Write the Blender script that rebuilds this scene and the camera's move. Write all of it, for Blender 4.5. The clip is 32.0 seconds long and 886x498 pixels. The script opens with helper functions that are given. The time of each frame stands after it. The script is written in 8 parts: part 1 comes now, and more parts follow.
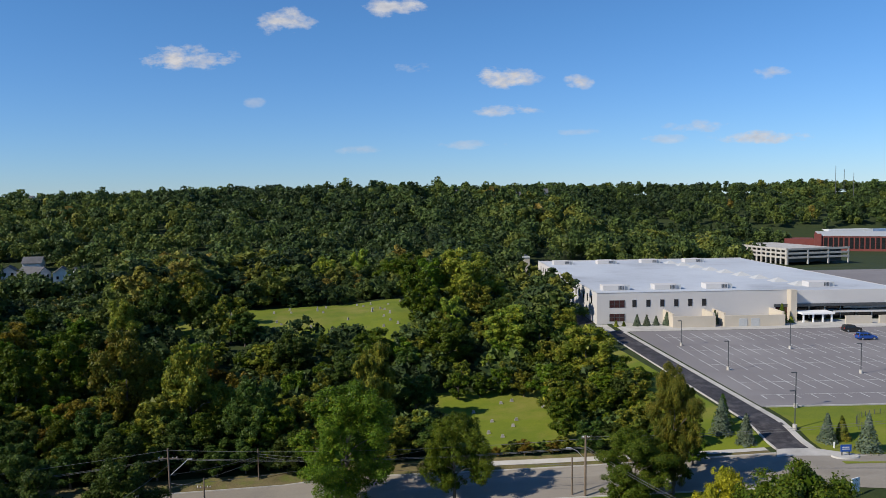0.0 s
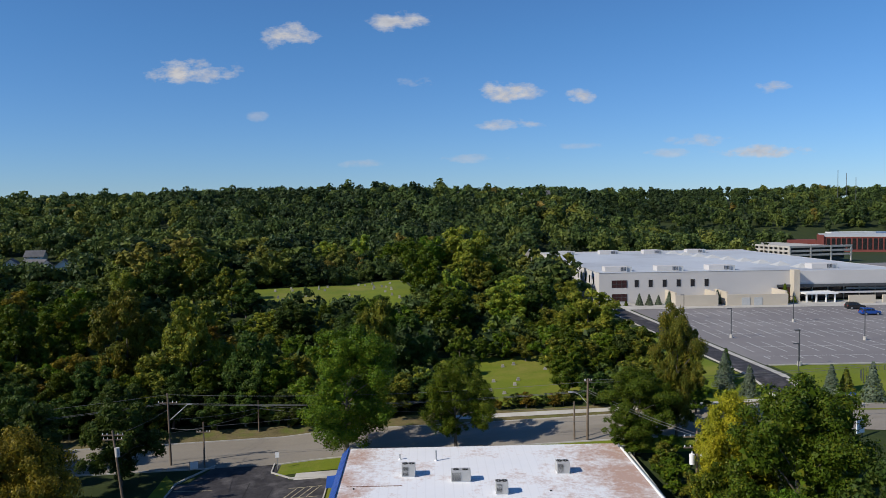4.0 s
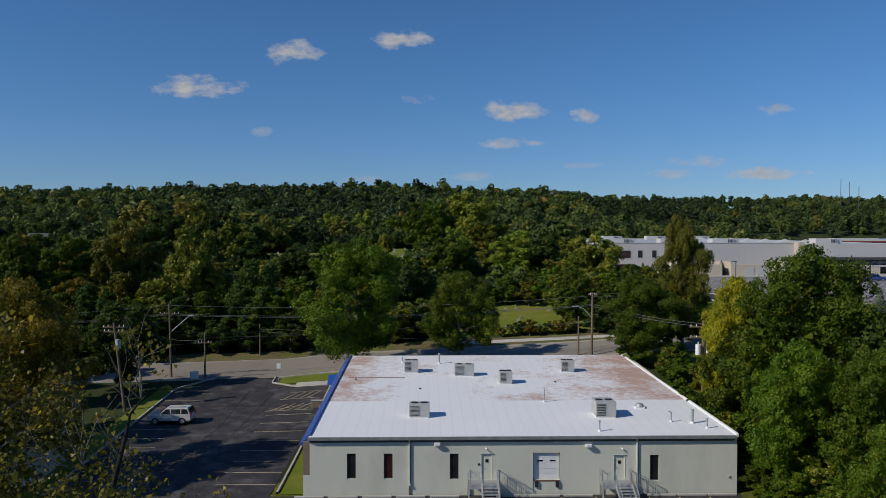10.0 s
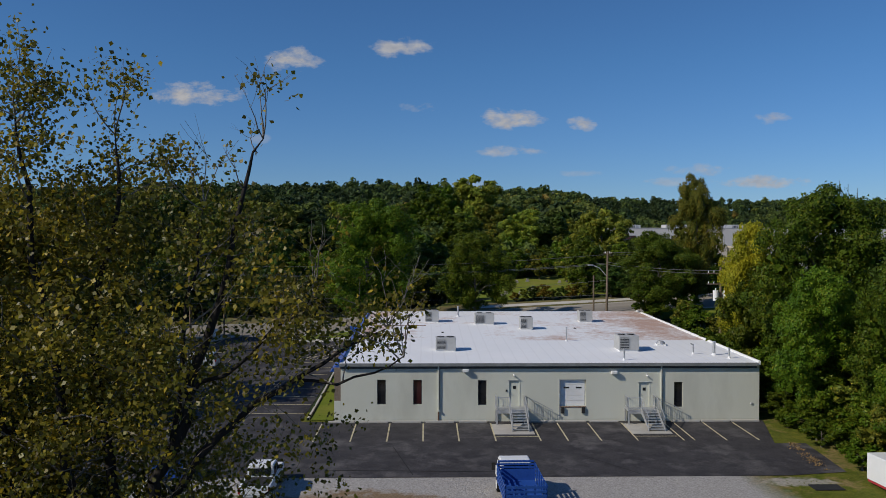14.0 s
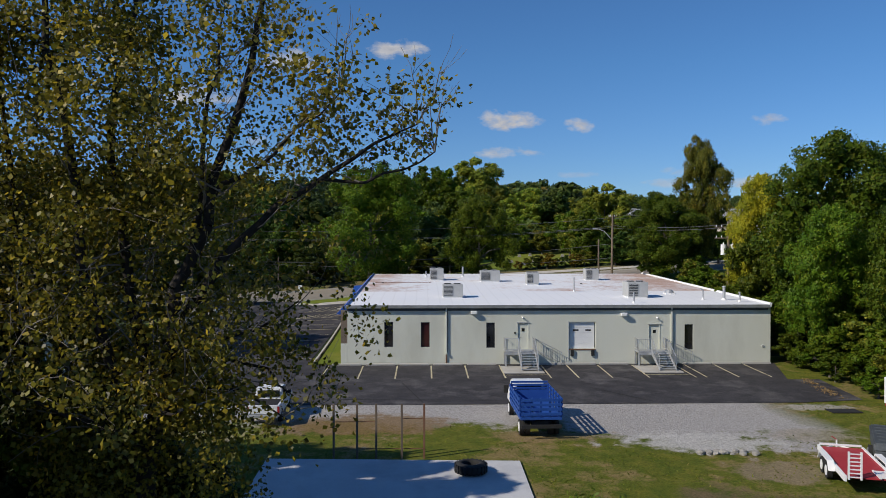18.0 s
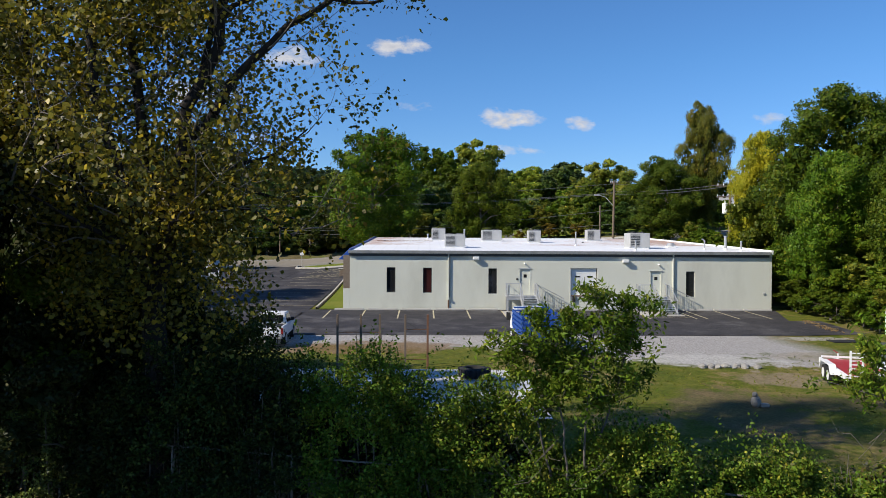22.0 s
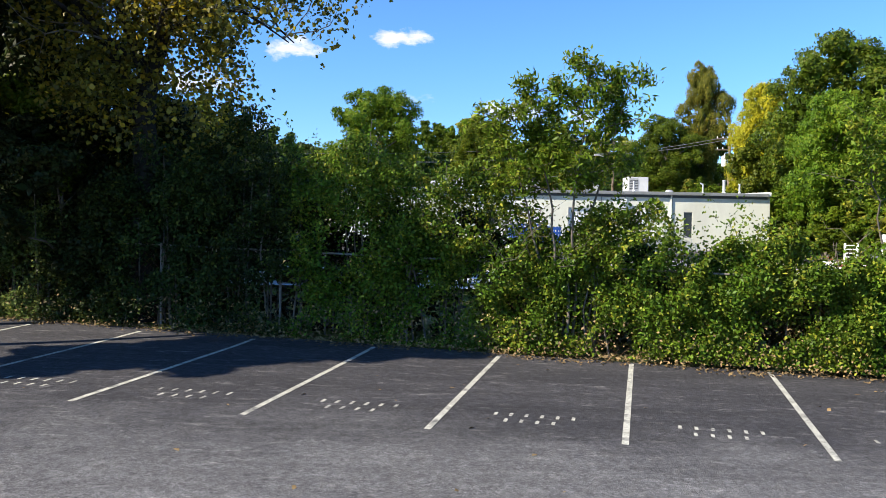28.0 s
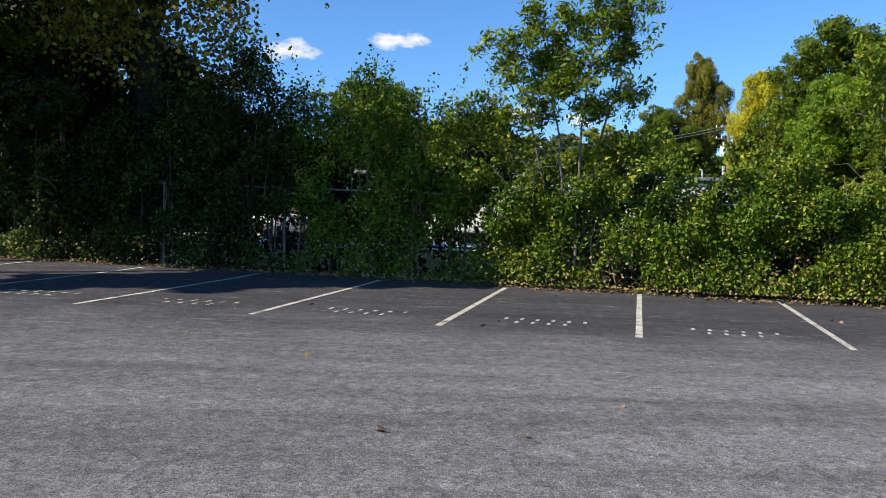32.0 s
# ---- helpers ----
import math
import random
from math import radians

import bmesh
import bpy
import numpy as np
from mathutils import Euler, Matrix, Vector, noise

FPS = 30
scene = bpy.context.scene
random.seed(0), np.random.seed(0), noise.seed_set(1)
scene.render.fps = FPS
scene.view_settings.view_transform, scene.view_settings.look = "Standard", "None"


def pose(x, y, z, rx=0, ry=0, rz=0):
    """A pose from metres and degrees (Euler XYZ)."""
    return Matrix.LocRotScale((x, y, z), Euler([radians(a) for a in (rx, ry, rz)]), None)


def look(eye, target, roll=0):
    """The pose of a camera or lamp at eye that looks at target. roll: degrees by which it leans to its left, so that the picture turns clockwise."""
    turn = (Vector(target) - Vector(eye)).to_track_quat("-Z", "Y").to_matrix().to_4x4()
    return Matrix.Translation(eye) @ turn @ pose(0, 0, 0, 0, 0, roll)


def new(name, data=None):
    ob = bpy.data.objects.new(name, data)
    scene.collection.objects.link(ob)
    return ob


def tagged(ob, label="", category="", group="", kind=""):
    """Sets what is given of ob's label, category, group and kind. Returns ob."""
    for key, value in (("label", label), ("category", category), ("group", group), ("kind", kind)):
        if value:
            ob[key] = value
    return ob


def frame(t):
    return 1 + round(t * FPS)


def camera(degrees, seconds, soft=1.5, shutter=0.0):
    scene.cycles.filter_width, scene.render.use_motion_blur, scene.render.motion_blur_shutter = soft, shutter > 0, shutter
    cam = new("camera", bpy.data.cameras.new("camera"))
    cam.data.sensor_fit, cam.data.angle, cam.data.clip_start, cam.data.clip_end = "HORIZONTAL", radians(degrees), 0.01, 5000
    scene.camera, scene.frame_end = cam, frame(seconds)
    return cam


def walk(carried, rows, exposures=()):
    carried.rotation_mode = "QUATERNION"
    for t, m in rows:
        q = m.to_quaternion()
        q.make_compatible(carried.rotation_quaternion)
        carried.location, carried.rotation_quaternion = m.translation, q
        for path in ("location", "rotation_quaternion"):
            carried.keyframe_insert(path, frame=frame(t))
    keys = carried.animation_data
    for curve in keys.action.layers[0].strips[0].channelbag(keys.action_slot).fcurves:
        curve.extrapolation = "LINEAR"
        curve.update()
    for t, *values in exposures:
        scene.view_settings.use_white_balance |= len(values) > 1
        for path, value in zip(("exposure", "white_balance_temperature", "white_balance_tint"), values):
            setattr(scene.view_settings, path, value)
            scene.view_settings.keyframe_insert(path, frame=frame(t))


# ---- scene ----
cam = camera(60.4, 32.0, soft=0.65)
PATH = [
    (0, (0.412, -0.164, 44.757), (0.459, 1.831, 44.625), -0.9),
    (0.5, (0.491, -0.319, 43.777), (0.536, 1.677, 43.65), -1.0),
    (1, (0.487, -0.512, 42.627), (0.532, 1.484, 42.505), -1.0),
    (1.5, (0.468, -0.532, 41.47), (0.511, 1.464, 41.352), -0.9),
    (2, (0.502, -0.607, 40.393), (0.545, 1.389, 40.28), -1.0),
    (2.5, (0.435, -0.601, 39.164), (0.477, 1.395, 39.056), -1.0),
    (3, (0.358, -0.563, 37.986), (0.4, 1.434, 37.881), -0.9),
    (3.5, (0.372, -0.496, 36.88), (0.414, 1.501, 36.779), -0.9),
    (5.5, (0.252, -0.39, 31.607), (0.292, 1.607, 31.524), -0.5),
    (6, (0.16, -0.452, 30.401), (0.199, 1.546, 30.322), -0.5),
    (6.5, (0.15, -0.441, 29.227), (0.189, 1.557, 29.152), -0.6),
    (7, (0.097, -0.276, 27.942), (0.137, 1.723, 27.872), -0.5),
    (7.5, (0.073, -0.287, 26.86), (0.112, 1.712, 26.794), -0.4),
    (8, (-0.008, -0.416, 25.875), (0.032, 1.583, 25.813), -0.3),
    (8.5, (-0.038, -0.485, 24.926), (0.001, 1.514, 24.866), -0.3),
    (9, (-0.119, -0.495, 24.039), (-0.081, 1.504, 23.982), -0.2),
    (9.5, (-0.135, -0.498, 23.104), (-0.096, 1.501, 23.05), -0.2),
    (10, (-0.168, -0.569, 22.228), (-0.13, 1.43, 22.177), -0.0),
    (10.5, (-0.444, -0.969, 21.426), (-0.406, 1.03, 21.373), 0.4),
    (11, (-1.006, -1.415, 20.559), (-0.969, 0.584, 20.507), 0.5),
    (11.5, (-1.606, -1.8, 19.758), (-1.567, 0.199, 19.709), 0.4),
    (12, (-2.046, -1.972, 18.973), (-2.006, 0.028, 18.928), 0.3),
    (12.5, (-2.323, -2.021, 18.211), (-2.282, -0.022, 18.17), 0.2),
    (13, (-2.538, -1.968, 17.47), (-2.495, 0.031, 17.432), 0.1),
    (13.5, (-2.634, -2.032, 16.796), (-2.591, -0.033, 16.761), 0.0),
    (14, (-2.672, -1.957, 16.06), (-2.628, 0.043, 16.029), 0.1),
    (14.5, (-2.734, -1.728, 15.394), (-2.69, 0.272, 15.364), 0.2),
    (16.5, (-3.467, -1.281, 12.808), (-3.416, 0.719, 12.784), 0.1),
    (17, (-3.479, -1.292, 12.373), (-3.427, 0.707, 12.344), 0.1),
    (17.5, (-3.459, -1.369, 11.814), (-3.409, 0.631, 11.785), 0.1),
    (18, (-3.448, -1.291, 11.231), (-3.398, 0.708, 11.204), 0.0),
    (18.5, (-3.375, -1.33, 10.677), (-3.326, 0.669, 10.65), 0.0),
    (19, (-3.41, -1.308, 10.082), (-3.36, 0.692, 10.057), 0.2),
    (19.5, (-3.452, -1.381, 9.59), (-3.402, 0.618, 9.563), 0.2),
    (20, (-3.442, -1.439, 9.049), (-3.392, 0.56, 9.023), 0.3),
    (20.5, (-3.484, -1.424, 8.589), (-3.435, 0.576, 8.562), 0.4),
    (21, (-3.573, -1.437, 8.067), (-3.523, 0.562, 8.039), 0.4),
    (21.5, (-3.598, -1.439, 7.541), (-3.549, 0.56, 7.511), 0.3),
    (22, (-3.637, -1.491, 7.101), (-3.587, 0.509, 7.068), 0.3),
    (22.5, (-3.495, -1.427, 6.702), (-3.446, 0.572, 6.666), 0.3),
    (23, (-3.298, -1.425, 6.296), (-3.252, 0.574, 6.258), 0.3),
    (23.5, (-3.218, -1.421, 5.87), (-3.172, 0.578, 5.828), 0.5),
    (24, (-3.233, -1.354, 5.534), (-3.186, 0.645, 5.486), 0.5),
    (24.5, (-3.262, -1.425, 5.119), (-3.217, 0.574, 5.07), 0.7),
    (25, (-3.344, -1.376, 4.696), (-3.298, 0.623, 4.646), 0.8),
    (25.5, (-3.425, -1.38, 4.332), (-3.379, 0.619, 4.279), 0.8),
    (27.5, (-3.407, -1.519, 2.92), (-3.359, 0.479, 2.867), 1.0),
    (28, (-3.356, -1.575, 2.735), (-3.307, 0.424, 2.682), 1.0),
    (28.5, (-3.339, -1.622, 2.527), (-3.29, 0.376, 2.476), 1.1),
    (29, (-3.361, -1.659, 2.344), (-3.311, 0.34, 2.294), 1.1),
    (29.5, (-3.412, -1.665, 2.166), (-3.362, 0.334, 2.118), 1.1),
    (30, (-3.447, -1.655, 1.982), (-3.396, 0.344, 1.935), 1.1),
    (30.5, (-3.47, -1.623, 1.808), (-3.418, 0.375, 1.762), 1.0),
    (31, (-3.485, -1.618, 1.631), (-3.431, 0.381, 1.586), 1.0),
    (31.5, (-3.496, -1.573, 1.464), (-3.438, 0.426, 1.418), 1.0),
    (32, (-3.52, -1.482, 1.281), (-3.463, 0.517, 1.235), 1.1),
]
walk(
    cam,
    [(t, look(eye, target, roll)) for t, eye, target, roll in PATH],
    exposures=[(0, 0.15, 6500, 10), (3, 0.05, 6450, 10), (6, -0.2, 6450, 10), (9, -0.45, 6450, 10), (14, -0.46, 6450, 10), (17, -0.25, 6500, 10), (20, 0.05, 6550, 10), (23, 0.45, 6600, 10), (25.5, 0.85, 6700, 10), (28, 1.18, 6850, 10), (30, 1.12, 6900, 10), (32, 0.92, 6900, 10)],
)

# ---- light ----
world = bpy.data.worlds.new("sky")
scene.world = world
world.use_nodes = True
SUN_AZ, SUN_EL = math.radians(246.4), math.radians(36)


class Nodes:
    """Small helper for node trees."""

    def __init__(self, tree):
        self.t = tree

    def __call__(self, kind, ins=None, **props):
        n = self.t.nodes.new(kind)
        for k, v in props.items():
            setattr(n, k, v)
        for k, v in (ins or {}).items():
            if isinstance(v, bpy.types.NodeSocket):
                self.t.links.new(v, n.inputs[k])
            else:
                n.inputs[k].default_value = v
        return n

    def math(self, op, a, b=0.0, clamp=False):
        return self("ShaderNodeMath", {0: a, 1: b}, operation=op, use_clamp=clamp).outputs[0]

    def mix(self, f, a, b):
        n = self("ShaderNodeMix", data_type="RGBA")
        for i, v in ((0, f), (6, a), (7, b)):
            if isinstance(v, bpy.types.NodeSocket):
                self.t.links.new(v, n.inputs[i])
            else:
                n.inputs[i].default_value = v if i == 0 else (*v[:3], 1)
        return n.outputs[2]

    def ramp(self, f, a, b):
        return self("ShaderNodeMapRange", {0: f, 1: a, 2: b}, clamp=True).outputs[0]


def build_sky():
    world.node_tree.nodes.clear()
    n = Nodes(world.node_tree)
    sky = n("ShaderNodeTexSky", sky_type="NISHITA", sun_disc=False, sun_elevation=SUN_EL, sun_rotation=SUN_AZ, altitude=250, air_density=1.0, dust_density=0.0, ozone_density=3.0)
    d = n("ShaderNodeTexCoord").outputs["Generated"]
    xyz = n("ShaderNodeSeparateXYZ", {0: d})
    u = n.math("DIVIDE", xyz.outputs[0], n.math("MAXIMUM", xyz.outputs[1], 0.05))
    v = n.math("DIVIDE", xyz.outputs[2], n.math("MAXIMUM", xyz.outputs[1], 0.05))
    uv = n("ShaderNodeCombineXYZ", {0: u, 1: n.math("MULTIPLY", v, 1.9)}).outputs[0]
    big = n("ShaderNodeTexNoise", {"Vector": uv, "Scale": 26.0, "Detail": 5.0, "Roughness": 0.62}).outputs[0]
    total = None
    # direction east, height, half width, half height, strength
    for cx, cz, w, h, k in CLOUDS:
        cx, cz = cx + 0.022, cz - 0.02
        a = n.math("DIVIDE", n.math("SUBTRACT", u, cx), w)
        b = n.math("DIVIDE", n.math("SUBTRACT", v, cz), h)
        r = n.math("ADD", n.math("MULTIPLY", a, a), n.math("MULTIPLY", b, b))
        g = n.math("MULTIPLY", n.math("SUBTRACT", 1.0, r), 0.5)
        g = n.math("ADD", g, n.math("MULTIPLY", n.math("SUBTRACT", big, 0.5), 2.4))
        m = n.math("MULTIPLY", n.ramp(g, 0.02, 0.62), k)
        m = n.math("MULTIPLY", m, n.ramp(r, 1.9, 0.9))
        total = m if total is None else n.math("MAXIMUM", total, m)
    soft = n("ShaderNodeTexNoise", {"Vector": uv, "Scale": 60.0, "Detail": 4.0}).outputs[0]
    white = n.mix(soft, (4.6, 4.7, 5.2), (8.2, 8.1, 8.1))
    ahead = n.ramp(xyz.outputs[1], 0.1, 0.3)
    low = n.ramp(xyz.outputs[2], 0.22, -0.02)
    tint = n.mix(low, (0.55, 0.92, 1.30), (0.61, 0.82, 1.26))
    blue = n("ShaderNodeMix", data_type="RGBA", blend_type="MULTIPLY")
    blue.inputs[0].default_value = 1.0
    n.t.links.new(sky.outputs[0], blue.inputs[6])
    n.t.links.new(tint, blue.inputs[7])
    blue = blue.outputs[2]
    col = n.mix(n.math("MULTIPLY", total, ahead), blue, white)
    bg = n("ShaderNodeBackground", {"Color": col, "Strength": 0.085})
    n.t.links.new(bg.outputs[0], n("ShaderNodeOutputWorld").inputs[0])


CLOUDS = [
    (-0.325, 0.205, 0.060, 0.017, 1.0), (-0.195, 0.250, 0.036, 0.017, 0.95), (-0.055, 0.267, 0.042, 0.014, 0.9),
    (0.085, 0.176, 0.045, 0.014, 0.95), (0.182, 0.170, 0.020, 0.010, 0.85), (-0.035, 0.190, 0.024, 0.008, 0.5),
    (0.085, 0.133, 0.042, 0.008, 0.75), (0.435, 0.178, 0.028, 0.009, 0.7), (0.340, 0.110, 0.050, 0.008, 0.55),
    (0.425, 0.094, 0.062, 0.009, 0.8), (0.295, 0.094, 0.032, 0.006, 0.45), (0.040, 0.090, 0.050, 0.006, 0.4),
    (-0.240, 0.148, 0.014, 0.007, 0.35), (0.180, 0.104, 0.030, 0.005, 0.35), (-0.110, 0.085, 0.03, 0.006, 0.35),
]
build_sky()
sun = new("sun", bpy.data.lights.new("sun", "SUN"))
sun.data.energy, sun.data.angle, sun.data.color = 4.6, math.radians(0.55), (1.0, 0.925, 0.80)
sun_dir = Vector((math.sin(SUN_AZ) * math.cos(SUN_EL), math.cos(SUN_AZ) * math.cos(SUN_EL), math.sin(SUN_EL)))
sun.rotation_mode = "QUATERNION"
sun.rotation_quaternion = sun_dir.to_track_quat("Z", "Y")
sun.location = (-60, -30, 80)


# ---- materials ----
def surface(name, a, b, scale=1.0, rough=0.85, fine=40.0, grain=0.35, bump=0.3, metal=0.0, c=None, cscale=0.15, spec=0.3, per_object=0.0, stretch=(1, 1, 1)):
    """Two colours mixed by coarse noise, a finer grain, an optional third colour in larger patches."""
    m = bpy.data.materials.new(name)
    m.use_nodes = True
    m.node_tree.nodes.clear()
    n = Nodes(m.node_tree)
    pos = n("ShaderNodeTexCoord").outputs["Object"]
    if stretch != (1, 1, 1):
        pos = n("ShaderNodeMapping", {"Vector": pos, "Scale": stretch}).outputs[0]
    n1 = n("ShaderNodeTexNoise", {"Vector": pos, "Scale": scale, "Detail": 5.0, "Roughness": 0.6}).outputs[0]
    n2 = n("ShaderNodeTexNoise", {"Vector": pos, "Scale": fine, "Detail": 3.0, "Roughness": 0.7}).outputs[0]
    col = n.mix(n.ramp(n1, 0.3, 0.7), a, b)
    if c is not None:
        n3 = n("ShaderNodeTexNoise", {"Vector": pos, "Scale": cscale, "Detail": 6.0, "Roughness": 0.65}).outputs[0]
        col = n.mix(n.ramp(n3, 0.5, 0.68), col, c)
    val = n.math("ADD", n.math("MULTIPLY", n.math("SUBTRACT", n2, 0.5), grain * 2), 1.0)
    if per_object:
        r = n("ShaderNodeObjectInfo").outputs["Random"]
        val = n.math("MULTIPLY", val, n.math("ADD", 1 - per_object, n.math("MULTIPLY", r, 2 * per_object)))
    col = n("ShaderNodeHueSaturation", {"Value": val, "Color": col}).outputs[0]
    bs = n("ShaderNodeBsdfPrincipled", {"Base Color": col, "Roughness": rough, "Metallic": metal, "Specular IOR Level": spec})
    if bump:
        n.t.links.new(n("ShaderNodeBump", {"Height": n2, "Strength": bump, "Distance": 0.02}).outputs[0], bs.inputs["Normal"])
    n.t.links.new(bs.outputs[0], n("ShaderNodeOutputMaterial").inputs[0])
    return m


def leaf_material(name, a, b, c, var=0.24, glow=0.3, clump=0.45, gloss=0.13):
    """Leaf colours differ leaf by leaf, clump by clump and tree by tree; some light passes through."""
    m = bpy.data.materials.new(name)
    m.use_nodes = True
    m.node_tree.nodes.clear()
    n = Nodes(m.node_tree)
    isl = n("ShaderNodeNewGeometry").outputs["Random Per Island"]
    obj = n("ShaderNodeObjectInfo").outputs["Random"]
    pos = n("ShaderNodeTexCoord").outputs["Object"]
    cl = n("ShaderNodeTexNoise", {"Vector": pos, "Scale": clump, "Detail": 2.0}).outputs[0]
    col = n.mix(n.ramp(cl, 0.35, 0.65), a, b)
    col = n.mix(n.ramp(n.math("ADD", isl, n.math("MULTIPLY", n.math("SUBTRACT", cl, 0.5), 0.8)), 0.72, 1.0), col, c)
    v = n.math("ADD", 1 - var, n.math("MULTIPLY", n("ShaderNodeTexWhiteNoise", {"W": isl}, noise_dimensions="1D").outputs[0], 2 * var))
    v = n.math("MULTIPLY", v, n.math("ADD", 0.8, n.math("MULTIPLY", obj, 0.4)))
    h = n.math("ADD", 0.485, n.math("MULTIPLY", obj, 0.03))
    col = n("ShaderNodeHueSaturation", {"Hue": h, "Value": v, "Color": col}).outputs[0]
    d = n("ShaderNodeBsdfPrincipled", {"Base Color": col, "Roughness": 0.45, "Specular IOR Level": gloss})
    t = n("ShaderNodeBsdfTranslucent", {"Color": col})
    mx = n("ShaderNodeMixShader", {0: glow, 1: d.outputs[0], 2: t.outputs[0]})
    n.t.links.new(mx.outputs[0], n("ShaderNodeOutputMaterial").inputs[0])
    return m


LEAF = {
    "green": leaf_material("leaf_green", (0.066, 0.116, 0.008), (0.106, 0.165, 0.011), (0.185, 0.205, 0.015)),
    "dark": leaf_material("leaf_dark", (0.041, 0.072, 0.013), (0.064, 0.103, 0.017), (0.107, 0.128, 0.022)),
    "lime": leaf_material("leaf_lime", (0.147, 0.210, 0.025), (0.257, 0.301, 0.036), (0.393, 0.366, 0.036)),
    "olive": leaf_material("leaf_olive", (0.098, 0.126, 0.017), (0.171, 0.171, 0.021), (0.301, 0.245, 0.027)),
    "yellow": leaf_material("leaf_yellow", (0.25, 0.28, 0.02), (0.43, 0.42, 0.022), (0.56, 0.51, 0.03), glow=0.36),
    "blue": leaf_material("leaf_spruce", (0.096, 0.126, 0.076), (0.136, 0.171, 0.112), (0.209, 0.237, 0.163)),
    "cotton": leaf_material("leaf_cottonwood", (0.098, 0.090, 0.012), (0.172, 0.130, 0.014), (0.35, 0.225, 0.02), var=0.6, gloss=0.35, glow=0.44),
    "hedge": leaf_material("leaf_hedge", (0.058, 0.108, 0.010), (0.108, 0.160, 0.015), (0.23, 0.22, 0.026), clump=0.8, var=0.6, glow=0.24),
    "sapling": leaf_material("leaf_sapling", (0.085, 0.158, 0.012), (0.135, 0.215, 0.018), (0.23, 0.25, 0.03), clump=0.8, var=0.55, glow=0.36),
    "amber": leaf_material("leaf_amber", (0.108, 0.084, 0.012), (0.185, 0.132, 0.014), (0.31, 0.19, 0.018)),
    "deep": leaf_material("leaf_deep", (0.052, 0.088, 0.007), (0.084, 0.124, 0.010), (0.145, 0.155, 0.013)),
    # leaves darkened to stand in for deep shade by the fence
    "shade": leaf_material("leaf_shade_painted", (0.014, 0.024, 0.006), (0.024, 0.036, 0.008), (0.05, 0.05, 0.012), var=0.5, glow=0.12),
    # hedge leaves again, darkened for the stretch under tree shade
    "hedge_shaded": leaf_material("leaf_hedge_shaded", (0.018, 0.032, 0.008), (0.032, 0.050, 0.010), (0.085, 0.095, 0.016), clump=0.8, var=0.6, glow=0.15),
    # west hedge mound, leaves paled to stand in for sunlight on them
    "mound_sunlit": leaf_material("leaf_mound_sunlit", (0.105, 0.165, 0.045), (0.150, 0.215, 0.052), (0.23, 0.26, 0.055), clump=0.8, var=0.5, glow=0.2),
    "grass": leaf_material("leaf_grass", (0.105, 0.145, 0.012), (0.165, 0.185, 0.018), (0.25, 0.20, 0.06), clump=0.3, var=0.45),
    # dead leaves inside the hedge, darkened further for the shade there
    "inner_shade": leaf_material("leaf_inner_shade", (0.018, 0.022, 0.007), (0.030, 0.030, 0.009), (0.075, 0.055, 0.02), clump=0.8, var=0.5, glow=0.08),
}


def woods_material():
    """Joined woods: every tree has a tone of its own from dark green through green and olive to yellow-green."""
    m = bpy.data.materials.new("leaf_woods_hazed")
    m.use_nodes = True
    m.node_tree.nodes.clear()
    n = Nodes(m.node_tree)
    tone = n("ShaderNodeAttribute", attribute_name="tone").outputs["Fac"]
    isl = n("ShaderNodeNewGeometry").outputs["Random Per Island"]
    ramp = n("ShaderNodeValToRGB", {0: tone})
    # tones paled and greyed to stand in for distance haze
    e = ramp.color_ramp.elements
    e[0].position, e[0].color = 0.0, (0.036, 0.058, 0.022, 1)
    e[1].position, e[1].color = 1.0, (0.23, 0.13, 0.035, 1)
    for p, c in ((0.3, (0.058, 0.088, 0.028)), (0.5, (0.082, 0.122, 0.032)), (0.68, (0.122, 0.154, 0.034)), (0.82, (0.165, 0.185, 0.036)), (0.93, (0.225, 0.215, 0.038))):
        e.new(p).color = (*c, 1)
    v = n.math("ADD", 0.72, n.math("MULTIPLY", n("ShaderNodeTexWhiteNoise", {"W": isl}, noise_dimensions="1D").outputs[0], 0.56))
    col = n("ShaderNodeHueSaturation", {"Value": v, "Color": ramp.outputs[0]}).outputs[0]
    d = n("ShaderNodeBsdfPrincipled", {"Base Color": col, "Roughness": 0.5, "Specular IOR Level": 0.12})
    t = n("ShaderNodeBsdfTranslucent", {"Color": col})
    n.t.links.new(n("ShaderNodeMixShader", {0: 0.28, 1: d.outputs[0], 2: t.outputs[0]}).outputs[0], n("ShaderNodeOutputMaterial").inputs[0])
    return m


WOODS = woods_material()
BARK = surface("bark", (0.10, 0.085, 0.07), (0.16, 0.14, 0.115), 3.0, 0.95, 14.0, 0.6, 0.8, stretch=(1, 1, 0.25))
TWIG_BARK = surface("pale_twig_bark", (0.15, 0.13, 0.11), (0.25, 0.22, 0.19), 3.0, 0.9, 14.0, 0.4, 0.3)
# cottonwood stem: dark bark, deepened to stand in for the shade round it
BARK_DARK_SHADED = surface("dark_bark_shaded", (0.016, 0.013, 0.011), (0.032, 0.027, 0.023), 3.0, 0.95, 14.0, 0.6, 0.8, stretch=(1, 1, 0.25))
GRASS = surface("lawn_grass", (0.105, 0.145, 0.008), (0.155, 0.185, 0.012), 0.22, 0.95, 9.0, 0.5, 0.6, c=(0.20, 0.19, 0.035), cscale=0.08)


DRY_VERGE = surface("dry_verge", (0.10, 0.085, 0.035), (0.17, 0.135, 0.065), 0.55, 0.95, 6.0, 0.8, 0.8, c=(0.10, 0.125, 0.02), cscale=0.25)


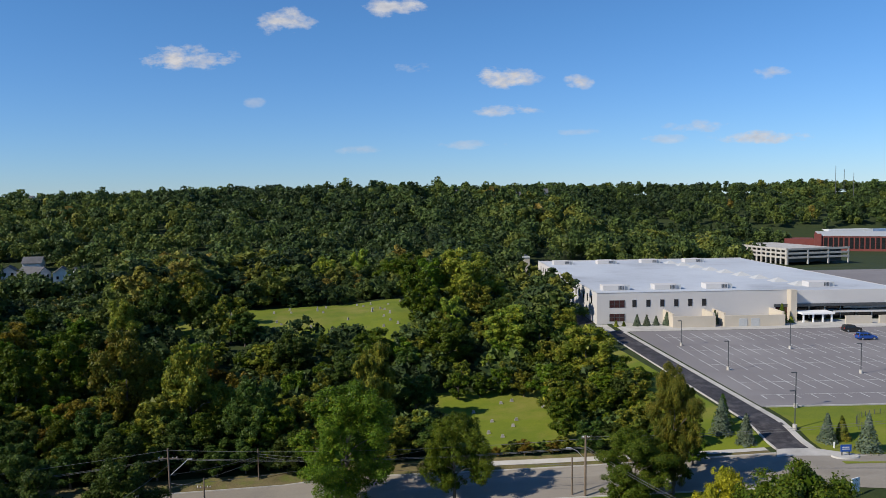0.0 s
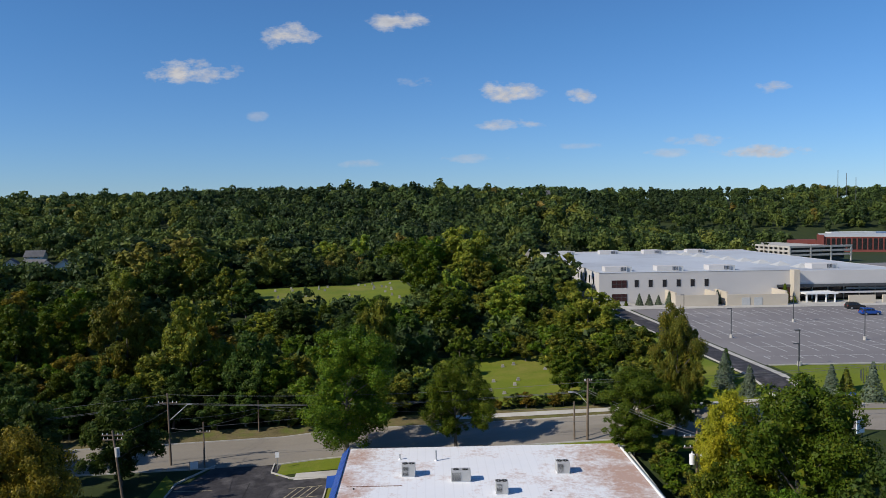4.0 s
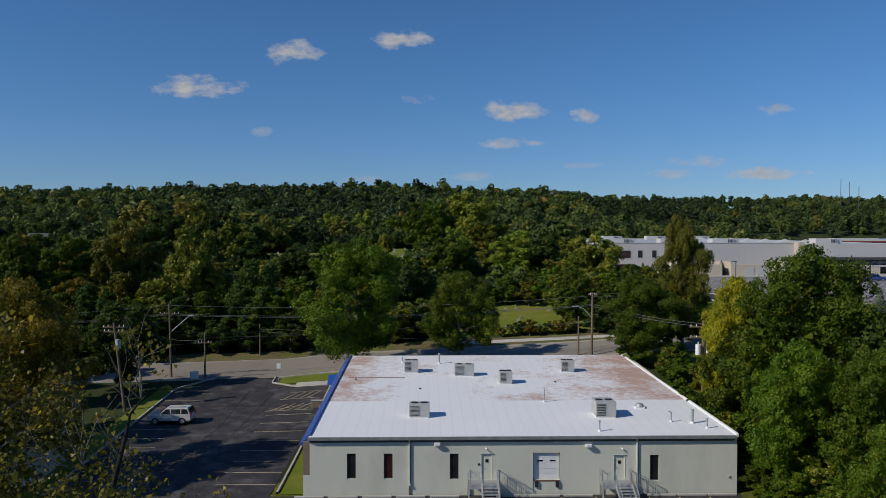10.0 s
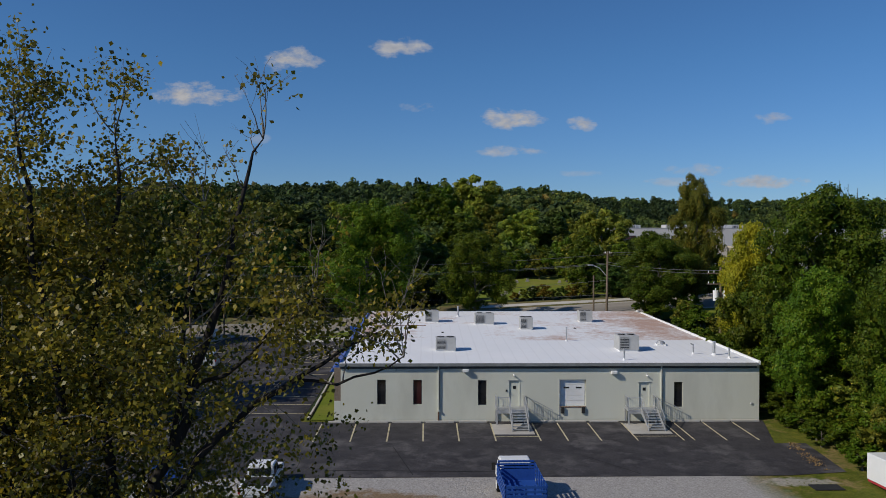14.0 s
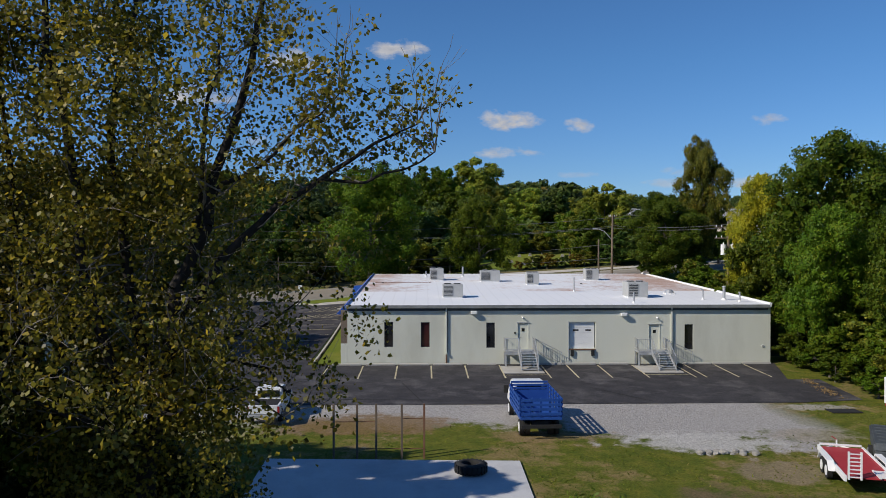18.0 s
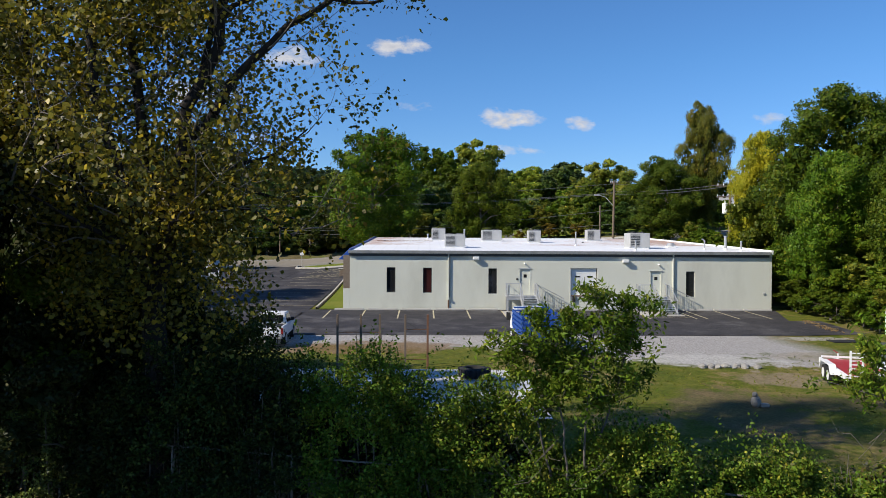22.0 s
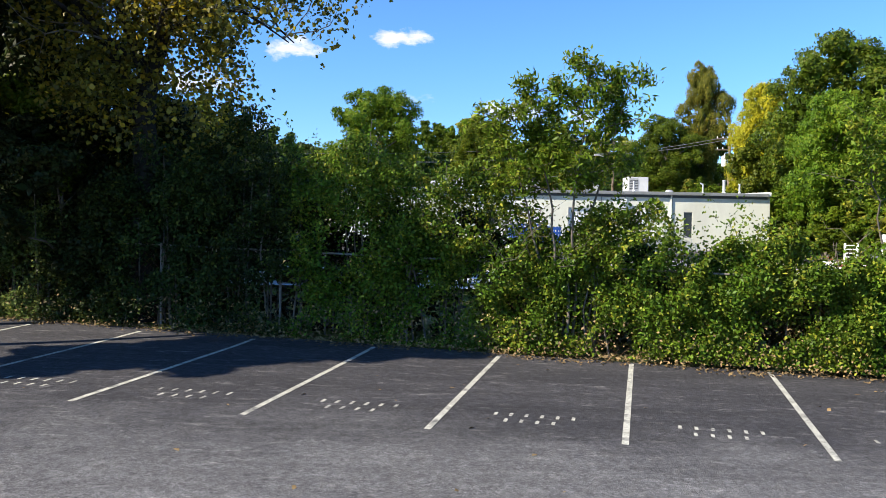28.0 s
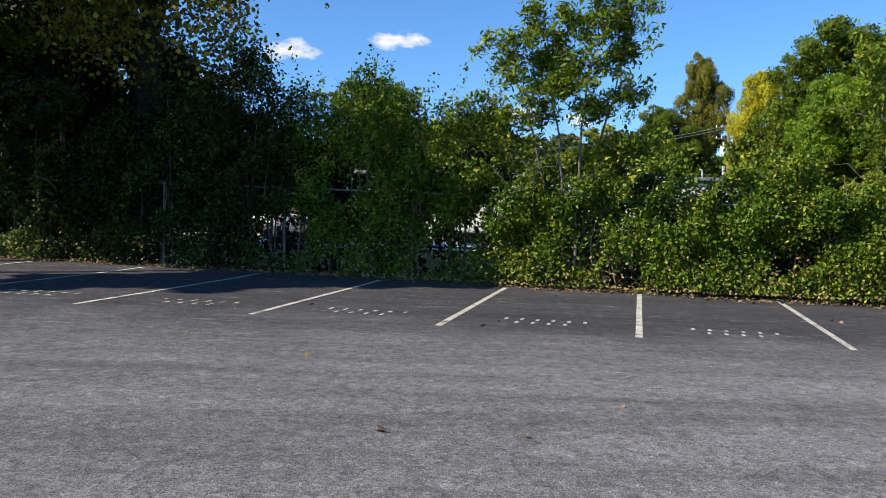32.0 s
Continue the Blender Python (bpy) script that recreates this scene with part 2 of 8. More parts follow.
def yard_material():
    """Rough grass with straw and bare patches, giving way to pale gravel along a ragged line."""
    m = bpy.data.materials.new("yard_ground")
    m.use_nodes = True
    m.node_tree.nodes.clear()
    n = Nodes(m.node_tree)
    pos = n("ShaderNodeTexCoord").outputs["Object"]
    p = n("ShaderNodeSeparateXYZ", {0: pos})
    noise = lambda s, d, r: n("ShaderNodeTexNoise", {"Vector": pos, "Scale": s, "Detail": d, "Roughness": r}).outputs[0]
    big, mid, fine = noise(0.22, 6.0, 0.68), noise(1.1, 6.0, 0.7), noise(8.0, 5.0, 0.8)
    col = n.mix(n.ramp(mid, 0.35, 0.65), (0.072, 0.098, 0.010), (0.150, 0.146, 0.020))
    straw = n.math("ADD", big, n.math("MULTIPLY", n.math("SUBTRACT", mid, 0.5), 0.5))
    col = n.mix(n.ramp(straw, 0.5, 0.62), col, (0.22, 0.165, 0.066))
    east = n.math("MULTIPLY", n.ramp(p.outputs[0], 2.0, 8.0), 3.6)
    edge = n.math("ADD", n.math("ADD", p.outputs[1], east), n.math("MULTIPLY", n.math("SUBTRACT", straw, 0.5), 16.0))
    stone = n.mix(n.ramp(noise(14.0, 4.0, 0.75), 0.35, 0.7), (0.30, 0.28, 0.265), (0.44, 0.42, 0.395))
    inside = n.math("MULTIPLY", n.math("SUBTRACT", 1.0, n.ramp(n.math("ADD", p.outputs[0], n.math("MULTIPLY", n.math("SUBTRACT", big, 0.5), 6.0)), 17.0, 19.5)), n.math("SUBTRACT", 1.0, n.ramp(p.outputs[1], 46.5, 48.0)))
    col = n.mix(n.math("MULTIPLY", n.ramp(edge, 39.6, 41.6), inside), col, stone)
    # bare earth, spilled pale gravel and straw: centre, half sizes, colour, strength
    # the patch at 12.0, 28.2 is soil streaks with shadow painted in
    for cx, cy, rx, ry, c, k in (
        (8.3, 27.0, 3.0, 4.4, (0.115, 0.085, 0.056), 0.6), (10.4, 37.3, 4.6, 2.0, (0.46, 0.44, 0.41), 0.9), (-7.0, 41.0, 6.0, 2.4, (0.20, 0.125, 0.055), 0.85),
        (13.0, 32.5, 2.6, 1.6, (0.24, 0.19, 0.12), 0.8), (12.0, 28.2, 4.0, 1.4, (0.065, 0.055, 0.032), 0.6), (17.5, 38.5, 3.0, 1.6, (0.30, 0.26, 0.2), 0.7), (3.0, 38.6, 4.0, 1.2, (0.23, 0.16, 0.08), 0.7), (20.5, 44.5, 2.2, 0.9, (0.38, 0.35, 0.31), 0.8),
    ):
        a = n.math("DIVIDE", n.math("SUBTRACT", p.outputs[0], cx), rx)
        b = n.math("DIVIDE", n.math("SUBTRACT", p.outputs[1], cy), ry)
        r = n.math("SQRT", n.math("ADD", n.math("MULTIPLY", a, a), n.math("MULTIPLY", b, b)))
        w = n.math("ADD", n.math("SUBTRACT", 1.0, r), n.math("MULTIPLY", n.math("SUBTRACT", n.math("ADD", mid, big), 1.0), 1.6))
        col = n.mix(n.math("MULTIPLY", n.ramp(w, 0.0, 0.35), k), col, c)
    val = n.math("ADD", -0.1, n.math("MULTIPLY", fine, 2.2))
    col = n("ShaderNodeHueSaturation", {"Value": val, "Color": col}).outputs[0]
    bs = n("ShaderNodeBsdfPrincipled", {"Base Color": col, "Roughness": 0.95, "Specular IOR Level": 0.15})
    n.t.links.new(n("ShaderNodeBump", {"Height": fine, "Strength": 0.9, "Distance": 0.06}).outputs[0], bs.inputs["Normal"])
    n.t.links.new(bs.outputs[0], n("ShaderNodeOutputMaterial").inputs[0])
    return m


YARD = yard_material()
FOREST_FLOOR = surface("forest_floor", (0.022, 0.036, 0.008), (0.036, 0.05, 0.011), 0.2, 0.95, 3.0, 0.6, 0.5)
ASPHALT_DARK = surface("sealed_asphalt", (0.026, 0.024, 0.027), (0.058, 0.054, 0.056), 0.75, 0.8, 9.0, 0.8, 0.35, c=(0.105, 0.098, 0.098), cscale=0.42)


def lot_material():
    """Old asphalt: darker sealed stalls by the fence, a paler worn lane, scuffs, fine speckle."""
    m = bpy.data.materials.new("worn_lot_asphalt")
    m.use_nodes = True
    m.node_tree.nodes.clear()
    n = Nodes(m.node_tree)
    pos = n("ShaderNodeTexCoord").outputs["Object"]
    p = n("ShaderNodeSeparateXYZ", {0: pos})
    big = n("ShaderNodeTexNoise", {"Vector": pos, "Scale": 0.35, "Detail": 6.0, "Roughness": 0.65}).outputs[0]
    drag = n("ShaderNodeTexNoise", {"Vector": n("ShaderNodeMapping", {"Vector": pos, "Rotation": (0, 0, 0.25), "Scale": (0.6, 1.1, 1)}).outputs[0], "Scale": 0.9, "Detail": 6.0, "Roughness": 0.7}).outputs[0]
    scuff = n("ShaderNodeTexNoise", {"Vector": n("ShaderNodeMapping", {"Vector": pos, "Rotation": (0, 0, 0.9), "Scale": (1, 3.5, 1)}).outputs[0], "Scale": 1.7, "Detail": 8.0, "Roughness": 0.8}).outputs[0]
    speck = n("ShaderNodeTexNoise", {"Vector": pos, "Scale": 70.0, "Detail": 3.0, "Roughness": 0.85}).outputs[0]
    mid = n("ShaderNodeTexNoise", {"Vector": pos, "Scale": 9.0, "Detail": 5.0, "Roughness": 0.75}).outputs[0]
    away = n.math("SUBTRACT", n.math("ADD", n.math("MULTIPLY", p.outputs[0], -0.08), 8.5), p.outputs[1])
    lane = n.ramp(n.math("ADD", away, n.math("MULTIPLY", n.math("SUBTRACT", big, 0.5), 5.0)), -0.8, 2.6)
    col = n.mix(n.ramp(big, 0.3, 0.7), (0.040, 0.039, 0.044), (0.058, 0.056, 0.060))
    worn = n.mix(n.ramp(drag, 0.3, 0.7), (0.132, 0.129, 0.130), (0.188, 0.185, 0.184))
    # the lane keeps less of its pale tone towards the west
    lane = n.math("MULTIPLY", lane, n.math("SUBTRACT", 1.0, n.math("MULTIPLY", n.ramp(n.math("ADD", p.outputs[0], n.math("MULTIPLY", big, 4.0)), 1.0, -9.0), 0.42)))
    col = n.mix(n.math("MULTIPLY", lane, 0.92), col, worn)
    col = n.mix(n.math("MULTIPLY", n.ramp(scuff, 0.55, 0.68), 0.6), col, (0.26, 0.25, 0.24))
    grit = n("ShaderNodeTexNoise", {"Vector": pos, "Scale": 26.0, "Detail": 4.0, "Roughness": 0.85}).outputs[0]
    val = n.math("MULTIPLY", n.math("ADD", -1.25, n.math("MULTIPLY", speck, 4.5)), n.math("ADD", -0.1, n.math("MULTIPLY", mid, 2.2)))
    val = n.math("MULTIPLY", val, n.math("ADD", -0.3, n.math("MULTIPLY", grit, 2.6)))
    # long faint bands left by turning tyres
    band = n("ShaderNodeTexNoise", {"Vector": n("ShaderNodeMapping", {"Vector": pos, "Rotation": (0, 0, 0.17), "Scale": (0.1, 1.0, 1)}).outputs[0], "Scale": 1.5, "Detail": 4.0, "Roughness": 0.6}).outputs[0]
    val = n.math("MULTIPLY", val, n.math("ADD", 0.74, n.math("MULTIPLY", n.ramp(band, 0.33, 0.55), 0.34)))
    stone = n("ShaderNodeTexVoronoi", {"Vector": pos, "Scale": 38.0}).outputs[0]
    col = n.mix(n.math("MULTIPLY", n.math("SUBTRACT", 1.0, n.ramp(stone, 0.1, 0.26)), n.math("ADD", 0.12, n.math("MULTIPLY", lane, 0.3))), col, (0.36, 0.35, 0.33))
    col = n("ShaderNodeHueSaturation", {"Value": val, "Color": col}).outputs[0]
    bs = n("ShaderNodeBsdfPrincipled", {"Base Color": col, "Roughness": 0.85, "Specular IOR Level": 0.25})
    n.t.links.new(n("ShaderNodeBump", {"Height": speck, "Strength": 0.7, "Distance": 0.02}).outputs[0], bs.inputs["Normal"])
    n.t.links.new(bs.outputs[0], n("ShaderNodeOutputMaterial").inputs[0])
    return m


LOT = lot_material()
ASPHALT_GREY = surface("grey_asphalt", (0.19, 0.175, 0.175), (0.225, 0.21, 0.205), 0.05, 0.9, 8.0, 0.15, 0.1, c=(0.25, 0.235, 0.23), cscale=0.03)
ROAD = surface("road_surface", (0.215, 0.190, 0.155), (0.265, 0.238, 0.198), 0.12, 0.9, 10.0, 0.2, 0.1, c=(0.31, 0.28, 0.235), cscale=0.08, stretch=(0.3, 1, 1))
CONCRETE = surface("concrete", (0.42, 0.40, 0.36), (0.5, 0.48, 0.44), 0.5, 0.9, 20.0, 0.2, 0.3, c=(0.36, 0.34, 0.31), cscale=0.2)
SLAB = surface("slab_concrete", (0.46, 0.46, 0.47), (0.54, 0.54, 0.54), 0.4, 0.85, 18.0, 0.15, 0.2, c=(0.40, 0.40, 0.41), cscale=0.3)
PAINT_WHITE = surface("line_paint", (0.55, 0.55, 0.52), (0.68, 0.68, 0.65), 3.0, 0.8, 30.0, 0.4, 0.2, c=(0.25, 0.25, 0.24), cscale=1.6)
PAINT_FADED = surface("faded_paint", (0.34, 0.335, 0.29), (0.50, 0.49, 0.43), 6.0, 0.8, 24.0, 0.8, 0.2, c=(0.10, 0.10, 0.10), cscale=3.4)
PAINT_YELLOW = surface("yellow_line_paint", (0.48, 0.42, 0.27), (0.56, 0.50, 0.33), 3.0, 0.8, 30.0, 0.3, 0.2, c=(0.3, 0.25, 0.15), cscale=1.6)
WALL = surface("painted_wall", (0.595, 0.60, 0.51), (0.63, 0.635, 0.55), 0.4, 0.9, 25.0, 0.06, 0.25, c=(0.54, 0.54, 0.46), cscale=0.3, stretch=(1, 1, 0.35))
PALE_WALL = surface("pale_precast", (0.51, 0.495, 0.48), (0.56, 0.54, 0.525), 0.06, 0.9, 4.0, 0.05, 0.0)
TAN_WALL = surface("tan_wall", (0.50, 0.44, 0.35), (0.55, 0.49, 0.4), 0.2, 0.9, 6.0, 0.08, 0.1)
BRICK = surface("brown_brick", (0.19, 0.145, 0.11), (0.25, 0.2, 0.15), 4.0, 0.95, 18.0, 0.4, 0.5, per_object=0.2)
TRIM_DARK = surface("dark_trim", (0.055, 0.06, 0.065), (0.075, 0.08, 0.085), 2.0, 0.6, 20.0, 0.1, 0.0)
GUTTER = surface("weathered_gutter", (0.17, 0.18, 0.18), (0.25, 0.26, 0.26), 2.0, 0.6, 20.0, 0.2, 0.0)
TRIM_GREY = surface("grey_trim", (0.42, 0.43, 0.42), (0.5, 0.5, 0.49), 2.0, 0.6, 20.0, 0.1, 0.0)
WHITE = surface("white_paint", (0.74, 0.74, 0.73), (0.8, 0.8, 0.79), 1.5, 0.6, 20.0, 0.05, 0.05)
STEEL = surface("galvanised_steel", (0.40, 0.41, 0.42), (0.5, 0.51, 0.52), 2.0, 0.5, 25.0, 0.15, 0.05, metal=0.5)
HVAC = surface("sheet_metal", (0.42, 0.42, 0.41), (0.5, 0.5, 0.49), 1.2, 0.6, 20.0, 0.1, 0.05, metal=0.2)
BLACK = surface("black_rubber", (0.018, 0.018, 0.019), (0.03, 0.03, 0.03), 3.0, 0.85, 30.0, 0.3, 0.2)
GLASS = surface("dark_glass", (0.012, 0.013, 0.015), (0.02, 0.02, 0.022), 0.5, 0.08, 5.0, 0.0, 0.0, spec=0.6)
GLASS_RED = surface("red_tinted_glass", (0.035, 0.010, 0.010), (0.052, 0.015, 0.015), 0.5, 0.1, 5.0, 0.0, 0.0, spec=0.6)
BLUE = surface("blue_paint", (0.016, 0.065, 0.28), (0.024, 0.085, 0.34), 2.0, 0.45, 20.0, 0.15, 0.05)
RED = surface("red_paint", (0.36, 0.03, 0.04), (0.42, 0.045, 0.05), 2.0, 0.5, 20.0, 0.15, 0.05)
PALE_SILVER = surface("pale_silver_paint", (0.58, 0.58, 0.57), (0.63, 0.63, 0.62), 1.0, 0.35, 20.0, 0.03, 0.0, metal=0.15)
CAR_WHITE = surface("white_car_paint", (0.72, 0.73, 0.74), (0.78, 0.78, 0.78), 1.0, 0.35, 20.0, 0.03, 0.0)
WOOD = surface("weathered_wood", (0.14, 0.105, 0.075), (0.2, 0.155, 0.115), 3.0, 0.9, 20.0, 0.4, 0.4, stretch=(1, 1, 0.2))
RUST = surface("rusty_steel", (0.16, 0.075, 0.045), (0.22, 0.12, 0.07), 3.0, 0.9, 20.0, 0.4, 0.3)
ROCK = surface("pale_rock", (0.25, 0.235, 0.21), (0.36, 0.34, 0.31), 3.0, 0.95, 15.0, 0.3, 0.6, per_object=0.2)
TARP = surface("weathered_grey_cover", (0.055, 0.062, 0.068), (0.085, 0.095, 0.10), 1.5, 0.55, 12.0, 0.3, 0.1)
DRY_LEAF = surface("dry_leaf", (0.16, 0.10, 0.045), (0.30, 0.21, 0.10), 3.0, 0.9, 20.0, 0.4, 0.0, per_object=0.3)
LAMP = surface("tail_lamp", (0.35, 0.02, 0.02), (0.4, 0.03, 0.03), 1.0, 0.3, 5.0, 0.0, 0.0)
HEAD = surface("clear_lamp", (0.7, 0.7, 0.68), (0.75, 0.75, 0.72), 1.0, 0.15, 5.0, 0.0, 0.0)


def roof_material():
    """White membrane: clean on the lower slope, rust-brown staining on parts of the upper slope, faint seams."""
    m = bpy.data.materials.new("roof_membrane")
    m.use_nodes = True
    m.node_tree.nodes.clear()
    n = Nodes(m.node_tree)
    pos = n("ShaderNodeTexCoord").outputs["Object"]
    p = n("ShaderNodeSeparateXYZ", {0: pos})
    n1 = n("ShaderNodeTexNoise", {"Vector": pos, "Scale": 0.16, "Detail": 5.0, "Roughness": 0.65}).outputs[0]
    n2 = n("ShaderNodeTexNoise", {"Vector": pos, "Scale": 1.6, "Detail": 5.0, "Roughness": 0.75}).outputs[0]
    seam = n("ShaderNodeTexWave", {"Vector": pos, "Scale": 0.32, "Distortion": 0.4, "Detail": 1.0}, bands_direction="X").outputs[0]
    upper = n.ramp(p.outputs[1], 10.8, 11.2)
    # the east end of the upper slope is the dirtiest, then the west end
    east = n.ramp(p.outputs[0], 21.0, 31.0)
    west = n.ramp(p.outputs[0], 8.0, 1.0)
    middle = n.math("MULTIPLY", n.math("MULTIPLY", n.ramp(p.outputs[0], 14.5, 17.0), n.ramp(p.outputs[0], 22.0, 19.5)), n.ramp(p.outputs[1], 14.8, 11.8))
    reach = n.math("ADD", n.math("ADD", n.math("MULTIPLY", east, 0.36), n.math("MULTIPLY", west, 0.30)), n.math("MULTIPLY", middle, 0.34))
    s = n.math("ADD", n.math("ADD", reach, n.math("MULTIPLY", n.math("SUBTRACT", n1, 0.55), 1.3)), n.math("MULTIPLY", n.math("SUBTRACT", n2, 0.5), 0.9))
    stain = n.math("MULTIPLY", n.ramp(s, 0.02, 0.36), n.math("MULTIPLY", upper, 0.9))
    col = n.mix(n.ramp(n1, 0.3, 0.7), (0.74, 0.75, 0.77), (0.80, 0.80, 0.81))
    col = n.mix(stain, col, (0.44, 0.27, 0.20))
    spots = n.math("MULTIPLY", n.ramp(n2, 0.66, 0.74), n.math("MULTIPLY", upper, n.ramp(seam, 0.75, 0.95)))
    col = n.mix(n.math("MULTIPLY", spots, 0.75), col, (0.3, 0.2, 0.14))
    col = n.mix(n.math("MULTIPLY", n.ramp(seam, 0.93, 1.0), 0.12), col, (0.45, 0.45, 0.45))
    bs = n("ShaderNodeBsdfPrincipled", {"Base Color": col, "Roughness": 0.75})
    n.t.links.new(bs.outputs[0], n("ShaderNodeOutputMaterial").inputs[0])
    return m


ROOF = roof_material()


# ---- building blocks ----
def part(name, bm, material, parent=None, label="", smooth=False, at=(0, 0, 0)):
    me = bpy.data.meshes.new(name)
    bm.to_mesh(me)
    bm.free()
    me.materials.append(material)
    if smooth:
        me.polygons.foreach_set("use_smooth", [True] * len(me.polygons))
    ob = new(name, me)
    ob.location = at
    if parent:
        ob.parent = parent
    if label:
        ob["label"] = label
    return ob


def empty(name, at, label, category, group="", rz=0.0, kind=""):
    ob = new(name)
    ob.location = at
    ob.rotation_euler = (0, 0, radians(rz))
    return tagged(ob, label, category, group, kind)


def add_box(bm, x0, x1, y0, y1, z0, z1, bevel=0.0, m=None):
    mat = Matrix.Translation(((x0 + x1) / 2, (y0 + y1) / 2, (z0 + z1) / 2)) @ Matrix.Diagonal((abs(x1 - x0), abs(y1 - y0), abs(z1 - z0), 1))
    v = bmesh.ops.create_cube(bm, size=1.0, matrix=(m or Matrix()) @ mat)["verts"]
    if bevel:
        e = {e for a in v for e in a.link_edges}
        bmesh.ops.bevel(bm, geom=list(e), offset=bevel, segments=2, affect="EDGES", profile=0.6)
    return bm


def boxm(*a, bevel=0.0):
    return add_box(bmesh.new(), *a, bevel=bevel)


def add_tube(bm, p, q, r0, r1=None, seg=8):
    p, q = Vector(p), Vector(q)
    d = q - p
    m = Matrix.Translation((p + q) / 2) @ d.to_track_quat("Z", "Y").to_matrix().to_4x4()
    bmesh.ops.create_cone(bm, cap_ends=True, segments=seg, radius1=r0, radius2=r0 if r1 is None else r1, depth=d.length, matrix=m)
    return bm


def tube(p, q, r0, r1=None, seg=8):
    return add_tube(bmesh.new(), p, q, r0, r1, seg)


class Tubes:
    """Many tapered tubes gathered into one mesh."""

    def __init__(self):
        self.v, self.f = [], []

    def add(self, p, q, r0, r1, seg=5):
        p, q = Vector(p), Vector(q)
        turn = (q - p).to_track_quat("Z", "Y").to_matrix()
        k = len(self.v)
        for c, r in ((p, r0), (q, r1)):
            for i in range(seg):
                a = 2 * math.pi * i / seg
                self.v.append(c + turn @ Vector((math.cos(a) * r, math.sin(a) * r, 0)))
        self.f += [(k + i, k + (i + 1) % seg, k + seg + (i + 1) % seg, k + seg + i) for i in range(seg)]

    def build(self, name, material, parent, label=""):
        me = bpy.data.meshes.new(name)
        me.from_pydata([v[:] for v in self.v], [], self.f)
        me.materials.append(material)
        me.polygons.foreach_set("use_smooth", [True] * len(me.polygons))
        ob = new(name, me)
        ob.parent = parent
        if label:
            ob["label"] = label
        return ob


def quad_mesh(name, co, material, keep=True):
    """A mesh of separate quads or triangles from an array (n, 4 or 3, 3)."""
    n, q = co.shape[:2]
    me = bpy.data.meshes.new(name)
    me.vertices.add(n * q)
    me.vertices.foreach_set("co", np.ascontiguousarray(co, dtype=np.float32).ravel())
    me.loops.add(n * q)
    me.loops.foreach_set("vertex_index", np.arange(n * q, dtype=np.int32))
    me.polygons.add(n)
    me.polygons.foreach_set("loop_start", np.arange(0, n * q, q, dtype=np.int32))
    me.polygons.foreach_set("loop_total", np.full(n, q, dtype=np.int32))
    me.materials.append(material)
    me.update(calc_edges=True)
    return me


def step(a, b, v):
    v = min(max((v - a) / (b - a), 0.0), 1.0)
    return v * v * (3 - 2 * v)


def lin(a, b, v):
    return min(max((v - a) / (b - a), 0.0), 1.0)


def gz(x, y):
    """Height of the ground: lots to the south, rising to the street, the eastern lot, the cemetery hill and the far ridge."""
    near = 0.035 * (min(y, 16) - 8.65) - 0.018 * (min(max(x, -40), 40) + 3.26)
    k = lin(14, 30, y)
    z = near * (1 - k) + k * (0.62 + 0.62 * lin(30, 58, y))
    z += 1.75 * lin(60, 97, y)
    z += max(0.0, min(x, 50) + 20) * 0.085 * step(66, 96, y)
    z += 1.3 * step(104, 113, y)
    z += 11.5 * step(118, 188, y) * step(40, -10, x)
    z -= 6.0 * step(-60, -140, x) * step(110, 200, y) * (1 - step(260, 480, y))
    z -= 6.0 * step(335, 415, y) * step(130, 185, x) * (1 - step(560, 640, y))
    far = step(60, 200, x)
    z -= 4.0 * step(215, 300, y) * step(40, -10, x)
    z += (33.3 + 1.8 * far) * step(270 + 260 * far, 620 + 200 * far, y) * (1 - 0.12 * step(-60, -300, x))
    return z


def patch(name, a, b, c, d, material, nu=8, nv=8, lift=0.03, thick=0.0):
    """A paved or planted surface that follows the ground: corners a, b, c, d in order, as (x, y)."""
    me = bpy.data.meshes.new(name)
    vs, fs = [], []
    for j in range(nv + 1):
        for i in range(nu + 1):
            u, v = i / nu, j / nv
            x = (a[0] * (1 - u) + b[0] * u) * (1 - v) + (d[0] * (1 - u) + c[0] * u) * v
            y = (a[1] * (1 - u) + b[1] * u) * (1 - v) + (d[1] * (1 - u) + c[1] * u) * v
            vs.append((x, y, gz(x, y) + lift))
    for j in range(nv):
        for i in range(nu):
            k = j * (nu + 1) + i
            fs.append((k, k + 1, k + nu + 2, k + nu + 1))
    me.from_pydata(vs, [], fs)
    me.materials.append(material)
    ob = new(name, me)
    return ob


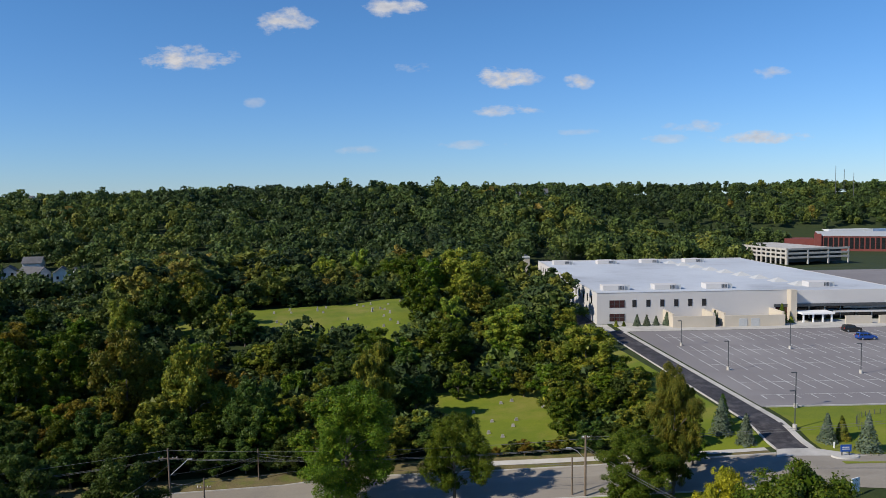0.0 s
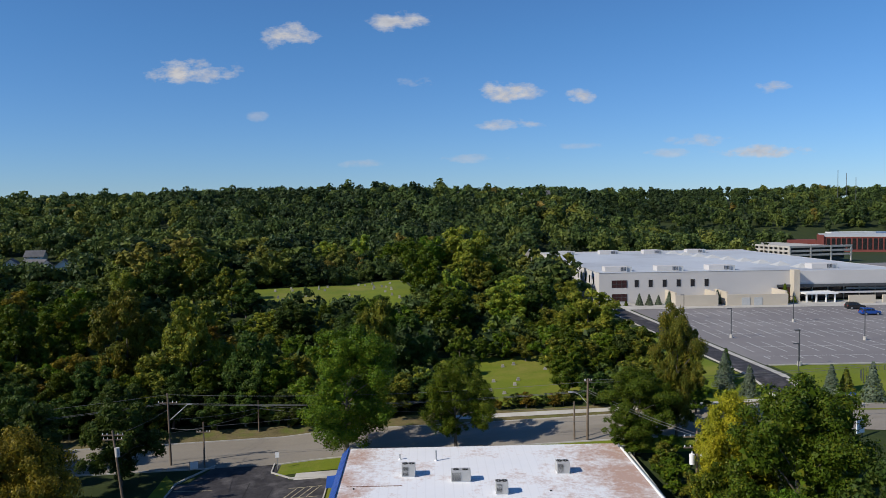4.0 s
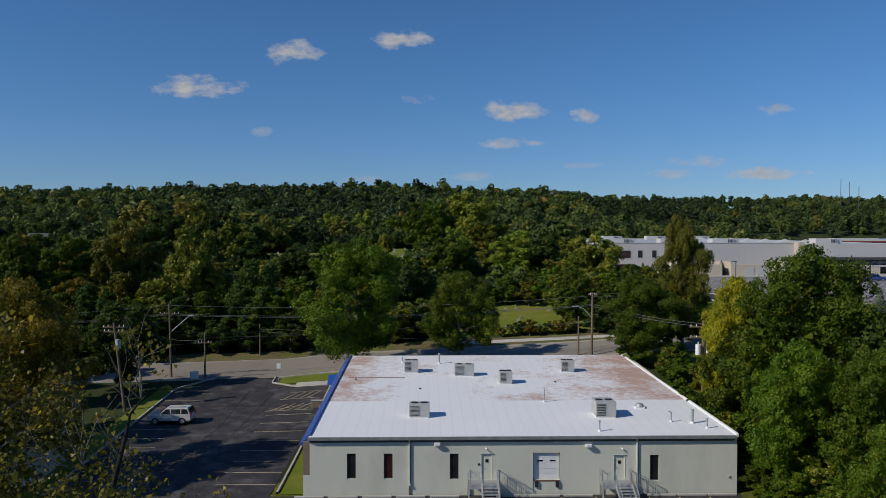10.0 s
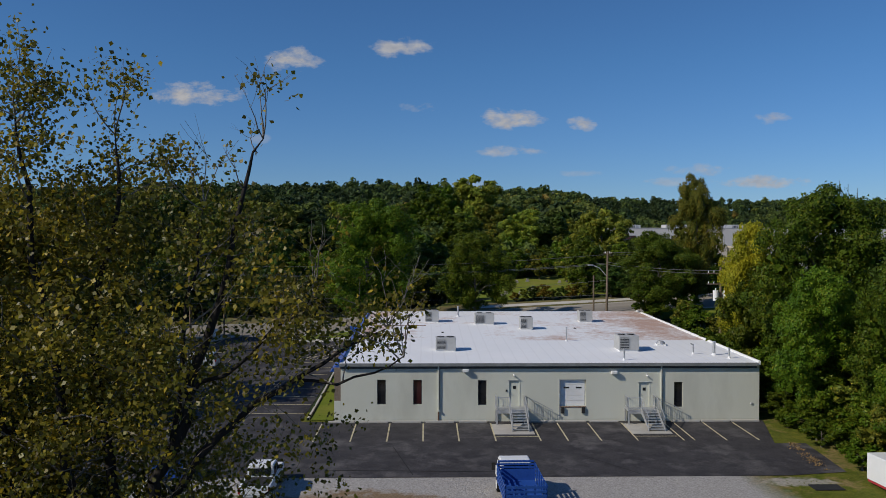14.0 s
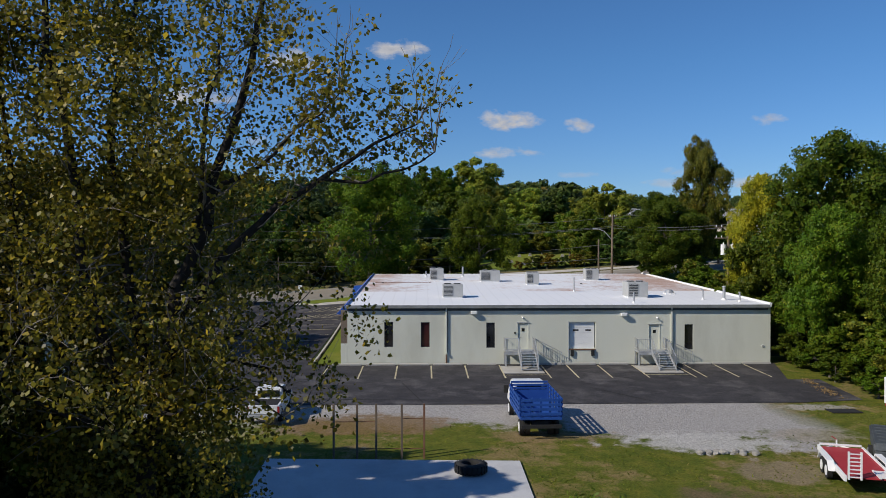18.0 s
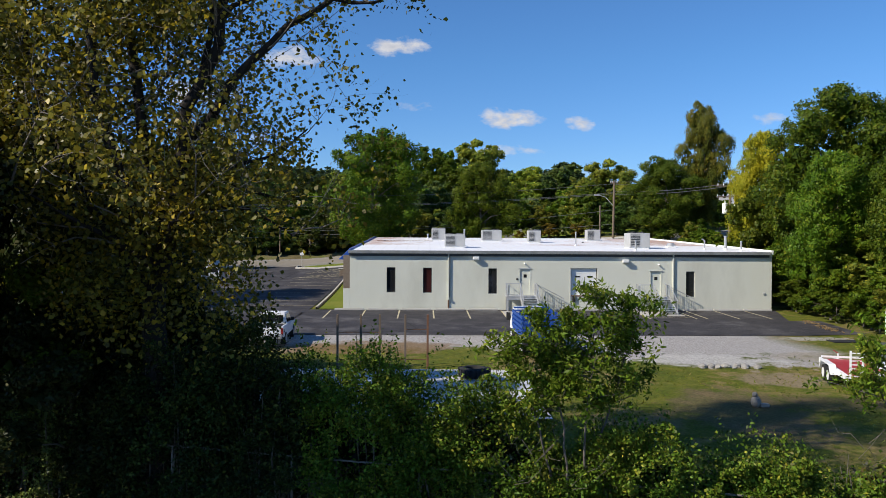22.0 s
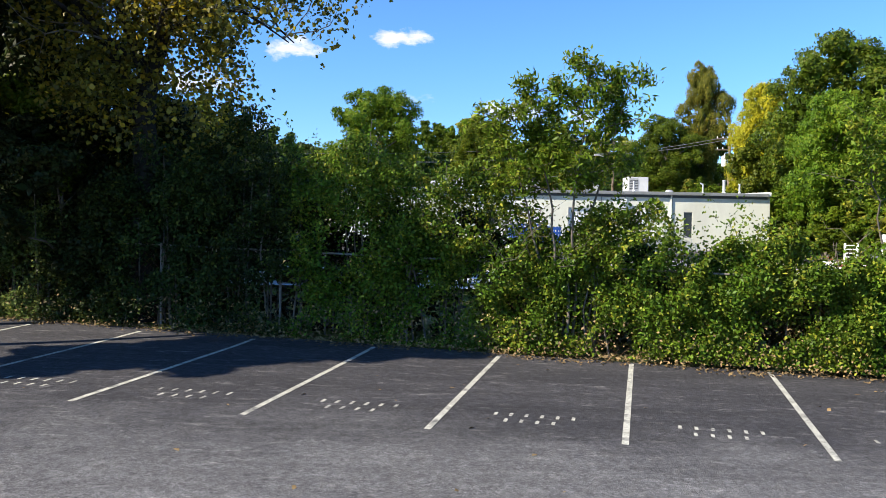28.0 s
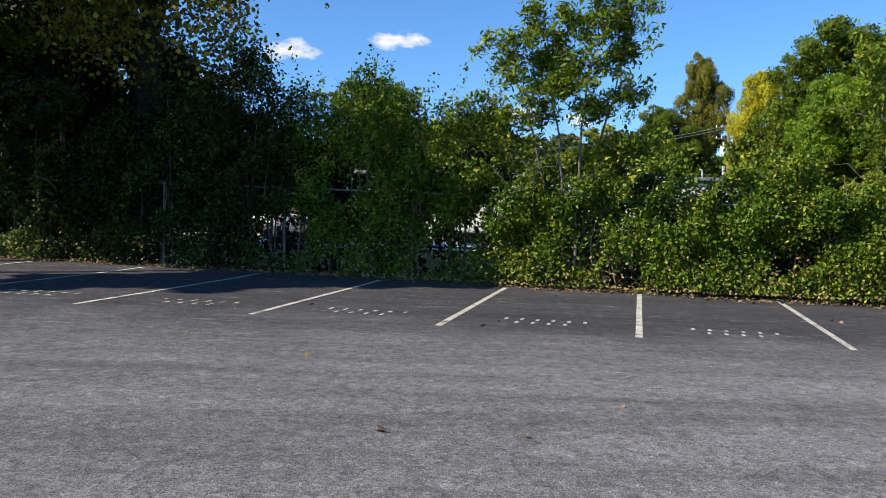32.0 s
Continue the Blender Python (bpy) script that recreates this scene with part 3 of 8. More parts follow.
def ground_sheet():
    xs = sorted({*np.arange(-70, 96, 2.0).tolist(), *np.arange(-200, 240, 10.0).tolist(), *np.arange(-700, 900, 40.0).tolist(), -2500, -1500, 1500, 2500})
    ys = sorted({*np.arange(-20, 220, 2.0).tolist(), *np.arange(-60, 700, 12.0).tolist(), 14, 30, 60, 97, 113, 800, 1000, 1500, 2500, 3500, -300, -1000})
    vs = [(x, y, gz(x, y)) for y in ys for x in xs]
    w = len(xs)
    fs, mats = [], []
    for j in range(len(ys) - 1):
        for i in range(w - 1):
            fs.append((j * w + i, j * w + i + 1, (j + 1) * w + i + 1, (j + 1) * w + i))
            cx, cy = (xs[i] + xs[i + 1]) / 2, (ys[j] + ys[j + 1]) / 2
            mats.append(1 if 14.5 < cy < 62 and -20 < cx < 45 else 0)
    me = bpy.data.meshes.new("ground")
    me.from_pydata(vs, [], fs)
    me.materials.append(FOREST_FLOOR)
    me.materials.append(YARD)
    me.polygons.foreach_set("material_index", mats)
    me.polygons.foreach_set("use_smooth", [True] * len(me.polygons))
    tagged(new("ground", me), "rough grass and woodland floor rising to a far ridge", "ground", kind="structure")


ground_sheet()


# ---- paving and lawns ----
def ground_patch(name, label, *a, cat="pavement", **k):
    return tagged(patch(name, *a, **k), label, cat, kind="structure")


ground_patch("parking_lot", "dark worn asphalt parking lot with white stall lines", (-40, -18), (34, -18), (14.6, 10.9), (-30, 19.5), LOT, nu=30, nv=20, lift=0.02)
ground_patch("rear_lot", "dark sealed asphalt lot behind the warehouse", (-13, 45.6), (20.5, 45.6), (24.6, 58.9), (-13, 58.9), ASPHALT_DARK, nu=20, nv=10, lift=0.03)
ground_patch("rear_lot_corner", "dark sealed asphalt corner of the rear lot", (20.45, 45.6), (24.4, 46.2), (24.9, 52.5), (22.5, 52.5), ASPHALT_DARK, nu=4, nv=4, lift=0.034)
ground_patch("side_lot", "dark sealed asphalt lot beside the warehouse", (-30.4, 45.6), (-13, 45.6), (-12.0, 92), (-30.9, 92), ASPHALT_DARK, nu=12, nv=24, lift=0.03)
ground_patch("lot_entrance", "dark asphalt entrance from the street", (-29.5, 91.9), (-17.0, 91.9), (-20, 99.3), (-27, 99.0), ASPHALT_DARK, nu=8, nv=6, lift=0.036)
def far_kerb(x):
    """The street's far edge bends gently away to both sides."""
    return 108.6 - 0.112 * max(0.0, x + 12) - 0.09 * max(0.0, -15 - x)


def strip(name, label, x0, x1, off0, off1, material, lift, cat="road", n=80):
    me = bpy.data.meshes.new(name)
    vs, fs = [], []
    for i in range(n + 1):
        x = x0 + (x1 - x0) * i / n
        for k in range(5):
            y = far_kerb(x) + off0 + (off1 - off0) * k / 4
            vs.append((x, y, gz(x, y) + lift))
    for i in range(n):
        for k in range(4):
            a = i * 5 + k
            fs.append((a, a + 5, a + 6, a + 1))
    me.from_pydata(vs, [], fs)
    me.materials.append(material)
    return tagged(new(name, me), label, cat, kind="structure")


def kerb(name, label, x0, x1, off, n=60, h=0.13, w=0.18):
    bm = bmesh.new()
    for i in range(n):
        xa, xb = x0 + (x1 - x0) * i / n, x0 + (x1 - x0) * (i + 1) / n
        ring = []
        for x in (xa, xb):
            y = far_kerb(x) + off
            z = gz(x, y)
            ring.append([bm.verts.new((x, y + dy, z + dz)) for dy, dz in ((0, -0.1), (0, 0.06 + h), (w, 0.06 + h), (w, -0.1))])
        for k in range(3):
            bm.faces.new((ring[0][k], ring[0][k + 1], ring[1][k + 1], ring[1][k]))
    return tagged(part(name, bm, CONCRETE), label, "kerb", kind="structure")


strip("street", "sun-bleached two-lane street", -170, 170, -10.4, 0.0, ROAD, 0.06)
kerb("far_kerb", "pale concrete kerb on the far side of the street", -170, 48.5, 0.0)
kerb("near_kerb", "pale concrete kerb on the near side of the street", -19.5, 50, -10.6)
kerb("near_kerb_west", "pale concrete kerb on the near side of the street", -170, -27.5, -10.6)
strip("verge", "dry grass verge along the street", -170, 48, 0.2, 3.6, DRY_VERGE, 0.06, "verge")
strip("near_verge", "mown grass verge in front of the warehouse", -19, 50, -14.5, -10.6, GRASS, 0.05, "verge")
strip("sidewalk", "narrow pale concrete walk behind the verge", 4, 48, 1.4, 2.6, CONCRETE, 0.10, "pavement")
ground_patch("cemetery_lawn", "mown cemetery lawn beside the street", (0, 112), (29, 109.5), (26, 140), (2, 140), GRASS, nu=12, nv=14, lift=0.05)
ground_patch("cemetery_hill", "mown grass of the upper cemetery", (-58, 172), (0, 163), (-7, 214), (-63, 197), GRASS, nu=30, nv=20, lift=0.12)
ground_patch("lawn_verge", "striped mown lawn along the drive", (38, 104.5), (49, 104.5), (43, 190), (36, 190), GRASS, nu=8, nv=40, lift=0.05)
ground_patch("drive", "fresh dark asphalt drive", (49.3, 103.3), (54.2, 103.3), (50.5, 192), (46, 192), ASPHALT_DARK, nu=6, nv=44, lift=0.07)
ground_patch("big_lot", "wide grey asphalt parking lot with white stall lines", (54.5, 120), (230, 120), (230, 190), (51.8, 190), ASPHALT_GREY, nu=40, nv=30, lift=0.06)
ground_patch("east_lot", "grey asphalt beside the white building", (133, 205), (232, 205), (232, 334), (133, 334), ASPHALT_GREY, nu=20, nv=20, lift=0.06)
ground_patch("corner_lawn", "striped green lawn in front of the large lot", (55.5, 97), (230, 97), (230, 119.5), (55.3, 119.5), GRASS, nu=40, nv=10, lift=0.05)
ground_patch("building_walk", "concrete walk in front of the large building", (46, 190.2), (230, 190.2), (230, 202.5), (46, 202.5), CONCRETE, nu=30, nv=4, lift=0.09)
ground_patch("concrete_slab", "bare pale concrete slab on the grass", (-10.8, 25.5), (1.0, 25.5), (1.05, 34.2), (-10.9, 34.8), SLAB, nu=8, nv=6, lift=0.10)

# ---- warehouse ----
WX0, WX1, WY0, WY1 = -9.5, 24.3, 58.92, 91.5
ZB, ZR, SLOPE = 1.15, 5.77, 0.03
ware = empty("warehouse", (WX0, WY0, 0), "low pale-green warehouse with a flat white roof", "building")


def W(x, y=0.0, z=0.0):
    """From the place's coordinates to the warehouse's own."""
    return (x - WX0, y - WY0, z)


def warehouse():
    L, D = WX1 - WX0, WY1 - WY0
    holes = [(-6.59, -5.89, 2.64, 4.64), (-3.70, -3.0, 2.62, 4.62), (1.5, 2.19, 2.56, 4.58), (3.94, 4.88, 2.46, 4.56), (8.08, 10.21, 2.46, 4.62), (14.44, 15.39, 2.40, 4.40), (17.36, 18.06, 2.36, 4.40)]
    # south wall as one shell with the openings through it
    bm = bmesh.new()
    xs = sorted({WX0, WX1, *[h[0] for h in holes], *[h[1] for h in holes]})
    zs = sorted({ZB, ZR, *[h[2] for h in holes], *[h[3] for h in holes]})
    V = {}

    def vert(x, y, z):
        if (x, y, z) not in V:
            V[x, y, z] = bm.verts.new((x - WX0, y, z))
        return V[x, y, z]

    def solid(i, k):
        if not (0 <= i < len(xs) - 1 and 0 <= k < len(zs) - 1):
            return False
        cx, cz = (xs[i] + xs[i + 1]) / 2, (zs[k] + zs[k + 1]) / 2
        return not any(h[0] < cx < h[1] and h[2] < cz < h[3] for h in holes)
    for i in range(len(xs) - 1):
        for k in range(len(zs) - 1):
            if not solid(i, k):
                continue
            a, b, c, d = xs[i], xs[i + 1], zs[k], zs[k + 1]
            bm.faces.new([vert(*q) for q in ((a, 0, c), (b, 0, c), (b, 0, d), (a, 0, d))])
            bm.faces.new([vert(*q) for q in ((a, 0.3, d), (b, 0.3, d), (b, 0.3, c), (a, 0.3, c))])
            for di, dk, e in ((-1, 0, ((a, c), (a, d))), (1, 0, ((b, d), (b, c))), (0, -1, ((b, c), (a, c))), (0, 1, ((a, d), (b, d)))):
                if not solid(i + di, k + dk):
                    (x0, z0), (x1, z1) = e
                    bm.faces.new([vert(*q) for q in ((x0, 0, z0), (x1, 0, z1), (x1, 0.3, z1), (x0, 0.3, z0))])
    part("south_wall", bm, WALL, ware, "pale grey-green painted block wall")
    for nm, a in (("west_wall", (0, 0.3, 0.3, D)), ("east_wall", (L - 0.3, L, 0.3, D - 0.3))):
        bm = bmesh.new()
        vs = [bm.verts.new(p) for p in ((a[0], a[2], ZB), (a[1], a[2], ZB), (a[1], a[3], ZB), (a[0], a[3], ZB), (a[0], a[2], ZR), (a[1], a[2], ZR), (a[1], a[3], ZR + SLOPE * D - 0.02), (a[0], a[3], ZR + SLOPE * D - 0.02))]
        for f in ((3, 2, 1, 0), (4, 5, 6, 7), (0, 1, 5, 4), (1, 2, 6, 5), (2, 3, 7, 6), (3, 0, 4, 7)):
            bm.faces.new([vs[i] for i in f])
        part(nm, bm, BRICK if nm == "west_wall" else WALL, ware)
    part("north_wall", boxm(0.3, L, D - 0.3, D, ZB, ZR + SLOPE * D - 0.05), WALL, ware)
    # the brick end of the west front
    bm = bmesh.new()
    for k in range(34):
        z = 2.95 + k * 0.08
        if z < ZR - 0.2:
            add_box(bm, -0.52 + 0.006 * (k % 2), -0.003, 0.02, 0.6, z, z + 0.07)
    part("brick_pier", bm, BRICK, ware, "brown brick end of the west front")
    part("pier_base", boxm(-0.52, -0.003, 0.0, 0.6, ZB - 0.1, 2.95, bevel=0.01), WALL, ware)
    # roof slab
    bm = bmesh.new()
    o = 0.12
    def rz(y): return ZR + SLOPE * y
    vs = [bm.verts.new(p) for p in ((-0.1, -o, rz(-o) + 0.02), (L + 0.05, -o, rz(-o) + 0.02), (L - 0.9, D, rz(D) + 0.02), (-0.08, D, rz(D) + 0.02), (-0.1, -o, rz(-o) + 0.2), (L + 0.05, -o, rz(-o) + 0.2), (L - 0.9, D, rz(D) + 0.2), (-0.08, D, rz(D) + 0.2))]
    for f in ((3, 2, 1, 0), (4, 5, 6, 7), (0, 1, 5, 4), (1, 2, 6, 5), (2, 3, 7, 6), (3, 0, 4, 7)):
        bm.faces.new([vs[i] for i in f])
    part("roof", bm, ROOF, ware, "white roof membrane with rust-brown stains")
    # rake edges
    for nm, xa, xb in (("east_coping", L + 0.02, L - 0.9), ):
        bm = bmesh.new()
        vs = []
        for (x, y) in ((xa, -o), (xb, D)):
            for dx, dz in ((-0.16, 0.2), (0.06, 0.2), (0.06, 0.34), (-0.1, 0.34)):
                vs.append(bm.verts.new((x + dx, y, rz(y) + dz)))
        for i in range(4):
            j = (i + 1) % 4
            bm.faces.new((vs[i], vs[j], vs[4 + j], vs[4 + i]))
        bm.faces.new(vs[3::-1]); bm.faces.new(vs[4:])
        part(nm, bm, WHITE, ware)
    part("gutter", boxm(-0.12, L - 0.2, -0.30, -0.125, ZR - 0.03, ZR + 0.215, bevel=0.02), GUTTER, ware, "long grey gutter")
    part("fascia", boxm(-0.05, L - 0.25, -0.10, -0.003, ZR - 0.24, ZR - 0.05), TRIM_DARK, ware, "dark fascia board")
    # blue mansard along the west eaves
    bm = bmesh.new()
    for y0, y1 in ((0.25, D + 0.4), ):
        vs = [bm.verts.new(p) for p in ((-0.9, y0, ZR - 0.55 + SLOPE * y0), (0.0, y0, ZR + 0.34 + SLOPE * y0), (0.0, y1, ZR + 0.34 + SLOPE * y1), (-0.9, y1, ZR - 0.55 + SLOPE * y1), (0.0, y0, ZR - 0.55 + SLOPE * y0), (0.0, y1, ZR - 0.55 + SLOPE * y1))]
        for f in ((0, 1, 2, 3), (0, 4, 1), (3, 2, 5), (0, 3, 5, 4), (1, 4, 5, 2)):
            bm.faces.new([vs[i] for i in f])
    mans = part("mansard", bm, BLUE, ware, "bright blue metal mansard")
    for k in range(52):
        y = 0.3 + k * 0.62
        part("seam", tube((-0.91, y, ZR - 0.55 + SLOPE * y), (-0.01, y, ZR + 0.36 + SLOPE * y), 0.02, seg=4), BLUE, mans)
    # a gabled blue canopy over the west entrance
    bm = bmesh.new()
    vs = [bm.verts.new(p) for p in ((-1.9, 24.6, 5.0), (-1.9, 27.4, 5.0), (-1.9, 26.0, 5.9), (0, 24.6, 5.2), (0, 27.4, 5.2), (0, 26.0, 6.1))]
    for f in ((0, 1, 2), (5, 4, 3), (0, 2, 5, 3), (2, 1, 4, 5), (1, 0, 3, 4)):
        bm.faces.new([vs[i] for i in f])
    part("entrance_canopy", bm, BLUE, ware)
    # windows
    for x0, x1, z0, z1 in (holes[0], holes[1], holes[2], holes[6]):
        fr = bmesh.new()
        for a in ((x0, x0 + 0.05, z0, z1), (x1 - 0.05, x1, z0, z1), (x0 + 0.05, x1 - 0.05, z0, z0 + 0.05), (x0 + 0.05, x1 - 0.05, z1 - 0.05, z1)):
            add_box(fr, a[0] - WX0, a[1] - WX0, 0.10, 0.16, a[2], a[3])
        w = part("window", fr, TRIM_DARK, ware, "tall narrow window in a dark frame")
        part("pane", boxm(x0 + 0.05 - WX0, x1 - 0.05 - WX0, 0.125, 0.14, z0 + 0.05, z1 - 0.05), GLASS_RED if (x0, x1, z0, z1) == holes[1] else GLASS, w, "dark tinted glass")
    # doors
    for x0, x1, z0, z1 in (holes[3], holes[5]):
        d = part("door", boxm(x0 + 0.06 - WX0, x1 - 0.06 - WX0, 0.06, 0.11, z0, z1 - 0.06, bevel=0.008), WALL, ware, "painted steel service door")
        fr = bmesh.new()
        for a in ((x0, x0 + 0.06, z0, z1), (x1 - 0.06, x1, z0, z1), (x0 + 0.06, x1 - 0.06, z1 - 0.06, z1)):
            add_box(fr, a[0] - WX0, a[1] - WX0, -0.02, 0.14, a[2], a[3])
        part("door_frame", fr, WALL, d)
        xm = (x0 + x1) / 2 - WX0
        part("vision_panel", boxm(xm - 0.1, xm + 0.14, 0.045, 0.058, z1 - 0.7, z1 - 0.45), GLASS, d)
        part("handle", add_tube(boxm(x0 + 0.13 - WX0, x0 + 0.2 - WX0, 0.03, 0.06, z0 + 0.9, z0 + 1.1), (x0 + 0.16 - WX0, 0.0, z0 + 1.0), (x0 + 0.3 - WX0, 0.0, z0 + 1.0), 0.015), STEEL, d)
        part("drip_cap", boxm(x0 - 0.05 - WX0, x1 + 0.05 - WX0, -0.07, -0.003, z1 + 0.01, z1 + 0.05), TRIM_GREY, d)
    # dock door
    x0, x1, z0, z1 = holes[4]
    dock = part("dock_door", boxm(x0 + 0.05 - WX0, x1 - 0.05 - WX0, 0.2, 0.24, z0, z1 - 0.02), WHITE, ware, "white sectional dock door, closed")
    for k in range(5):
        z = z0 + 0.02 + k * 0.42
        part("panel", boxm(x0 + 0.08 - WX0, x1 - 0.08 - WX0, 0.172, 0.198, z, z + 0.4, bevel=0.01), WHITE, dock)
    for a in (0.35, 1.35):
        part("door_window", boxm(x0 + a - WX0, x0 + a + 0.45 - WX0, 0.160, 0.170, z0 + 1.42, z0 + 1.54), GLASS, dock)
    for a in (x0 + 0.12, x1 - 0.35):
        part("bumper", boxm(a - WX0, a + 0.25 - WX0, -0.14, -0.003, z0 - 0.55, z0 - 0.05, bevel=0.02), BLACK, dock, "black rubber dock bumper")
    part("dock_sill", boxm(x0 - WX0, x1 - WX0, -0.03, 0.16, z0 - 0.09, z0 - 0.002), RUST, dock)
    part("dock_jamb", boxm(x0 - 0.06 - WX0, x0 - 0.003 - WX0, -0.04, -0.003, z0 - 0.9, z1 + 0.05), TRIM_GREY, dock)
    # downpipes
    for x, zb in ((-1.68, 2.2), (16.3, 2.05)):
        p = part("downpipe", add_box(boxm(x - 0.06 - WX0, x + 0.06 - WX0, -0.13, -0.012, zb, ZR - 0.05, bevel=0.015), x - 0.08 - WX0, x + 0.08 - WX0, -0.2, -0.004, zb - 0.12, zb + 0.02), WALL, ware)
        part("boot", add_tube(bmesh.new(), (x - WX0, -0.06, ZB), (x - WX0, -0.06, zb - 0.1), 0.05), RUST if x < 0 else WALL, p)
        # dark strip stands in for the shadow beside the downpipe
        part("shadow_gap", boxm(x + 0.065 - WX0, x + 0.11 - WX0, -0.05, -0.003, zb, ZR - 0.2), TRIM_DARK, p)
    # wall lights, security box, meter
    for x, z in ((0.5, 5.38), (12.45, 5.2)):
        l = part("wall_light", boxm(x - 0.25 - WX0, x + 0.25 - WX0, -0.32, -0.003, z - 0.12, z + 0.14, bevel=0.04), WHITE, ware, "white box floodlight on the wall")
        part("lens", boxm(x - 0.2 - WX0, x + 0.2 - WX0, -0.338, -0.324, z - 0.08, z + 0.06), HEAD, l)
    for x, z in ((4.35, 5.0), (15.1, 4.95)):
        part("small_lamp", add_tube(bmesh.new(), (x - WX0, -0.003, z), (x + 0.06 - WX0, -0.2, z - 0.05), 0.06, 0.05), WHITE, ware)
    part("keypad", boxm(3.72 - WX0, 3.84 - WX0, -0.05, -0.003, 3.66, 3.82, bevel=0.01), BLACK, ware)
    part("outlet_box", boxm(23.58 - WX0, 23.74 - WX0, -0.07, -0.003, 2.58, 2.74, bevel=0.01), TRIM_GREY, ware)


warehouse()


def steps(x, zt):
    """Galvanised landing and open stair against the south wall; x is the landing's west end, zt its height."""
    s = empty("steel_stair", (x, WY0 - 0.01, 0), "galvanised steel stair with landing and railings", "stair", "rear stairs")
    zg = gz(x + 1.5, WY0 - 3) + 0.05
    part("landing", boxm(0, 2.35, -1.25, -0.02, zt - 0.10, zt, bevel=0.01), STEEL, s)
    part("landing_frame", boxm(0.0, 2.35, -1.28, -1.2, zt - 0.28, zt - 0.102), STEEL, s)
    for a, b in ((0.08, -1.15), (2.27, -1.15), (0.08, -0.12)):
        part("post", boxm(a - 0.05, a + 0.05, b - 0.05, b + 0.05, zg, zt - 0.1), STEEL, s)
    n, y0, y1 = 7, -1.25, -3.2
    for k in range(n):
        z = zt - (k + 1) * (zt - zg) / (n + 1)
        y = y0 + (y1 - y0) * (k + 0.5) / n
        part("tread", boxm(1.1, 2.3, y - 0.15, y + 0.13, z - 0.04, z, bevel=0.008), STEEL, s)
    for a in (1.07, 2.33):
        bm = bmesh.new()
        vs = [bm.verts.new((a + d, y, z)) for d in (-0.025, 0.025) for y, z in ((y0, zt), (y0, zt - 0.28), (y1 - 0.1, zg), (y1 - 0.1, zg + 0.2))]
        for f in ((0, 1, 2, 3), (7, 6, 5, 4), (0, 4, 5, 1), (1, 5, 6, 2), (2, 6, 7, 3), (3, 7, 4, 0)):
            bm.faces.new([vs[i] for i in f])
        part("stringer", bm, STEEL, s)
    def rail(p, q, nb):
        bm = tube(p, q, 0.028)
        lo = [(c[0], c[1], c[2] - 0.85) for c in (p, q)]
        add_tube(bm, lo[0], lo[1], 0.02)
        for k in range(nb + 1):
            u = k / nb
            a = [p[i] * (1 - u) + q[i] * u for i in range(3)]
            add_tube(bm, (a[0], a[1], a[2] - 0.95), a, 0.024 if k in (0, nb) else 0.011, seg=6)
        part("railing", bm, STEEL, s)
    rail((0.04, -0.1, zt + 0.98), (0.04, -1.22, zt + 0.98), 6)
    rail((0.04, -1.24, zt + 0.98), (1.05, -1.24, zt + 0.98), 6)
    rail((2.33, -0.1, zt + 0.98), (2.33, -1.22, zt + 0.98), 6)
    rail((1.07, -1.25, zt + 0.98), (1.07, y1, zg + 1.05), 10)
    rail((2.33, -1.25, zt + 0.98), (2.33, y1, zg + 1.05), 10)
    # ramped handrail running down along the wall
    rail((2.4, -0.35, zt + 0.9), (4.6, -0.35, zg + 1.0), 12)
    pad = tagged(part("stair_pad", boxm(-0.35, 2.7, -3.9, -0.004, zg - 0.1, zg + 0.02, bevel=0.02), CONCRETE, None, at=(x, WY0, 0)), "worn concrete pad under the stair", "pad", "stair pads")


steps(2.85, 2.47)
steps(13.3, 2.41)


def hvac(x, y, w, d, h, rz=0.0, side="south"):
    zz = ZR + SLOPE * (y - WY0) + 0.2
    u = empty("rooftop_unit", (x, y, zz), "grey sheet-metal rooftop air conditioner", "air conditioner", "rooftop units", rz)
    part("curb", boxm(-w / 2 + 0.05, w / 2 - 0.05, -d / 2 + 0.05, d / 2 - 0.05, -0.06, 0.12), WHITE, u)
    part("cabinet", boxm(-w / 2, w / 2, -d / 2, d / 2, 0.1, h, bevel=0.03), HVAC, u)
    part("coil_guard", boxm(-w / 2 + 0.1, -0.02, -d / 2 - 0.02, -d / 2 - 0.003, 0.2, h - 0.15), TRIM_DARK, u, "dark coil louvre")
    for k in range(7):
        z = 0.26 + k * (h - 0.5) / 6
        part("louvre", boxm(-w / 2 + 0.08, 0.0, -d / 2 - 0.05, -d / 2 - 0.022, z, z + 0.04), HVAC, u)
    for k in (-0.5, 0.45):
        f = part("fan_ring", tube((k * w / 2, 0.05, h), (k * w / 2, 0.05, h + 0.06), 0.3, seg=20), BLACK, u, "black fan opening")
        part("fan_guard", add_tube(tube((k * w / 2 - 0.28, 0.05, h + 0.075), (k * w / 2 + 0.28, 0.05, h + 0.075), 0.015, seg=4), (k * w / 2, -0.23, h + 0.075), (k * w / 2, 0.33, h + 0.075), 0.015, seg=4), STEEL, f)
    part("drain", tube((w / 2 + 0.02, 0, 0.2), (w / 2 + 0.35, 0, 0.04), 0.02), WHITE, u)


hvac(-0.96, 64.74, 1.75, 1.3, 1.15)
hvac(15.0, 64.74, 1.75, 1.9, 1.35)
hvac(-2.05, 82.42, 1.5, 1.3, 1.3)
hvac(3.64, 80.61, 2.1, 1.2, 1.2)
hvac(7.71, 77.01, 1.3, 1.2, 1.25)
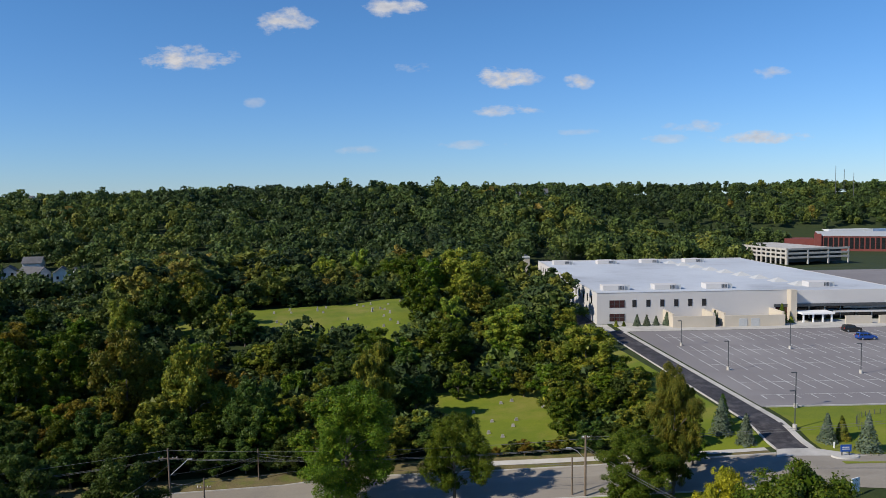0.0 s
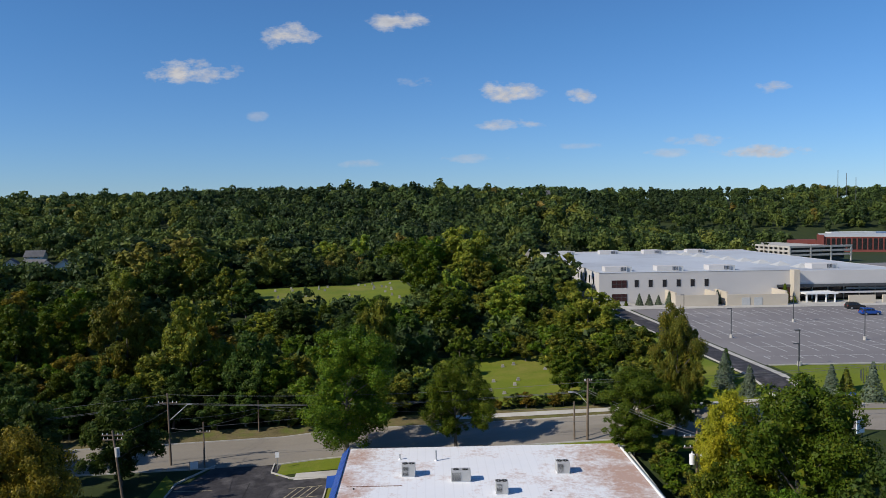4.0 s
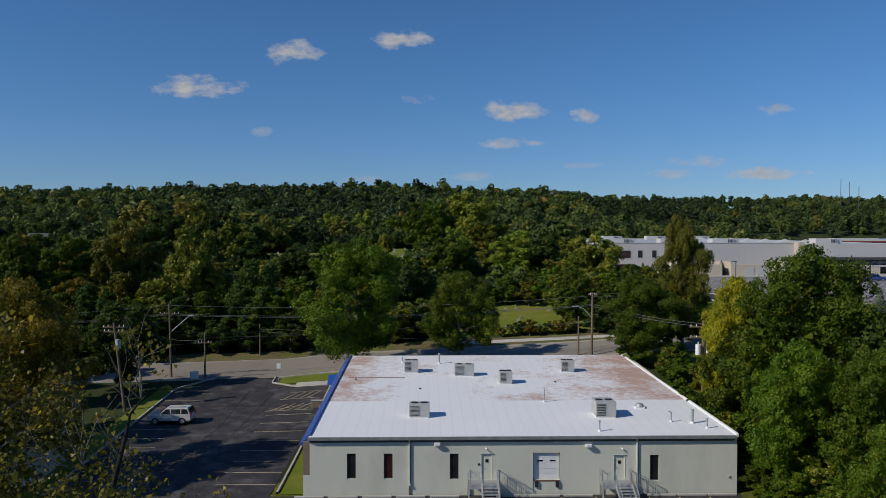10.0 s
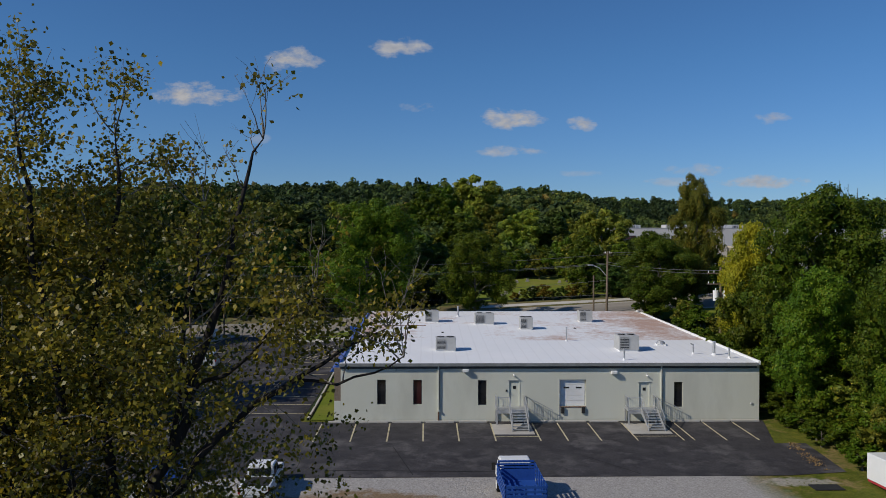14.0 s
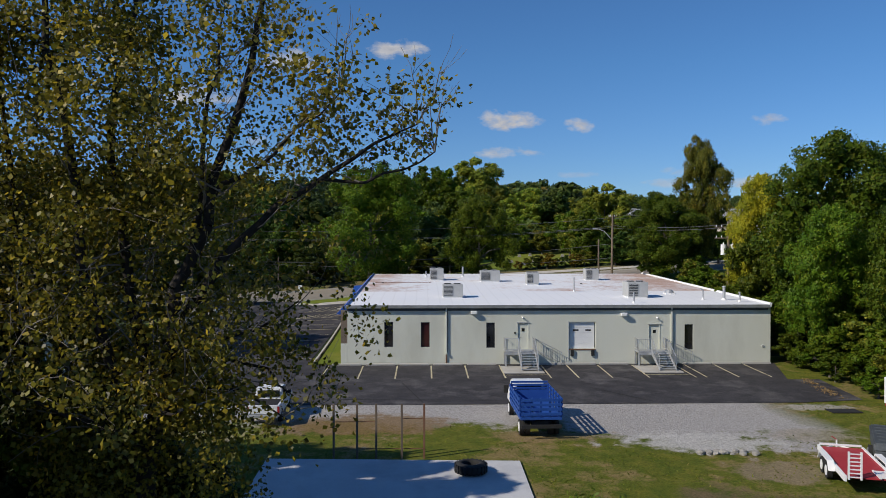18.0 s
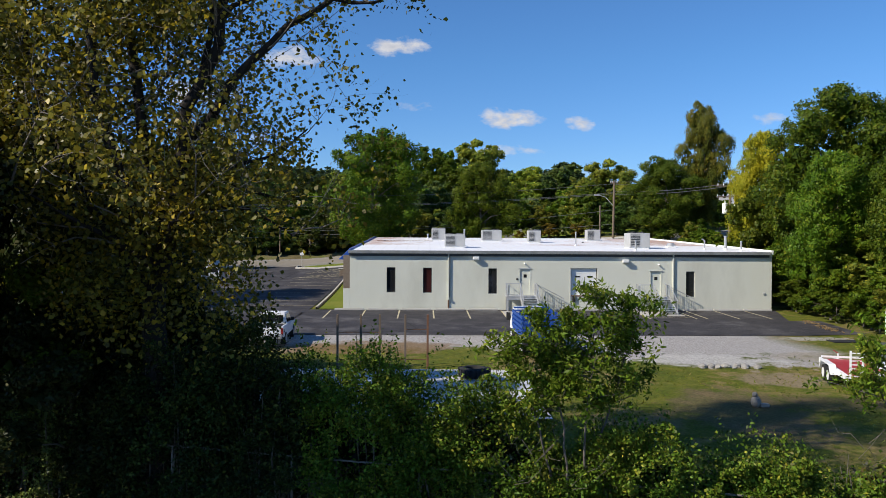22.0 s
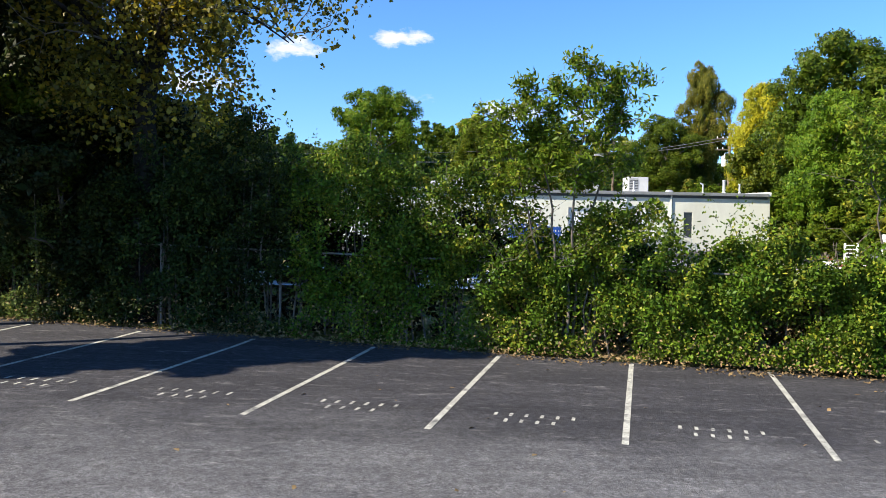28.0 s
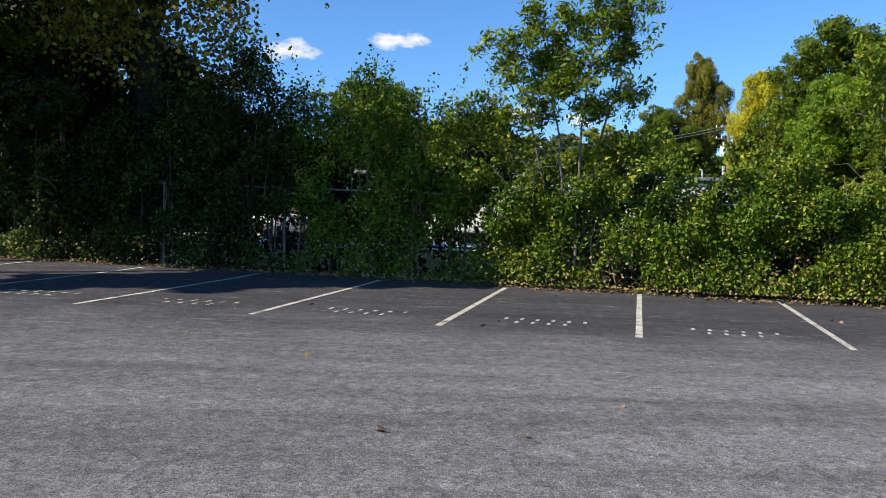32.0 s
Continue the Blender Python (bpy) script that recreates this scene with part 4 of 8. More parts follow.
hvac(15.01, 82.42, 1.45, 1.3, 1.25)


def vent(x, y, h, r, bent=False):
    zz = ZR + SLOPE * (y - WY0) + 0.2
    v = empty("roof_vent", (x, y, zz), "thin metal roof vent pipe", "vent pipe", "roof vents")
    bm = tube((0, 0, -0.05), (0, 0, h), r, seg=10)
    if bent:
        add_tube(bm, (0, 0, h - r), (-0.22, 0, h + 0.06), r, seg=10)
    part("pipe", bm, STEEL, v)
    part("flashing", tube((0, 0, -0.03), (0, 0, 0.16), r * 2.2, r * 1.1, seg=10), WHITE, v)
    if not bent:
        part("cap", tube((0, 0, h), (0, 0, h + 0.08), r * 1.35, r * 1.2, seg=10), STEEL, v)


for a in ((10.54, 69.34, 1.25, 0.06), (20.19, 62.62, 0.85, 0.06, True), (21.83, 62.19, 1.1, 0.12), (13.58, 60.03, 0.8, 0.07), (22.55, 60.73, 0.75, 0.07), (1.04, 86.76, 1.1, 0.1), (-3.2, 87.44, 0.5, 0.09)):
    vent(*a)
t = empty("exhaust_fan", (18.78, 67.15, ZR + SLOPE * 8.23 + 0.2), "low round rooftop exhaust fan", "roof fan")
part("curb", boxm(-0.4, 0.4, -0.4, 0.4, -0.05, 0.15), WHITE, t)
part("hood", tube((0, 0, 0.15), (0, 0, 0.4), 0.45, 0.25, seg=16), STEEL, t)
for x, y in ((-1.02, 74.55), (12.87, 77.23), (-7.77, 78.81)):
    tagged(part("roof_drain", tube((0, 0, -0.02), (0, 0, 0.1), 0.14, 0.08, seg=10), BLACK, None, at=(x, y, ZR + SLOPE * (y - WY0) + 0.2)), "small dark roof drain on the white roof", "drain", "roof drains")
bm = bmesh.new()
for k in range(18):
    add_box(bm, -8.6 + k * 0.33, -8.31 + k * 0.33, 79.4, 79.46, ZR + SLOPE * 20.5 + 0.2, ZR + SLOPE * 20.5 + 0.26)
tagged(part("conduit", bm, RUST), "rusty conduit run across the white roof", "conduit")


# ---- large white building ----
def big_building():
    X0, Y0, X1, Y1, z0, z1 = 46.6, 203.0, 131.0, 310.0, 10.0, 18.6
    b = empty("office_warehouse", (X0, Y0, 0), "long white two-storey office and warehouse building", "building")
    L, D = X1 - X0, Y1 - Y0
    EX = 52.9
    part("front_wall", boxm(0, EX, 0, 0.5, z0 - 0.5, z1), PALE_WALL, b)
    part("upper_front_wall", boxm(EX, L, 0.02, 0.5, z1 - 3.9, z1 - 0.2), PALE_WALL, b)
    part("recess_wall", boxm(EX, L, 3.0, 3.5, z0 - 0.5, z1 - 3.9), GLASS, b, "dark glazed ground floor set back under the eaves")
    part("west_wall", boxm(0, 0.5, 0.5, D, z0 - 0.5, z1), PALE_WALL, b)
    part("east_wall", boxm(L - 0.5, L, 0.5, D, z0 - 0.5, z1 - 0.3), PALE_WALL, b)
    part("back_wall", boxm(0.5, L - 0.5, D - 0.5, D, z0 - 0.5, z1), PALE_WALL, b)
    part("roof", boxm(0.5, L - 0.5, 0.5, D - 0.5, z1 - 0.6, z1 - 0.35), WHITE_ROOF, b, "pale membrane roof with grey seams")
    part("coping", boxm(-0.08, EX, -0.08, 0.55, z1, z1 + 0.12), TRIM_GREY, b)
    part("west_coping", boxm(-0.08, 0.55, 0.56, D, z1, z1 + 0.12), TRIM_GREY, b)
    part("soffit_band", boxm(EX - 4.6, L, -0.35, 0.0, z1 - 4.6, z1 - 3.85), TRIM_DARK, b, "dark band above the glazed front")
    part("fin_wall", boxm(EX - 1.0, EX + 0.6, -2.4, 0.0, z0 - 0.3, z1 + 0.25), TAN_WALL, b, "tall projecting fin wall")
    part("dark_recess", boxm(EX - 4.2, EX - 1.05, -0.12, -0.01, z0 - 0.2, z1 - 4.6), GLASS_RED, b)
    # glazing bars and spandrels of the recessed front
    for k in range(6):
        part("mullion", boxm(EX + 2 + k * 4.4, EX + 2.25 + k * 4.4, 2.75, 2.98, z0, z1 - 3.9), PALE_WALL, b)
    part("spandrel", boxm(EX + 16, L, 2.6, 2.97, z0 + 2.9, z0 + 3.5), PALE_WALL, b)
    part("ledge", boxm(EX + 12, L, -0.3, 2.9, z0 + 2.2, z0 + 2.6), PALE_WALL, b)
    # windows of the west end of the front
    for z in (z0 + 0.9, z0 + 4.6):
        w = part("window_band", boxm(3.4, 7.5, -0.06, -0.004, z, z + 2.0), GLASS_RED, b, "wide red-tinted window")
        for k in range(4):
            part("bar", boxm(3.35 + k * 1.35, 3.45 + k * 1.35, -0.12, -0.062, z, z + 2.0), TRIM_DARK, w)
        part("rail", boxm(3.4, 7.5, -0.11, -0.063, z + 0.95, z + 1.05), TRIM_DARK, w)
    for k in range(6):
        x = 9.65 + k * 3.8
        w = part("window", boxm(x, x + 0.95, -0.06, -0.004, z0 + 4.7, z0 + 6.6), GLASS, b, "narrow dark window")
        part("frame", add_box(boxm(x - 0.08, x - 0.005, -0.1, -0.004, z0 + 4.65, z0 + 6.65), x + 0.955, x + 1.03, -0.1, -0.004, z0 + 4.65, z0 + 6.65), TRIM_DARK, w)
    # windows of the west side
    for k in range(18):
        y = 6 + k * 5.4
        if k in (7, 8):
            continue
        for z in (z0 + 1.2, z0 + 5.0):
            if k < 7 and z < z0 + 2:
                continue
            part("window", boxm(-0.06, -0.004, y, y + 1.5, z, z + 2.2), GLASS, b)
    # walled yards along the front
    for x0, x1 in ((17.9, 29.1), (31.4, 47.4)):
        y = part("yard_wall", boxm(x0, x1, -8.5, -8.0, z0 - 0.3, z0 + 3.2), TAN_WALL, b, "tan screen wall of a service yard")
        part("return_wall", boxm(x0, x0 + 0.5, -7.99, -0.01, z0 - 0.3, z0 + 3.9), TAN_WALL, y)
        part("return_wall", boxm(x1 - 0.5, x1, -7.99, -0.01, z0 - 0.3, z0 + 3.9), TAN_WALL, y)
    for x in (35.2, 38.4):
        part("yard_door", boxm(x, x + 2.2, -8.58, -8.505, z0, z0 + 2.4), TRIM_GREY, b)
    for x0, x1 in ((64, 71), (73, 82)):
        part("low_wall", boxm(x0, x1, -7.5, -7.0, z0 - 0.3, z0 + 2.4), TAN_WALL, b)
    # entrance canopy
    c = part("entrance_canopy", boxm(EX + 0.8, EX + 9.6, -5, 0.0, z0 + 2.5, z0 + 2.95), WHITE, b, "flat white entrance canopy")
    for x in (EX + 1.2, EX + 3.8, EX + 6.4, EX + 8.8):
        part("column", boxm(x, x + 0.35, -4.6, -4.25, z0, z0 + 2.5), WHITE, c)
    # rooftop equipment
    for k in range(9):
        for r, (yy, xs) in enumerate(((8, 3.5), (92, 4))):
            x = xs + k * (14.6, 17.2)[r]
            if x > L - 14 or (r == 0 and k in (3, 6)):
                continue
            u = part("rooftop_unit", boxm(x, x + 6.2, yy, yy + 4.0, z1 - 0.35, z1 + 1.1, bevel=0.05), PALE_WALL, b)
            part("louvre_end", boxm(x + 6.2, x + 7.6, yy + 0.4, yy + 3.6, z1 - 0.35, z1 + 1.0), TRIM_GREY, u)
            for q in range(4):
                part("slat", boxm(x + 4.4 + q * 0.4, x + 4.6 + q * 0.4, yy - 0.07, yy - 0.003, z1 - 0.1, z1 + 0.9), TRIM_DARK, u)
    for k in range(9):
        x, yy = 62 + k * 1.0, 14 + k * 9.5
        bm = bmesh.new()
        bmesh.ops.create_cone(bm, segments=4, radius1=3.4, radius2=0.0, depth=1.2, cap_ends=True, matrix=Matrix.Translation((x - k * 2.6, yy, z1 + 0.25)) @ Matrix.Rotation(radians(45), 4, "Z"))
        part("skylight", bm, TRIM_GREY, b, "low pyramid skylight")
    return b


WHITE_ROOF = surface("pale_roof", (0.42, 0.45, 0.49), (0.52, 0.55, 0.58), 0.07, 0.8, 1.5, 0.1, 0.0, c=(0.35, 0.37, 0.4), cscale=0.035)
big_building()


def annex():
    a = empty("annex_building", (36.5, 330, 0), "low tan outbuilding behind the white building", "building")
    part("wall", boxm(0, 9.5, 0, 30, 9, 18.4), TAN_WALL, a)
    part("roof", boxm(-0.2, 9.7, -0.2, 30.2, 18.4, 18.8), TRIM_GREY, a)


annex()


def garage():
    """Three open decks: banded front, piers between the openings of the long side."""
    g = empty("parking_garage", (202, 418, 0), "pale concrete multi-storey parking garage", "parking garage", "", 12)
    zb = 6.9
    part("core", boxm(3, 38, 3, 63, zb - 1, zb + 6.0), TRIM_DARK, g)
    for k in range(3):
        z = zb + k * 2.35
        part("parapet", boxm(0, 41, 0, 0.5, z + 1.35, z + 2.4), CONCRETE, g)
        part("parapet", boxm(0, 0.5, 0.51, 66, z + 1.35, z + 2.4), CONCRETE, g)
        part("deck", boxm(0.55, 40.5, 0.55, 66, z + 1.1, z + 1.35), CONCRETE, g)
    for k in range(4):
        part("pier", boxm(k * 13.3, k * 13.3 + 0.8, -0.06, 0.6, zb - 2, zb + 7.1), CONCRETE, g)
    for k in range(16):
        part("pier", boxm(-0.06, 0.6, k * 4.3 + 0.7, k * 4.3 + 1.8, zb - 2, zb + 7.1), CONCRETE, g)


def office_block():
    o = empty("office_block", (276, 525, 0), "dark red-brick office block with a pale flat roof", "building", "", -25)
    part("wall", boxm(0, 150, 0, 66, 2, 14.6), BRICK_RED, o)
    part("roof", boxm(0.4, 150, -0.3, 66, 14.6, 15.0), TRIM_GREY, o, "pale flat roof")
    part("stair_tower", boxm(-3, 1.5, -1.2, 4, 2, 16.0), BRICK_RED, o)
    part("low_wing", boxm(-22, -3.1, 3, 24, 2, 12.2), BRICK_RED, o)
    for k in range(24):
        part("window", boxm(3 + k * 3.2, 5.3 + k * 3.2, -0.2, -0.01, 6.0, 13.6), GLASS, o)
    b = empty("long_shed", (323, 600, 0), "long white and blue industrial shed far off", "building", "", 0)
    part("wall", boxm(0, 36, 0, 10, 8, 15.3), SIDING_WHITE, b)
    part("blue_wall", boxm(36.01, 150, 0, 10, 8, 15.0), BLUE_PALE, b)


BRICK_RED = surface("red_brick", (0.16, 0.045, 0.04), (0.2, 0.06, 0.05), 0.3, 0.9, 3.0, 0.2, 0.0)
BLUE_PALE = surface("pale_blue_metal", (0.16, 0.26, 0.46), (0.36, 0.44, 0.58), 0.3, 0.6, 3.0, 0.1, 0.0)
SIDING_WHITE = surface("white_metal_siding", (0.6, 0.62, 0.63), (0.7, 0.71, 0.72), 0.3, 0.6, 3.0, 0.1, 0.0)
garage()
office_block()


# ---- trees ----
def unit(v):
    return v / np.maximum(np.linalg.norm(v, axis=-1, keepdims=True), 1e-9)


def leaves(rng, pos, nrm, size, aspect=0.62, jitter=0.75):
    """Kite-shaped leaf quads at pos, facing roughly nrm."""
    n = len(pos)
    nn = unit(nrm + rng.normal(0, jitter, (n, 3)))
    ax = unit(np.cross(nn, rng.normal(0, 1, (n, 3))))
    ay = np.cross(nn, ax)
    s = size * rng.uniform(0.6, 1.35, (n, 1))
    co = np.empty((n, 4, 3))
    co[:, 0] = pos - ax * s * 0.5
    co[:, 1] = pos + ay * s * 0.5 * aspect - ax * s * 0.12
    co[:, 2] = pos + ax * s * 0.5 - nn * s * 0.12
    co[:, 3] = pos - ay * s * 0.5 * aspect - ax * s * 0.12
    return co


def tufts(rng, pos, nrm, size, jitter=1.0):
    """Pointed three-cornered leaf tufts, for crowns that are never seen close to."""
    n = len(pos)
    nn = unit(nrm + rng.normal(0, jitter, (n, 3)))
    ax = unit(np.cross(nn, rng.normal(0, 1, (n, 3))))
    ay = np.cross(nn, ax)
    s = size * rng.uniform(0.5, 1.45, (n, 1))
    return np.stack([pos - ax * s * 0.45, pos + ax * s * 0.4 + ay * s * 0.38, pos + ax * s * 0.25 - ay * s * 0.42], 1)


def crown(seed, r, height, count, leaf, lumps=26, droop=0.0, top=1.0, fine=False):
    """Lobes carry clumps and clumps carry leaves, so that a crown has sunlit knobs with dark gaps between: radius r, from z = 0 to height."""
    rng = np.random.default_rng(seed)
    lobes = max(7, lumps // 4)
    lc, lr, cs, rs, out = [], [], [], [], []
    for k in range(lobes):
        z = (k + rng.uniform(0.1, 0.9)) / lobes
        prof = math.sin(math.pi * min(max(0.16 + 0.74 * z ** top, 0), 1)) ** 0.6
        a = 2.4 * k + rng.uniform(-0.5, 0.5)
        big = r * rng.uniform(0.27, 0.44) * (0.55 + 0.45 * prof)
        d = max(0.0, r * prof * rng.uniform(0.72, 1.12) - big * 0.8) * (1.0 if k % 4 else 0.4)
        c = np.array((math.cos(a) * d, math.sin(a) * d, big * 0.7 + (height - 1.5 * big) * z - droop * d * d / r))
        lc.append(c)
        lr.append(big)
        for q in range(rng.integers(7, 13)):
            n = unit(rng.normal(0, 1, 3) + np.array((math.cos(a), math.sin(a), 0)) * 0.5 * prof + np.array((0, 0, 0.45)))
            cs.append(c + n * big * rng.uniform(0.62, 1.0) * np.array((1, 1, 0.8)))
            rs.append(big * rng.uniform(0.22, 0.5))
            out.append(n)
    lc, lr, cs, rs, out = (np.array(v) for v in (lc, lr, cs, rs, out))
    pick = rng.choice(len(rs), count, p=rs ** 2 / (rs ** 2).sum())
    dirs = unit(rng.normal(0, 1, (count, 3)) + out[pick] * 0.55 + np.array((0, 0, 0.15)))
    f = rng.normal(0, 3.6, (4, 3))
    wave = sum(np.sin(dirs @ q + i + pick * 1.7) for i, q in enumerate(f)) / 4
    rad = rs[pick] * (1 - 0.45 * rng.random(count) ** 2) * (1 + 0.34 * wave) * rng.uniform(0.8, 1.28, count)
    pos = cs[pick] + dirs * rad[:, None] * np.array((1.05, 1.05, 0.92))
    # leave out what lies deep inside the lobes
    deep = np.zeros(count, bool)
    for c, q in zip(lc, lr):
        deep |= np.linalg.norm(pos - c, axis=1) < 0.58 * q
    pos, dirs = pos[~deep], dirs[~deep]
    co = (leaves if fine else tufts)(rng, pos, dirs, leaf, jitter=0.42)
    # large shaded leaves fill the lobes' inside
    m = count // 22
    pick = rng.choice(lobes, m, p=lr ** 2 / (lr ** 2).sum())
    core = lc[pick] + unit(rng.normal(0, 1, (m, 3))) * (lr[pick] * rng.uniform(0.2, 0.6, m))[:, None]
    co = np.concatenate([co, (leaves if fine else tufts)(rng, core, unit(rng.normal(0, 1, (m, 3))), leaf * 3.2)])
    return co, lc, lr


def trunk_mesh(seed, height, r, limbs, base=0.0, bark=None):
    """A tapered, slightly crooked trunk with limbs that reach the clump centres."""
    rng = random.Random(seed)
    bm = bmesh.new()
    p = Vector((0, 0, -0.4))
    n = 6
    pts = [p]
    for k in range(1, n + 1):
        pts.append(Vector((rng.uniform(-0.03, 0.03) * height * k / n, rng.uniform(-0.03, 0.03) * height * k / n, height * k / n)))
    for k in range(n):
        add_tube(bm, pts[k], pts[k + 1], r * (1 - 0.8 * k / n) * (1.35 if k == 0 else 1), r * (1 - 0.8 * (k + 1) / n), seg=8)
    for c in limbs:
        c = Vector(c)
        u = min(max((c.z * 0.72) / height, 0.3), 0.95)
        a = pts[int(u * n)].lerp(pts[min(int(u * n) + 1, n)], u * n - int(u * n))
        mid = a.lerp(c, 0.5) + Vector((rng.uniform(-0.3, 0.3), rng.uniform(-0.3, 0.3), rng.uniform(0, 0.6)))
        q = r * (1 - 0.75 * u) * 0.6
        add_tube(bm, a, mid, q, q * 0.65, seg=5)
        add_tube(bm, mid, c, q * 0.65, q * 0.2, seg=5)
    return bm


class Kind:
    """One tree shape, to be planted many times with the same meshes."""

    def __init__(self, seed, r, height, clear, count, leaf, lumps=26, top=1.0, limbs=7, bark=None, trunk_r=0.3, fine=False):
        co, cs, rs = crown(seed, r, height - clear, count, leaf, lumps, top=top, fine=fine)
        co = co + np.array((0, 0, clear))
        self.crown = quad_mesh("crown", co, LEAF["green"])
        bm = trunk_mesh(seed, clear + (height - clear) * 0.7, trunk_r, [(c[0], c[1], c[2] + clear) for c in cs[:limbs]])
        self.trunk = bpy.data.meshes.new("trunk")
        bm.to_mesh(self.trunk)
        bm.free()
        self.trunk.materials.append(bark or BARK)
        self.height = height


TREE_LABEL = {"shade": "dark unseen broadleaf tree added to cast shade", "amber": "broadleaf tree in amber autumn leaf", "deep": "deep green broadleaf tree", "green": "full green broadleaf tree", "dark": "dark green broadleaf tree", "lime": "broadleaf tree turning yellow-green", "olive": "broadleaf tree turning olive and brown", "yellow": "bright yellow autumn tree", "blue": "small blue-grey spruce", "cotton": "tall cottonwood with thinning leaves"}


def plant(kind, x, y, height, colour, spread=1.0, rz=None, label="", z=None, group="woodland trees"):
    s = height / kind.height
    t = empty("tree", (x, y, gz(x, y) if z is None else z), label or TREE_LABEL[colour], "tree", group, rz if rz is not None else random.uniform(0, 360))
    for nm, me in (("trunk", kind.trunk), ("crown", kind.crown)):
        o = new(nm, me)
        o.parent = t
        o.scale = (s * spread, s * spread, s)
        if nm == "crown":
            o.material_slots[0].link = "OBJECT"
            o.material_slots[0].material = LEAF[colour]
    return t


BIG = [Kind(11 + k, 6.5, 17, 1.4, 20000, 0.41, 64, top=(1.0, 0.8, 1.15)[k], limbs=10) for k in range(3)]
FINE = [Kind(15 + k, 6.5, 17, 1.4, 62000, 0.222, 88, top=(1.0, 0.85, 1.15)[k], limbs=18) for k in range(3)]
MID = [Kind(31 + k, 5.4, 15, 1.0, 7000, 0.52, 48, top=(1.0, 0.8, 1.2, 0.9)[k]) for k in range(4)]
NEAR = [Kind(71 + k, 3.6, 9, 0.6, 17000, 0.17, 40, limbs=10, trunk_r=0.14, fine=True) for k in range(2)]
SHADE = Kind(91, 4.6, 15, 6.0, 16000, 0.42, 40)
LOW_SHADE = Kind(92, 3.1, 12.6, 6.8, 14000, 0.4, 60, trunk_r=0.2)

# trees that stand out: kind, x, y, height, colour, spread
STANDING = (
    (0, -10.6, 98.2, 17.4, "green", 1.08), (1, 3.7, 97.2, 12.2, "green", 0.95), (2, 25.6, 90, 10.5, "deep", 1.2), (1, 29.5, 72.6, 15.7, "yellow", 0.7), (0, 32.4, 64.3, 19.4, "deep", 0.98), (2, 31.2, 92.9, 16.6, "olive", 0.54),
    (1, 27.5, 56, 13.0, "green", 0.85), (0, 30.5, 49, 14.0, "deep", 0.85), (2, 35, 55, 15, "dark", 0.9), (1, 28.3, 70, 10.5, "deep", 0.85), (0, 37, 72, 14, "deep", 0.9), (2, 27.8, 43, 10.5, "green", 0.8),
    (1, 33, 40, 13, "olive", 0.9), (0, 41, 80, 8.5, "deep", 1.1), (2, 32, 95, 10.0, "deep", 0.9), (2, -33, 62, 16.5, "amber", 0.85), (0, -43, 70, 15, "amber", 0.9), (1, -41, 55, 16, "dark", 0.95),
    (2, -45, 84, 13, "dark", 0.95), (0, -52, 96, 12, "dark", 1.0), (1, -37.5, 92, 11.2, "dark", 1.05), (2, -58, 88, 13, "dark", 1.0), (0, -63, 100, 11, "dark", 1.1), (1, -44, 108, 9, "dark", 1.3),
)
# trees beyond the street and round the cemetery
BEYOND = (
    (0, -50.4, 128, 19.5, "olive", 0.75), (1, -65.4, 165, 11.8, "lime", 0.86), (1, -37.8, 122, 19.2, "olive", 0.74), (2, -53.9, 117, 10.6, "amber", 1.11), (2, -70.0, 130, 16.1, "deep", 0.86), (0, -65.5, 140, 14.7, "green", 0.94),
    (1, -26.7, 117, 14.0, "dark", 0.88), (2, -39.4, 166, 7.8, "dark", 1.35), (0, -26.3, 150, 8.3, "dark", 1.18), (2, -8.4, 124, 16.1, "olive", 0.65), (0, 9.8, 196, 18.2, "lime", 1.23), (1, 14.1, 184, 8.0, "lime", 0.72),
    (2, 17.5, 178, 9.3, "dark", 1.21), (2, 17.8, 160, 11.5, "lime", 1.35), (1, 30.4, 166, 11.5, "lime", 1.0), (0, 29.8, 138, 12.9, "lime", 1.18), (1, 21.4, 146, 5.6, "green", 1.35), (0, 4.0, 150, 10.8, "deep", 1.35),
    (1, -1.6, 128, 9.0, "dark", 1.06), (1, -78.9, 200, 11.1, "lime", 1.21), (0, -63.5, 192, 9.8, "dark", 1.04), (2, -88.7, 175, 8.0, "deep", 1.35), (1, -74.9, 165, 8.1, "green", 1.35), (0, -26.4, 150, 9.9, "dark", 1.27),
    (1, -21.1, 158, 5.8, "deep", 0.88), (0, -30.9, 238, 12.6, "lime", 1.22), (2, -21.2, 250, 14.6, "lime", 0.77), (1, -9.7, 236, 10.9, "green", 1.35), (2, -42.0, 226, 10.1, "green", 1.35), (0, -4.5, 242, 12.4, "deep", 1.27),
    (0, -56.7, 215, 6.4, "green", 1.35), (1, -55.6, 238, 9.9, "olive", 1.35), (2, -10.5, 150, 9.4, "deep", 1.3), (0, -14.5, 141, 9.6, "dark", 1.25),
)
for k, x, y, h, c, sp in STANDING:
    plant((FINE if -34 < x < 36.5 and (x, y) not in ((35, 55), (33, 40), (28.3, 70), (32, 95)) else BIG)[k], x, y, h, c, sp, rz=70 * k + x)

for k, x, y, h, c, sp in BEYOND:
    plant(BIG[k], x, y, h, c, sp, rz=50 * k + x)

# lower trees along the street's far edge
for k in range(11):
    x = -78 + k * 5.6 + random.uniform(-1, 1)
    plant(BIG[k % 3], x, far_kerb(x) + random.uniform(5.5, 9.0), random.uniform(7.0, 10.0), ("deep", "dark", "green", "dark")[k % 4], 1.1, group="street trees")

